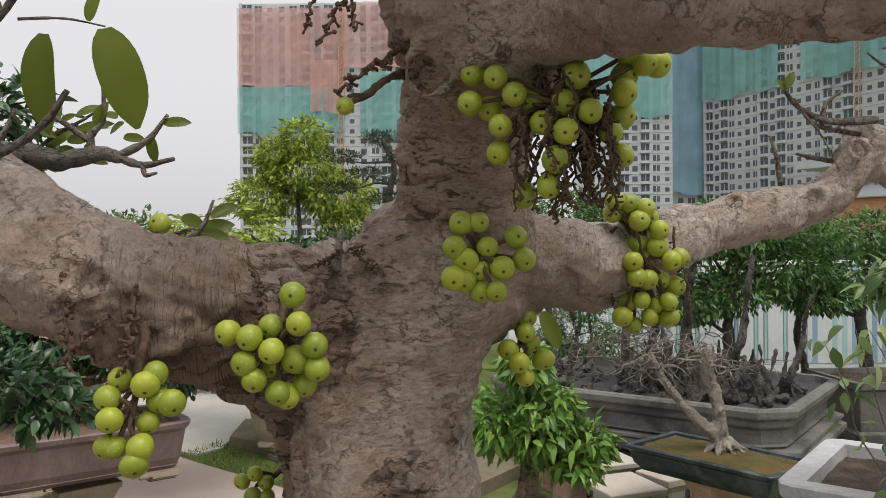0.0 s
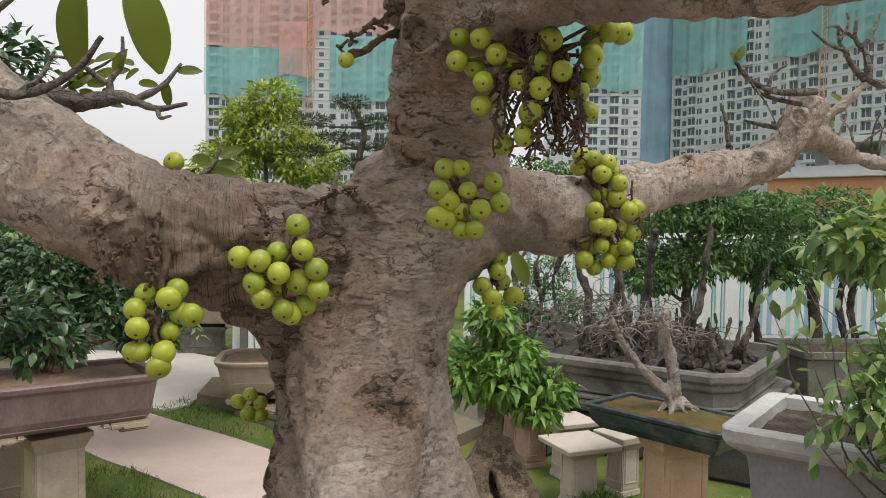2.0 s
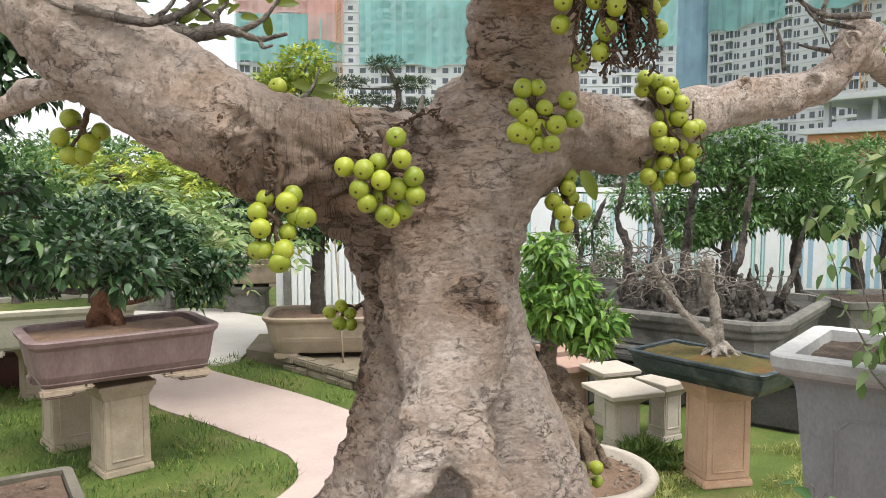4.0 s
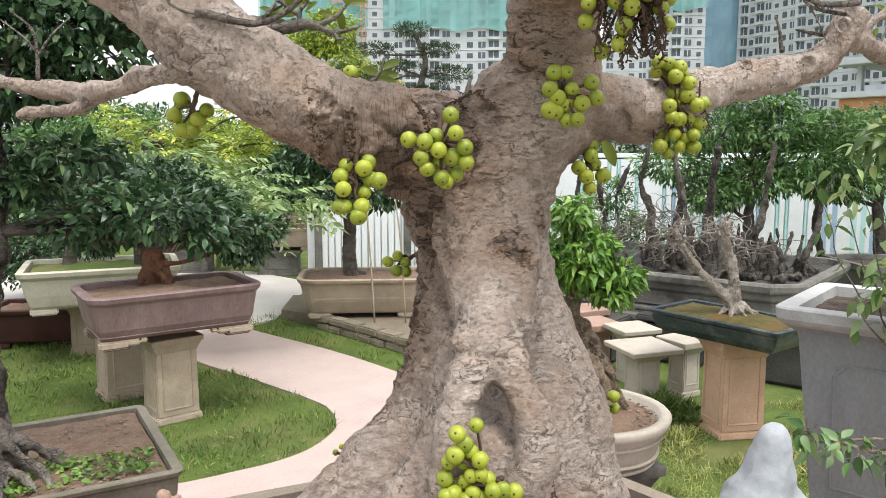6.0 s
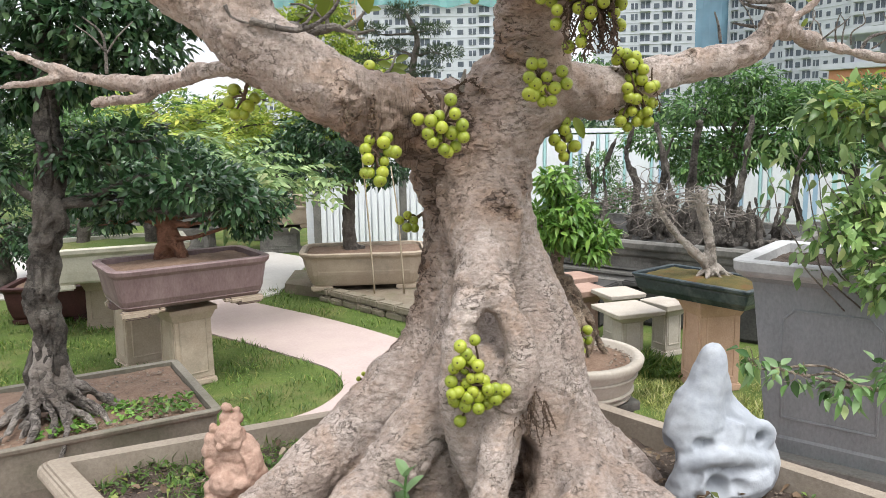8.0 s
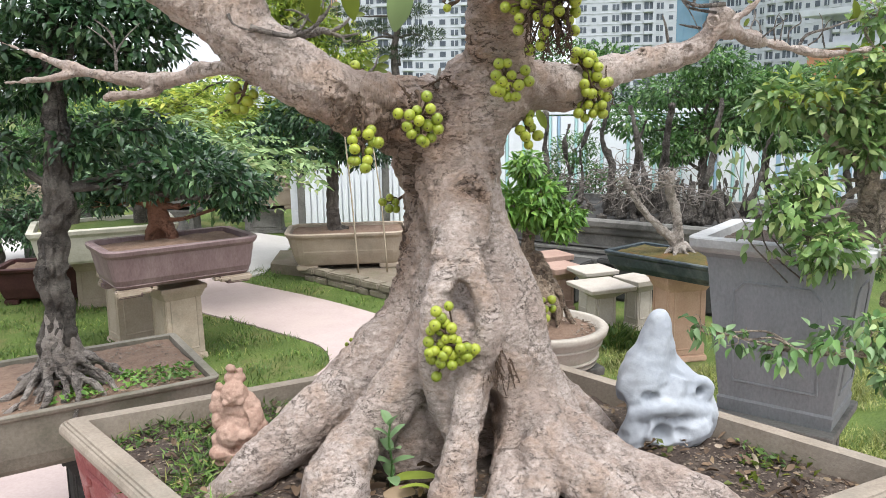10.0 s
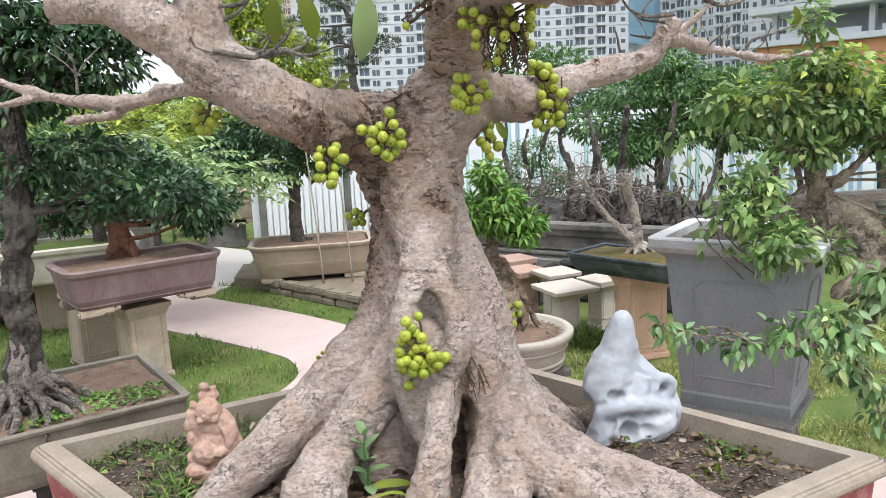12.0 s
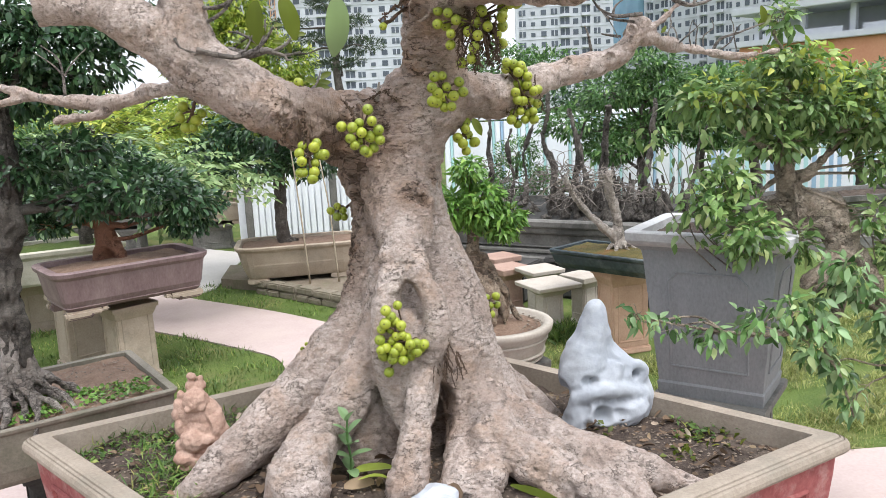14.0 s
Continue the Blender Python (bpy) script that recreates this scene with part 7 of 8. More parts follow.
bowl_area = [(0.289 + 0.207 * math.cos(a), 2.05 + 0.2 * math.sin(a)) for a in np.linspace(0, 6.1, 18)]
scatter(0.05, 0.55, 1.8, 2.3, 0.835, 420, 0.008, PEBBLE, "pebbles", "small grey-brown pebbles on the soil of the bowl", "pebbles", 91, 0.6, area=bowl_area)
rb = random.Random(17)
root_tubes = []
for i in range(15):
    a = 0.42 * i + rb.uniform(-0.15, 0.15)
    root_tubes.append([(0.035 * math.cos(a), 0.035 * math.sin(a), 0.34, 0.02), (0.09 * math.cos(a + 0.6), 0.085 * math.sin(a + 0.6), 0.24, 0.02), (0.145 * math.cos(a + 0.9), 0.13 * math.sin(a + 0.9), 0.13, 0.018), (rb.uniform(0.12, 0.21) * math.cos(a + 0.8), 0.13 * math.sin(a + 0.8), 0.02, 0.013), (0.22 * math.cos(a + 0.7), 0.15 * math.sin(a + 0.7), -0.01, 0.007)])
rooty = tree("bonsai_tree", 0.232, 2.085, 0.824, [(0.0, 0, 0.0, 0.03), (0.025, 0, 0.13, 0.03), (-0.01, 0, 0.28, 0.034), (0.0, 0, 0.43, 0.026), (0.0, 0, 0.56, 0.013)], BARK_BROWN,
     [(-0.02, -0.03, 0.74, 0.07, 0.08, 0.06), (0.05, -0.03, 0.62, 0.1, 0.1, 0.06), (0.15, -0.03, 0.52, 0.09, 0.09, 0.05), (-0.1, 0, 0.57, 0.11, 0.1, 0.08), (0.05, 0.03, 0.5, 0.13, 0.1, 0.05), (0.13, -0.06, 0.46, 0.07, 0.06, 0.04), (0.02, -0.08, 0.55, 0.08, 0.06, 0.05)], 2800, 0.042, 0.42, LEAF_BRIGHT, "bright green drooping bush on twisted exposed roots", 45, 0.01, 0.5, 0.45, voxel=0.005, extra_tubes=root_tubes)
rooty.scale = (0.88, 0.88, 0.88)

# stone stools and the red urn
pedestal(1.04, 4.62, 0.4, 0.165, 0.165, 20, STONE_PALE, "pale stone stool with a square moulded cap", "stone stools", 0.03, 0.1)
pedestal(1.08, 5.15, 0.4, 0.16, 0.16, 20, STONE_PALE, "pale stone stool with a square moulded cap", "stone stools", 0.03, 0.07)
pedestal(1.37, 4.84, 0.395, 0.15, 0.15, 30, STONE_PALE, "weathered fluted stone stool", "stone stools", 0.04, 0.06)
pedestal(0.86, 5.4, 0.38, 0.17, 0.17, 25, RED_STONE, "reddish stone pedestal with a wide cap", "reddish pedestals", 0.045, 0.06)
pedestal(0.84, 5.8, 0.4, 0.17, 0.17, 25, RED_STONE, "reddish stone pedestal with a wide cap", "reddish pedestals", 0.045, 0.06)

# near-black blocks added to stand in for the shade under the trough's front
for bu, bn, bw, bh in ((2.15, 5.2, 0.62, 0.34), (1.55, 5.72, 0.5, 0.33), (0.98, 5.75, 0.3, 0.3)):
    block = thing("shade_block", bu, bn, 0, -37, "dark block added to stand for the shade before the trough", "stone block", "dark blocks before the trough")
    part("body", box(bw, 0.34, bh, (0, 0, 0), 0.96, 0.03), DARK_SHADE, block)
    part("ledge", box(bw * 1.06, 0.4, 0.05, (0, 0, bh - 0.01), 0.98, 0.012), DARK_SHADE, block, "dark ledge of the added block")

# blue-glazed tray on the sandstone pedestal, with the bleached driftwood tree
BLUE_T = plan_turn(0.49, -0.66) + 3
pedestal(1.46, 4.13, 0.588, 0.27, 0.24, 12, SANDSTONE, "orange sandstone pedestal with sunk panels", "", 0.05)
pot_thing(1.405, 4.07, 0.588, BLUE_T, 0.4, 0.215, 0.135, GLAZE, "shallow blue-black glazed tray with mossy soil", 0.02, 0.04, 0.02, False, MOSS, 0.014, "bonsai_tray", 0.03, 0.03)
drift = thing("driftwood_tree", 1.44, 4.06, 0.725, 0, "bare bleached driftwood bonsai with two leaning stems", "bonsai tree")
dt = [[(0.0, 0, -0.02, 0.05), (-0.02, 0, 0.08, 0.04), (-0.03, 0, 0.2, 0.032), (-0.06, 0, 0.32, 0.034), (-0.09, 0, 0.45, 0.03), (-0.07, 0, 0.53, 0.02)], [(-0.03, 0, 0.06, 0.035), (-0.13, 0.0, 0.16, 0.03), (-0.24, 0.0, 0.27, 0.024), (-0.33, 0, 0.4, 0.022), (-0.38, 0, 0.5, 0.014)]]
for i in range(8):
    a = i * 0.8
    dt.append([(0.02 * math.cos(a), 0.02 * math.sin(a), 0.06, 0.022), (0.08 * math.cos(a), 0.07 * math.sin(a), 0.02, 0.014), (0.15 * math.cos(a + 0.2), 0.13 * math.sin(a + 0.2), -0.02, 0.008)])
part("trunk", remeshed("trunk", [tube(p, 10, 5, 0.15, i) for i, p in enumerate(dt)], 0.008, 1, ((0.008, 18, 1), (0.004, 50, 1))), BLEACHED, drift)


def bare_twigs(starts, count, reach, seed, r=0.007, flat=0.6):
    """Crooked leafless twigs."""
    rr2 = random.Random(seed)
    pcs = []
    for i in range(count):
        p = Vector(rr2.choice(starts))
        d = Vector((rr2.uniform(-1, 1), rr2.uniform(-0.7, 0.7), rr2.uniform(-0.2, flat))).normalized()
        row = [(*p, r * rr2.uniform(0.6, 1.1))]
        for s in range(8):
            d = (d + Vector((rr2.uniform(-1, 1), rr2.uniform(-1, 1), rr2.uniform(-0.6, 0.6))) * 1.1).normalized()
            p = p + d * reach * rr2.uniform(0.06, 0.2)
            row.append((*p, r * (0.85 - 0.09 * s)))
        pcs.append(tube(row, 5, 2, 0.2, i))
    return mesh_of("twigs", *merge(pcs), True)


part("twig", bare_twigs([(-0.38, 0, 0.5), (-0.34, 0, 0.42), (-0.07, 0, 0.53), (-0.09, 0, 0.45)], 34, 0.2, 6, 0.0075, 0.15), BLEACHED, drift, kind="stuff")

# long moulded stone trough with a forest of gnarled trunks
TR_T = -37.0
tr_c = (1.66, 6.395)
trough = thing("stone_trough", tr_c[0] + 0.15, tr_c[1] + 0.2, 0, TR_T, "long grey moulded stone trough with cut corners on carved feet", "planter")


def cut_corner(hx, hy, z, cut=0.16):
    return outline(hx, hy, cut, z, 1)


part("base", mesh_of("base", *rings([cut_corner(1.22 + g, 0.87 + g, z) for z, g in ((0.27, 0.03), (0.29, 0.05), (0.33, 0.05), (0.345, 0.02), (0.37, 0.0), (0.38, 0.03), (0.4, 0.03))])), STONE_GREY, trough, "stepped stone base")
part("body", mesh_of("body", *vessel([(0.4, -0.05), (0.42, -0.02), (0.43, -0.05), (0.53, -0.035), (0.545, 0.0), (0.56, 0.01), (0.6, 0.015), (0.605, 0.035), (0.62, 0.045), (0.66, 0.05), (0.68, 0.035)], 1.18, 0.85, 0.16, 0.06, 0.5, 1)), STONE_GREY, trough)
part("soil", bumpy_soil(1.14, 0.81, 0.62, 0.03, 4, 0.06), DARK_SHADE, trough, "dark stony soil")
# dark box between the feet, added in place of the shade there
part("core", box(2.25, 1.45, 0.28, (0, 0.06, 0), 1.0, 0.01), DARK_SHADE, trough, "dark core added to stand for the shade under the trough")
for x in (-1.0, -0.34, 0.34, 1.0):
    part("foot", mesh_of("foot", *rings([[(x + sx * w2, -0.77 + sy * 0.1, z) for sx, sy in ((-1, -1), (1, -1), (1, 1), (-1, 1))] for z, w2 in ((0.0, 0.15), (0.03, 0.15), (0.05, 0.12), (0.16, 0.11), (0.24, 0.15), (0.275, 0.17))])), STONE_PALE, trough, "carved pale stone foot")
forest = thing("root_forest", *tr_c, 0.64, TR_T, "grove of gnarled grey-brown trunks rising from a tangle of roots", "bonsai forest")
rg = random.Random(77)
fr2 = []
for i, x0 in enumerate((-1.02, -0.78, -0.7, -0.3, 0.02, 0.12, 0.22, 0.56, 0.98)):
    # upright fluted trunks, each with buttress roots
    p = Vector((x0, rg.uniform(-0.15, 0.4), -0.03))
    r0 = rg.uniform(0.024, 0.055)
    for q in range(5):
        a2 = rg.uniform(0, 6.28)
        fr2.append(tube([(p.x, p.y, 0.16, r0 * 0.7), (p.x + 0.08 * math.cos(a2), p.y + 0.07 * math.sin(a2), 0.06, r0 * 0.5), (p.x + 0.19 * math.cos(a2), p.y + 0.16 * math.sin(a2), -0.03, r0 * 0.3)], 7, 3, 0.3, i + q))
    row = [(*p, r0 * 1.3)]
    hgt = rg.uniform(0.85, 1.25)
    for s2 in range(5):
        p = p + Vector((rg.uniform(-0.09, 0.09), rg.uniform(-0.07, 0.07), hgt / 5))
        row.append((*p, r0 * (1.0 - 0.12 * s2) * rg.uniform(0.8, 1.2)))
    fr2.append(tube(row, 9, 3, 0.3, i))
for i in range(60):
    p = Vector((rg.uniform(-1.05, 1.05), rg.uniform(-0.5, 0.45), rg.uniform(-0.02, 0.06)))
    fr2.append(tube([(*p, rg.uniform(0.02, 0.05)), (*(p + Vector((rg.uniform(-0.1, 0.1), rg.uniform(-0.1, 0.1), rg.uniform(-0.02, 0.06)))), rg.uniform(0.015, 0.04)), (*(p + Vector((rg.uniform(-0.2, 0.2), rg.uniform(-0.15, 0.15), -0.03))), 0.012)], 7, 3, 0.4, i))
for i in range(60):
    # weathered crags of root standing up between the trunks
    p = Vector((rg.uniform(-0.2, 0.95), rg.uniform(-0.35, 0.45), -0.03))
    fr2.append(tube([(*p, rg.uniform(0.03, 0.06)), (*(p + Vector((rg.uniform(-0.05, 0.05), rg.uniform(-0.04, 0.04), rg.uniform(0.1, 0.2)))), 0.03), (*(p + Vector((rg.uniform(-0.08, 0.08), rg.uniform(-0.05, 0.05), rg.uniform(0.22, 0.42)))), 0.014)], 7, 3, 0.5, i))
part("trunk", remeshed("trunk", fr2, 0.011, 1, ((0.014, 16, 0.5), (0.008, 40, 0.7)), folds=[(0.012, 14, 0.3)]), BARK_OLD, forest)
part("twig", bare_twigs([(rg.uniform(-1.0, 0.9), rg.uniform(-0.5, 0.1), rg.uniform(0.15, 0.5)) for _ in range(30)], 170, 0.4, 9, 0.0055, 0.1), BARK_GREY, forest, kind="stuff")

# second trough farther back
t2 = thing("stone_trough", 2.0, 8.3, 0, 0, "grey moulded stone trough in the back row", "planter")
part("body", mesh_of("body", *vessel([(0.0, -0.02), (0.1, -0.02), (0.12, -0.06), (0.42, -0.02), (0.44, 0.02), (0.5, 0.03)], 1.3, 0.4, 0.03, 0.06, 0.35)), STONE_GREY, t2)
part("soil", bumpy_soil(1.24, 0.34, 0.46, 0.02, 6), SOIL, t2)

for u, n, tu in ((4.6, 7.3, 4), (6.9, 7.6, -3)):
    t3 = thing("stone_trough", u, n, 0, tu, "dark weathered stone trough in the back row", "planter")
    part("body", mesh_of("body", *vessel([(0.0, -0.02), (0.12, -0.02), (0.14, -0.06), (0.5, -0.02), (0.52, 0.02), (0.58, 0.03)], 1.05, 0.4, 0.03, 0.06, 0.4)), STONE_GREY, t3)
    part("soil", bumpy_soil(0.99, 0.34, 0.54, 0.02, 6), SOIL, t3)

# the dark trees of the back row on the other side of the yard
for (u, n, z), clumps, cnt, ln_, wd_, mt, lab, sd, tr_ in (
    ((2.7, 7.4, 0.0), [(0.0, 0, 1.35, 0.5, 0.4, 0.2), (0.5, 0, 1.55, 0.5, 0.4, 0.22), (-0.4, 0, 1.2, 0.35, 0.35, 0.15), (0.2, 0, 1.85, 0.5, 0.4, 0.2), (0.9, 0.1, 1.3, 0.4, 0.35, 0.18), (-0.75, 0, 1.5, 0.42, 0.35, 0.17), (-0.35, 0, 1.8, 0.45, 0.35, 0.18), (0.0, 0, 2.08, 0.4, 0.35, 0.14), (0.75, 0, 1.85, 0.4, 0.35, 0.18)], 11000, 0.075, 0.4, LEAF_MID, "mid-green tree with a broad layered crown", 51, 0.1),
    ((4.2, 7.9, 0.0), [(0, 0, 1.5, 0.65, 0.5, 0.25), (-0.6, 0, 1.35, 0.45, 0.4, 0.2), (0.6, 0, 1.4, 0.5, 0.4, 0.22), (0.1, 0, 1.9, 0.55, 0.45, 0.22)], 6500, 0.08, 0.4, LEAF_MID, "mid-green tree with a broad layered crown", 53, 0.1),
    ((5.9, 8.6, 0.0), [(0, 0, 1.5, 0.7, 0.5, 0.3), (-0.7, 0, 1.3, 0.5, 0.4, 0.25), (0.5, 0, 1.8, 0.5, 0.4, 0.25)], 4500, 0.085, 0.4, LEAF_MID, "mid-green leafy garden tree", 55, 0.08),
    ((1.4, 8.2, 0.45), [(0, 0, 0.4, 0.42, 0.35, 0.24), (-0.3, 0, 0.3, 0.3, 0.3, 0.2), (0.38, 0, 0.25, 0.3, 0.3, 0.2), (0.05, 0, 0.72, 0.3, 0.3, 0.18), (-0.1, -0.1, 0.15, 0.3, 0.3, 0.15)], 6000, 0.05, 0.4, LEAF_MID, "small dark-leaved round bonsai", 57, 0.04),
    ((2.9, 9.2, 0.0), [(0, 0, 1.15, 0.4, 0.35, 0.3), (0.5, 0, 1.35, 0.35, 0.3, 0.25)], 2600, 0.07, 0.4, LEAF_MID, "bushy mid-green shrub before the fence", 59, 0.05),
):
    h = clumps[0][2]
    stems = [[(x2, 0.1, 0.0, 0.05), (x2 + 0.06, 0.05, 0.5, 0.04), (x2 - 0.04, 0, 0.9, 0.04), (x2 + 0.05, 0, 1.4, 0.025)] for x2 in ((-0.62, 0.3, 0.42) if sd == 53 else ())]
    tree("garden_tree", u, n, z, [(0, 0, -0.03, tr_), (0.03, 0, h * 0.35, tr_ * 0.7), (-0.03, 0, h * 0.7, tr_ * 0.55), (0, 0, h, tr_ * 0.35)], BARK_DARK, clumps, cnt, ln_, wd_, mt, lab, sd, 0.025, voxel=0.018, category="tree", extra_tubes=stems)

# tall grey concrete pot on a low block, with the sprawling leafy tree
G_T = -38
g_c = (1.226, 1.98)
G_Z = 0.515
G_HX, G_HY = 0.285, 0.245
pedestal(*g_c, G_Z, 0.36, 0.36, G_T, STONE_GREY, "grey stone block under the concrete planter", "", 0.03)
gp = thing("planter", *g_c, G_Z, G_T, "tall grey concrete planter with sunk side panels", "planter")
part("body", mesh_of("body", *vessel([(0.0, -0.08), (0.05, -0.075), (0.06, -0.08), (0.58, -0.032), (0.61, -0.026), (0.63, 0.0)], G_HX, G_HY, 0.01, 0.045, 0.55, 2)), CONCRETE, gp)
# rim coloured paler than the body, putting the sky light on its top into colour
part("rim", mesh_of("rim", *vessel([(0.628, -0.004), (0.642, 0.022), (0.655, 0.032), (0.685, 0.034), (0.69, 0.028)], G_HX, G_HY, 0.01, 0.055, 0.6, 2, False)), SKYLIT_CONCRETE, gp, "worn concrete rim, paler for the sky light on its top")
part("soil", bumpy_soil(G_HX - 0.015, G_HY - 0.015, 0.655, 0.012, 3), SOIL, gp)
for sx, sy, l in ((0, -1, G_HX), (-1, 0, G_HY), (1, 0, G_HY), (0, 1, G_HX)):
    seg = []
    h = l - 0.135
    pts2 = [(-h, 0.13), (h, 0.13), (h, 0.49), (h - 0.035, 0.525), (-h + 0.035, 0.525), (-h, 0.49)]
    for (a, z1), (b2, z2) in zip(pts2, pts2[1:] + pts2[:1]):
        def at(q, zz):
            off = -0.08 + (zz - 0.06) / 0.52 * 0.048 + 0.001
            return (q, sy * (G_HY + off)) if sy else (sx * (G_HX + off), q)
        seg.append(tube([(*at(a, z1), z1, 0.005), (*at(b2, z2), z2, 0.005)], 5, 1, raw=True))
    part("panel", mesh_of("panel", *merge(seg)), CONCRETE, gp)
strands = []
GT = bez([(-0.035, 0.093, 0.11, 0.06), (0.093, 0.035, 0.128, 0.082), (0.215, -0.012, 0.087, 0.08), (0.238, -0.058, 0.0, 0.062), (0.186, -0.105, -0.076, 0.05), (0.093, -0.14, -0.122, 0.036), (0.012, -0.163, -0.157, 0.02)], 4)
strands.append(GT)
for k in range(6):
    strands.append([(p[0] + 0.8 * p[3] * math.cos(1.05 * k + 0.22 * i), p[1] + 0.7 * p[3] * math.sin(1.05 * k + 0.22 * i), p[2] + 0.8 * p[3] * math.sin(1.05 * k + 0.22 * i + 0.7), 0.3 * p[3] + 0.004) for i, p in enumerate(GT)])
sprawl = tree("bonsai_tree", 1.37, 1.76, 1.165, [(-0.093, 0.198, -0.04, 0.06), (-0.06, 0.14, 0.04, 0.06), (-0.02, 0.09, 0.11, 0.068), (0.05, 0.05, 0.18, 0.06), (0.023, 0.047, 0.285, 0.048), (0.017, 0.04, 0.424, 0.036), (-0.01, 0.02, 0.53, 0.026), (0.0, 0.0, 0.66, 0.016)], BARK_TAN,
     [(-0.38, 0, 0.62, 0.15, 0.14, 0.09), (-0.15, -0.02, 0.6, 0.18, 0.18, 0.12), (0.1, 0, 0.58, 0.18, 0.18, 0.13), (0.33, 0, 0.5, 0.18, 0.18, 0.13), (0.0, 0, 0.76, 0.18, 0.16, 0.07), (-0.02, 0, 0.94, 0.07, 0.07, 0.08), (-0.02, 0, 0.43, 0.2, 0.15, 0.06), (-0.3, -0.1, 0.3, 0.13, 0.12, 0.1), (-0.25, -0.2, 0.08, 0.14, 0.1, 0.14), (-0.4, -0.14, 0.2, 0.1, 0.1, 0.08), (0.42, -0.02, 0.33, 0.13, 0.12, 0.1), (0.52, 0, 0.5, 0.15, 0.15, 0.12), (0.6, 0, 0.25, 0.12, 0.12, 0.1), (0.3, 0, 0.68, 0.12, 0.12, 0.05), (0.34, -0.12, 0.1, 0.1, 0.06, 0.08), (0.0, -0.14, 0.02, 0.1, 0.06, 0.07), (0.44, -0.14, -0.06, 0.1, 0.06, 0.08)], 4900, 0.05, 0.52, LEAF_GLOSS, "sprawling leafy bonsai with a thick contorted trunk", 61, 0.01, 0.4, 0.15, 0.25, voxel=0.0055,
     extra_tubes=strands + [[(0.238, -0.058, 0.0, 0.045), (0.302, -0.116, -0.087, 0.035), (0.337, -0.163, -0.215, 0.023), (0.36, -0.186, -0.366, 0.012)], [(0.2, -0.08, -0.04, 0.03), (0.15, -0.15, -0.09, 0.026), (0.08, -0.2, -0.15, 0.018), (0.02, -0.24, -0.17, 0.012)], [(0.04, 0.02, 0.24, 0.03), (0.12, 0.0, 0.3, 0.022), (0.22, 0.0, 0.4, 0.016), (0.32, 0.0, 0.5, 0.01)], [(0.02, 0.03, 0.34, 0.026), (-0.12, -0.02, 0.42, 0.018), (-0.26, -0.02, 0.54, 0.01)], [(-0.16, 0.16, -0.04, 0.03), (-0.19, 0.1, 0.1, 0.022), (-0.24, 0.0, 0.2, 0.016), (-0.3, -0.08, 0.28, 0.01)]], extra=7)
crown(sprawl, [(-0.3, -0.05, 0.66, 0.2, 0.15, 0.08), (0.05, -0.05, 0.74, 0.25, 0.18, 0.1), (0.35, -0.05, 0.62, 0.22, 0.18, 0.12), (0.55, 0, 0.4, 0.15, 0.12, 0.12)], 420, 0.05, 0.5, LEAF_YELLOW, 62, 0.4, 0.3, 0.2, "yellow-green young leaves", True)
sprawl.scale = (0.86, 0.86, 0.86)
# drooping sprays of the same tree, hanging in front of the planter
spray = thing("bonsai_branch", 1.44, 1.55, 1.0, 0, "drooping leafy branch hanging before the grey planter", "branch")
sp_cl = [(-0.2, -0.1, -0.02, 0.14, 0.1, 0.07), (-0.36, -0.12, -0.06, 0.12, 0.1, 0.07), (-0.1, -0.1, -0.1, 0.14, 0.1, 0.06), (-0.74, -0.15, -0.03, 0.08, 0.08, 0.04), (-0.88, -0.15, 0.02, 0.06, 0.06, 0.035), (0.05, -0.06, 0.04, 0.13, 0.1, 0.07), (0.2, -0.05, -0.08, 0.12, 0.1, 0.1), (0.28, -0.05, -0.24, 0.12, 0.1, 0.13), (0.34, -0.05, -0.45, 0.1, 0.08, 0.18), (0.42, 0.0, -0.12, 0.12, 0.1, 0.15), (-0.55, -0.1, -0.1, 0.09, 0.08, 0.05), (0.42, -0.02, -0.62, 0.08, 0.07, 0.12), (-0.12, -0.1, -0.2, 0.09, 0.07, 0.06), (-0.03, -0.1, -0.3, 0.08, 0.07, 0.08), (0.05, -0.1, -0.42, 0.07, 0.07, 0.1), (0.0, -0.1, 0.14, 0.1, 0.07, 0.06)]
part("limb", mesh_of("limb", *merge([tube([(0.1, 0.18, 0.12, 0.035), (0.06, 0.05, 0.0, 0.028), (-0.02, -0.05, -0.08, 0.022), (-0.25, -0.1, -0.12, 0.012), (-0.5, -0.12, -0.09, 0.007), (-0.85, -0.14, 0.0, 0.003)], 9, 5, 0.25, 2), tube([(0.06, 0.02, 0.0, 0.014), (0.22, -0.03, -0.1, 0.011), (0.3, -0.04, -0.3, 0.008), (0.4, -0.03, -0.6, 0.004)], 7, 5, 0.2, 3), tube([(-0.02, -0.05, -0.08, 0.012), (-0.07, -0.09, -0.19, 0.009), (-0.01, -0.1, -0.31, 0.007), (0.06, -0.1, -0.5, 0.003)], 7, 5, 0.2, 4)] + limbs_to([(0.06, 0.05, 0.0), (-0.02, -0.05, -0.08), (0.22, -0.03, -0.1), (0.3, -0.04, -0.3), (-0.25, -0.1, -0.12), (-0.5, -0.12, -0.09)], sp_cl, 0.006, 3, 5)), True), BARK_TAN, spray)
crown(spray, sp_cl, 750, 0.056, 0.5, LEAF_SAGE, 63, 0.35, 0.95, 0.2, "grey-green drooping leaves", True)
crown(spray, sp_cl, 600, 0.052, 0.5, LEAF_MID, 64, 0.35, 0.95, 0.2, "mid-green drooping leaves", True)
spray.scale = (0.86, 0.86, 0.86)
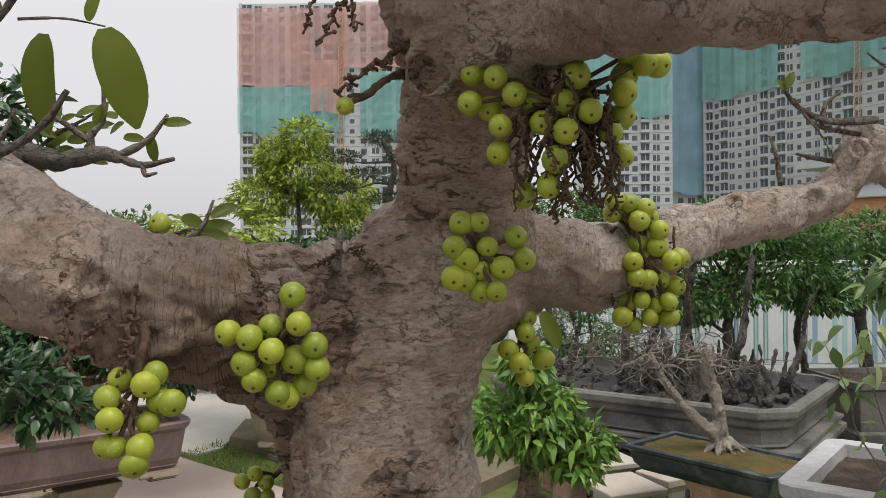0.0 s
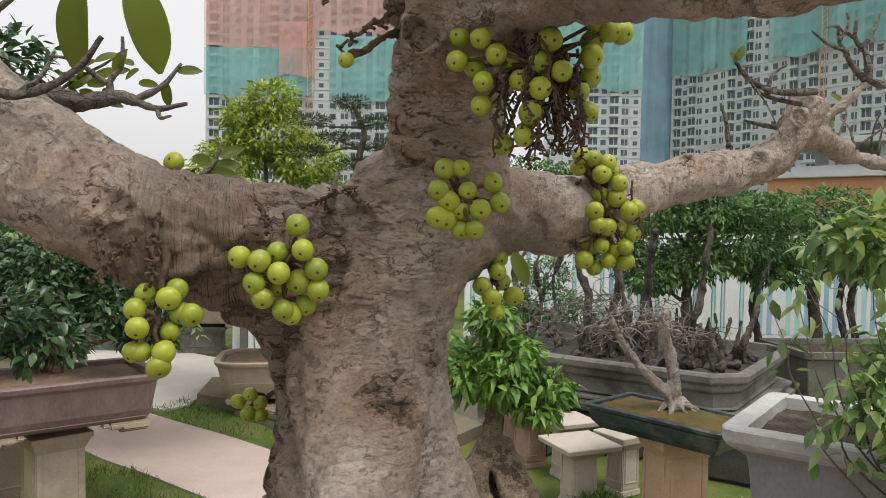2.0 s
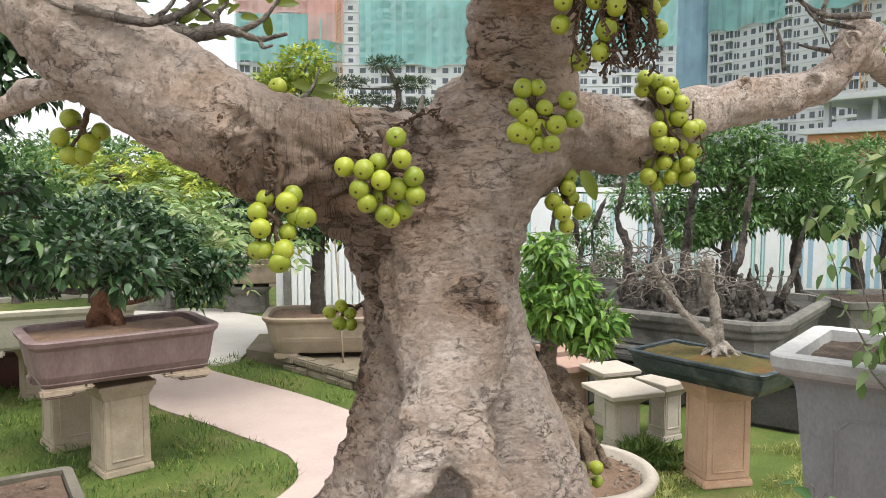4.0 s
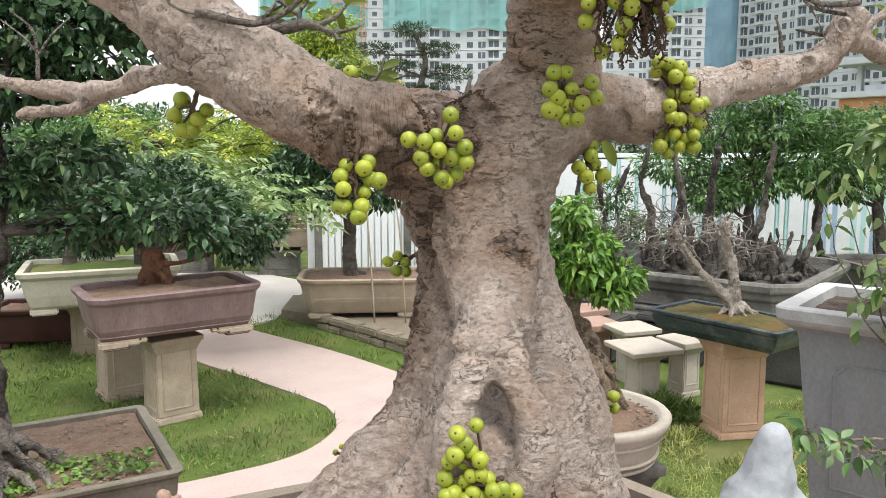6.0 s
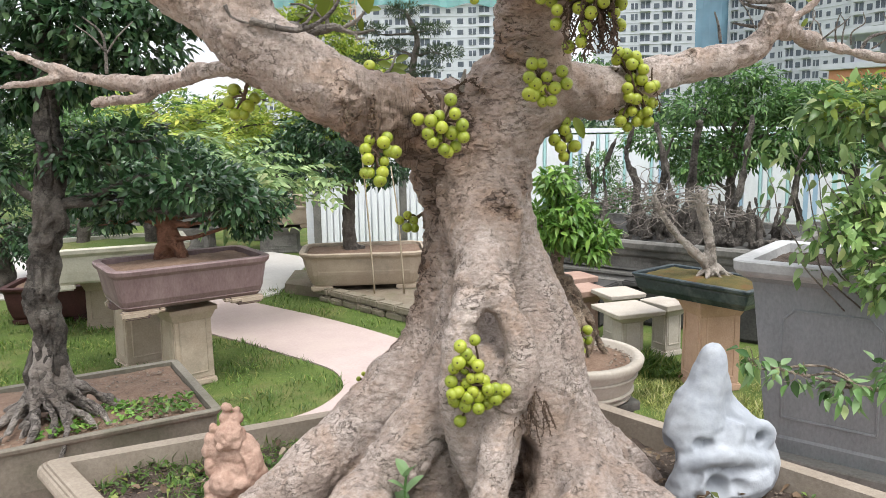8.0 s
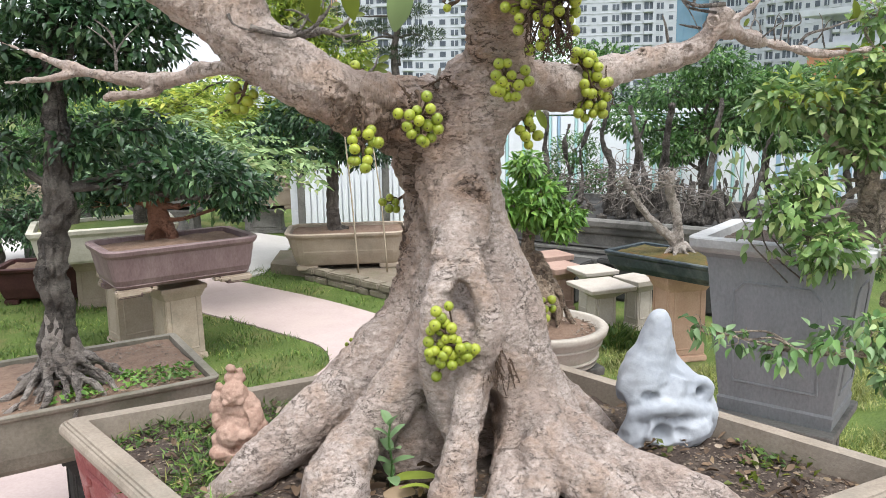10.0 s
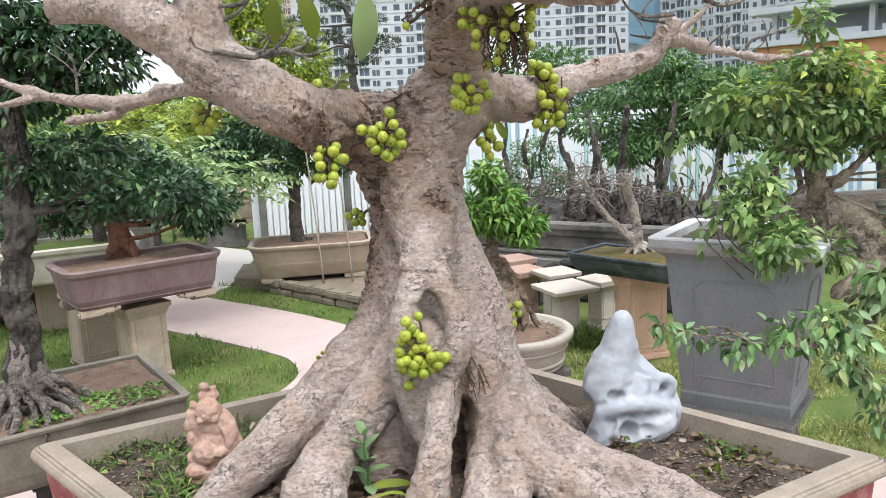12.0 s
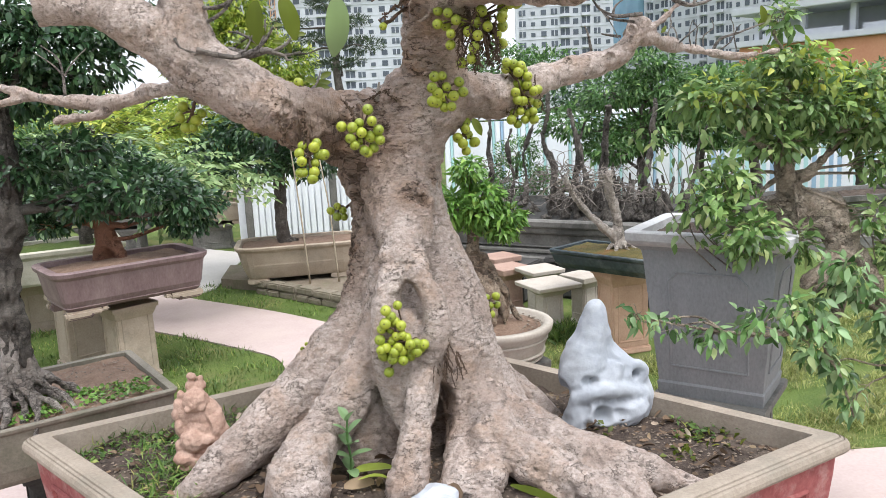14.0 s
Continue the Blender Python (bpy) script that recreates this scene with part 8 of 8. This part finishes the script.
# thin leafy shoots rising past the planter
shoots = thing("leafy_shoots", 1.03, 1.66, 1.11, 0, "thin upright shoots with sparse pale leaves", "branch")
sh, cl2 = [], []
rs = random.Random(19)
for i in range(7):
    x0 = rs.uniform(-0.02, 0.3)
    row = [(x0 + 0.1, 0.12, -0.05, 0.0035)]
    for s in range(1, 6):
        row.append((x0 - 0.07 * s + rs.uniform(-0.025, 0.025), 0.1 - 0.05 * s, 0.115 * s + rs.uniform(-0.03, 0.03), 0.0035 - 0.0005 * s))
        cl2.append((row[-1][0], row[-1][1], row[-1][2], 0.05, 0.04, 0.035))
    sh.append(tube(row, 5, 4, 0.1, i))
part("stem", mesh_of("stem", *merge(sh), True), BARK_GREY, shoots, kind="stuff")
crown(shoots, cl2, 150, 0.046, 0.5, LEAF_PALE, 65, 0.35, 0.8, 0.1, "", True)
shoots.scale = (0.86, 0.86, 0.86)

# ---- farther greenery on the other side of the yard ----
for (u, n, z), clumps, cnt, ln_, mt, lab, sd in (
    ((-5.3, 29, 0), [(0, 0, 4.6, 1.5, 1.2, 0.9), (-1.3, 0, 3.6, 1.3, 1.2, 0.9), (1.4, 0, 3.7, 1.4, 1.2, 0.9), (0.2, 0, 5.8, 1.0, 0.9, 0.8), (1.8, 0, 2.6, 1.2, 1, 0.7), (-0.9, 0, 5.2, 0.8, 0.8, 0.6)], 9000, 0.26, LEAF_YELLOW, "bright yellow-green leafy garden tree", 71),
    ((-9.5, 24, 0), [(0, 0, 2.0, 1.8, 1.2, 0.9), (2.0, 0, 1.7, 1.5, 1.2, 0.8), (-2, 0, 2.2, 1.6, 1.2, 0.9)], 6000, 0.22, LEAF_MID, "broad mass of green shrubbery", 73),
    ((-4.9, 7.2, 0), [(0, 0, 0.7, 0.6, 0.45, 0.4), (0.6, 0, 0.55, 0.45, 0.4, 0.3), (-0.6, 0, 0.9, 0.5, 0.45, 0.4), (0.1, 0, 1.2, 0.5, 0.4, 0.25)], 6500, 0.07, LEAF_DARK, "dense dark shrub between the bonsai rows", 74),
    ((-3.9, 3.6, 0), [(0, 0, 0.75, 0.35, 0.3, 0.25), (-0.4, 0, 0.95, 0.35, 0.3, 0.3), (0.2, 0, 0.45, 0.3, 0.3, 0.2)], 4200, 0.06, LEAF_DARK, "dense dark shrub beside the lawn", 76),
    ((-6.6, 13.5, 0), [(0, 0, 1.3, 1.1, 0.8, 0.6), (1.4, 0, 1.2, 0.9, 0.7, 0.5), (-1.3, 0, 1.5, 1.0, 0.8, 0.7), (0.3, 0, 2.0, 0.9, 0.7, 0.4)], 6500, 0.12, LEAF_MID, "leafy green hedge trees behind the yard", 75),
    ((-9.0, 12.5, 0), [(0, 0, 1.4, 1.2, 0.8, 0.8), (1.2, 0, 2.2, 1.0, 0.8, 0.7), (-1.2, 0, 2.2, 1.0, 0.8, 0.8)], 5000, 0.13, LEAF_DARK, "dark leafy trees behind the yard", 77),
    ((-3.6, 15, 0), [(0, 0, 1.2, 1.0, 0.8, 0.5), (1.3, 0, 1.3, 0.9, 0.7, 0.5), (-1.0, 0, 1.6, 0.8, 0.7, 0.5)], 5000, 0.13, LEAF_YELLOW, "yellow-green shrubs behind the yard", 79),
    ((7.5, 16, 0), [(0, 0, 1.4, 1.2, 0.9, 0.6), (1.8, 0, 1.3, 1.2, 0.9, 0.6), (-1.5, 0, 1.5, 1.0, 0.8, 0.6)], 5200, 0.15, LEAF_MID, "green trees behind the striped fence", 81),
    ((11.5, 15, 0), [(0, 0, 1.3, 1.4, 0.9, 0.6), (2, 0, 1.2, 1.4, 0.9, 0.6)], 4000, 0.15, LEAF_DARK, "green trees behind the striped fence", 83),
    ((4.6, 30, 0), [(0, 0, 3.2, 1.6, 1.2, 0.9), (1.8, 0, 3.0, 1.4, 1, 0.8), (-1.6, 0, 2.6, 1.2, 1, 0.7)], 4200, 0.22, LEAF_MID, "round green tree by the far yard", 85),
    ((2.6, 12.6, 0), [(0, 0, 1.55, 1.0, 0.6, 0.45), (1.2, 0, 1.5, 0.9, 0.6, 0.45), (-1.1, 0, 1.45, 0.8, 0.6, 0.4)], 4200, 0.12, LEAF_DARK, "dark green hedge trees behind the striped fence", 86),
    ((6.0, 12.8, 0), [(0, 0, 1.6, 1.1, 0.6, 0.5), (1.4, 0, 1.55, 1.0, 0.6, 0.5), (-1.2, 0, 1.5, 0.9, 0.6, 0.4)], 4200, 0.12, LEAF_MID, "leafy green hedge trees behind the striped fence", 88),
    ((-0.6, 17, 0), [(0, 0, 1.5, 1.2, 0.9, 0.5), (1.6, 0, 1.4, 1.1, 0.8, 0.5), (-1.4, 0, 1.7, 1.0, 0.8, 0.5)], 4600, 0.14, LEAF_DARK, "dark green hedge behind the fences", 87),
):
    h = clumps[0][2]
    tree("garden_tree", u, n, z, [(0, 0, -0.05, 0.12), (0.05, 0, h * 0.4, 0.1), (-0.03, 0, h * 0.8, 0.07), (0, 0, h, 0.05)], BARK_DARK, clumps, cnt, ln_, 0.42, mt, lab, sd, 0.04, voxel=0.03, category="tree")

# cloud-pruned pine in the distance
pine = thing("pine_tree", -1.0, 14, 0, 0, "cloud-pruned pine with flat dark needle pads", "tree")
pads = [(-0.1, 0, 3.72, 0.35, 0.3, 0.12), (-0.75, 0, 3.4, 0.4, 0.3, 0.09), (0.35, 0, 3.38, 0.4, 0.3, 0.1), (-0.35, 0, 3.1, 0.45, 0.3, 0.09), (0.55, 0, 2.95, 0.45, 0.35, 0.14), (-0.8, 0, 2.85, 0.4, 0.3, 0.08), (0.1, 0, 2.65, 0.5, 0.35, 0.1)]
part("trunk", mesh_of("trunk", *merge([tube([(0.1, 0, 0, 0.1), (0.15, 0, 1.5, 0.085), (0.05, 0, 2.6, 0.07), (0.15, 0, 3.2, 0.05), (-0.05, 0, 3.7, 0.03)], 9, 5, 0.15, 3)] + limbs_to([(0.15, 0, 2.4), (0.08, 0, 2.9), (0.12, 0, 3.3)], pads, 0.028, 5, 4)), True), BARK_DARK, pine)
crown(pine, pads, 7000, 0.09, 0.16, NEEDLE, 91, 0.1, -0.3, 0.3)

# pots and stone benches of the far rows across the yard
for i, (u, n, hx, h, tu) in enumerate(((-2.55, 9.75, 0.55, 0.3, 3), (-3.75, 9.85, 0.5, 0.32, -4), (-3.0, 10.9, 0.5, 0.3, 5), (-4.2, 10.2, 0.55, 0.32, -6), (-5.6, 10.6, 0.5, 0.3, 8), (-4.6, 7.9, 0.5, 0.3, 20), (-4.4, 4.9, 0.5, 0.32, 10))):
    pedestal(u, n, 0.34, 0.5, 0.28, tu, STONE_GREY, "grey stone bench pedestal in the back rows", "back row pedestals", 0.03)
    pot_thing(u, n, 0.34, tu, hx, 0.3, h, STONE_GREY if i % 2 else STONE_TAN, "weathered stone bonsai pot in the back rows", 0.03, 0.05, 0.03)
    tree("bonsai_tree", u, n, 0.34 + h - 0.03, [(0, 0, -0.05, 0.06), (0.06, 0, 0.15, 0.05), (-0.04, 0, 0.4, 0.035), (0.02, 0, 0.65, 0.02)], BARK_DARK, [(-0.3, 0, 0.4, 0.3, 0.26, 0.15), (0.3, 0, 0.5, 0.3, 0.26, 0.15), (0, 0, 0.75, 0.36, 0.3, 0.18)], 2600, 0.06, 0.45, LEAF_MID if i % 2 else LEAF_DARK, "leafy bonsai in a back-row pot", 101 + i)
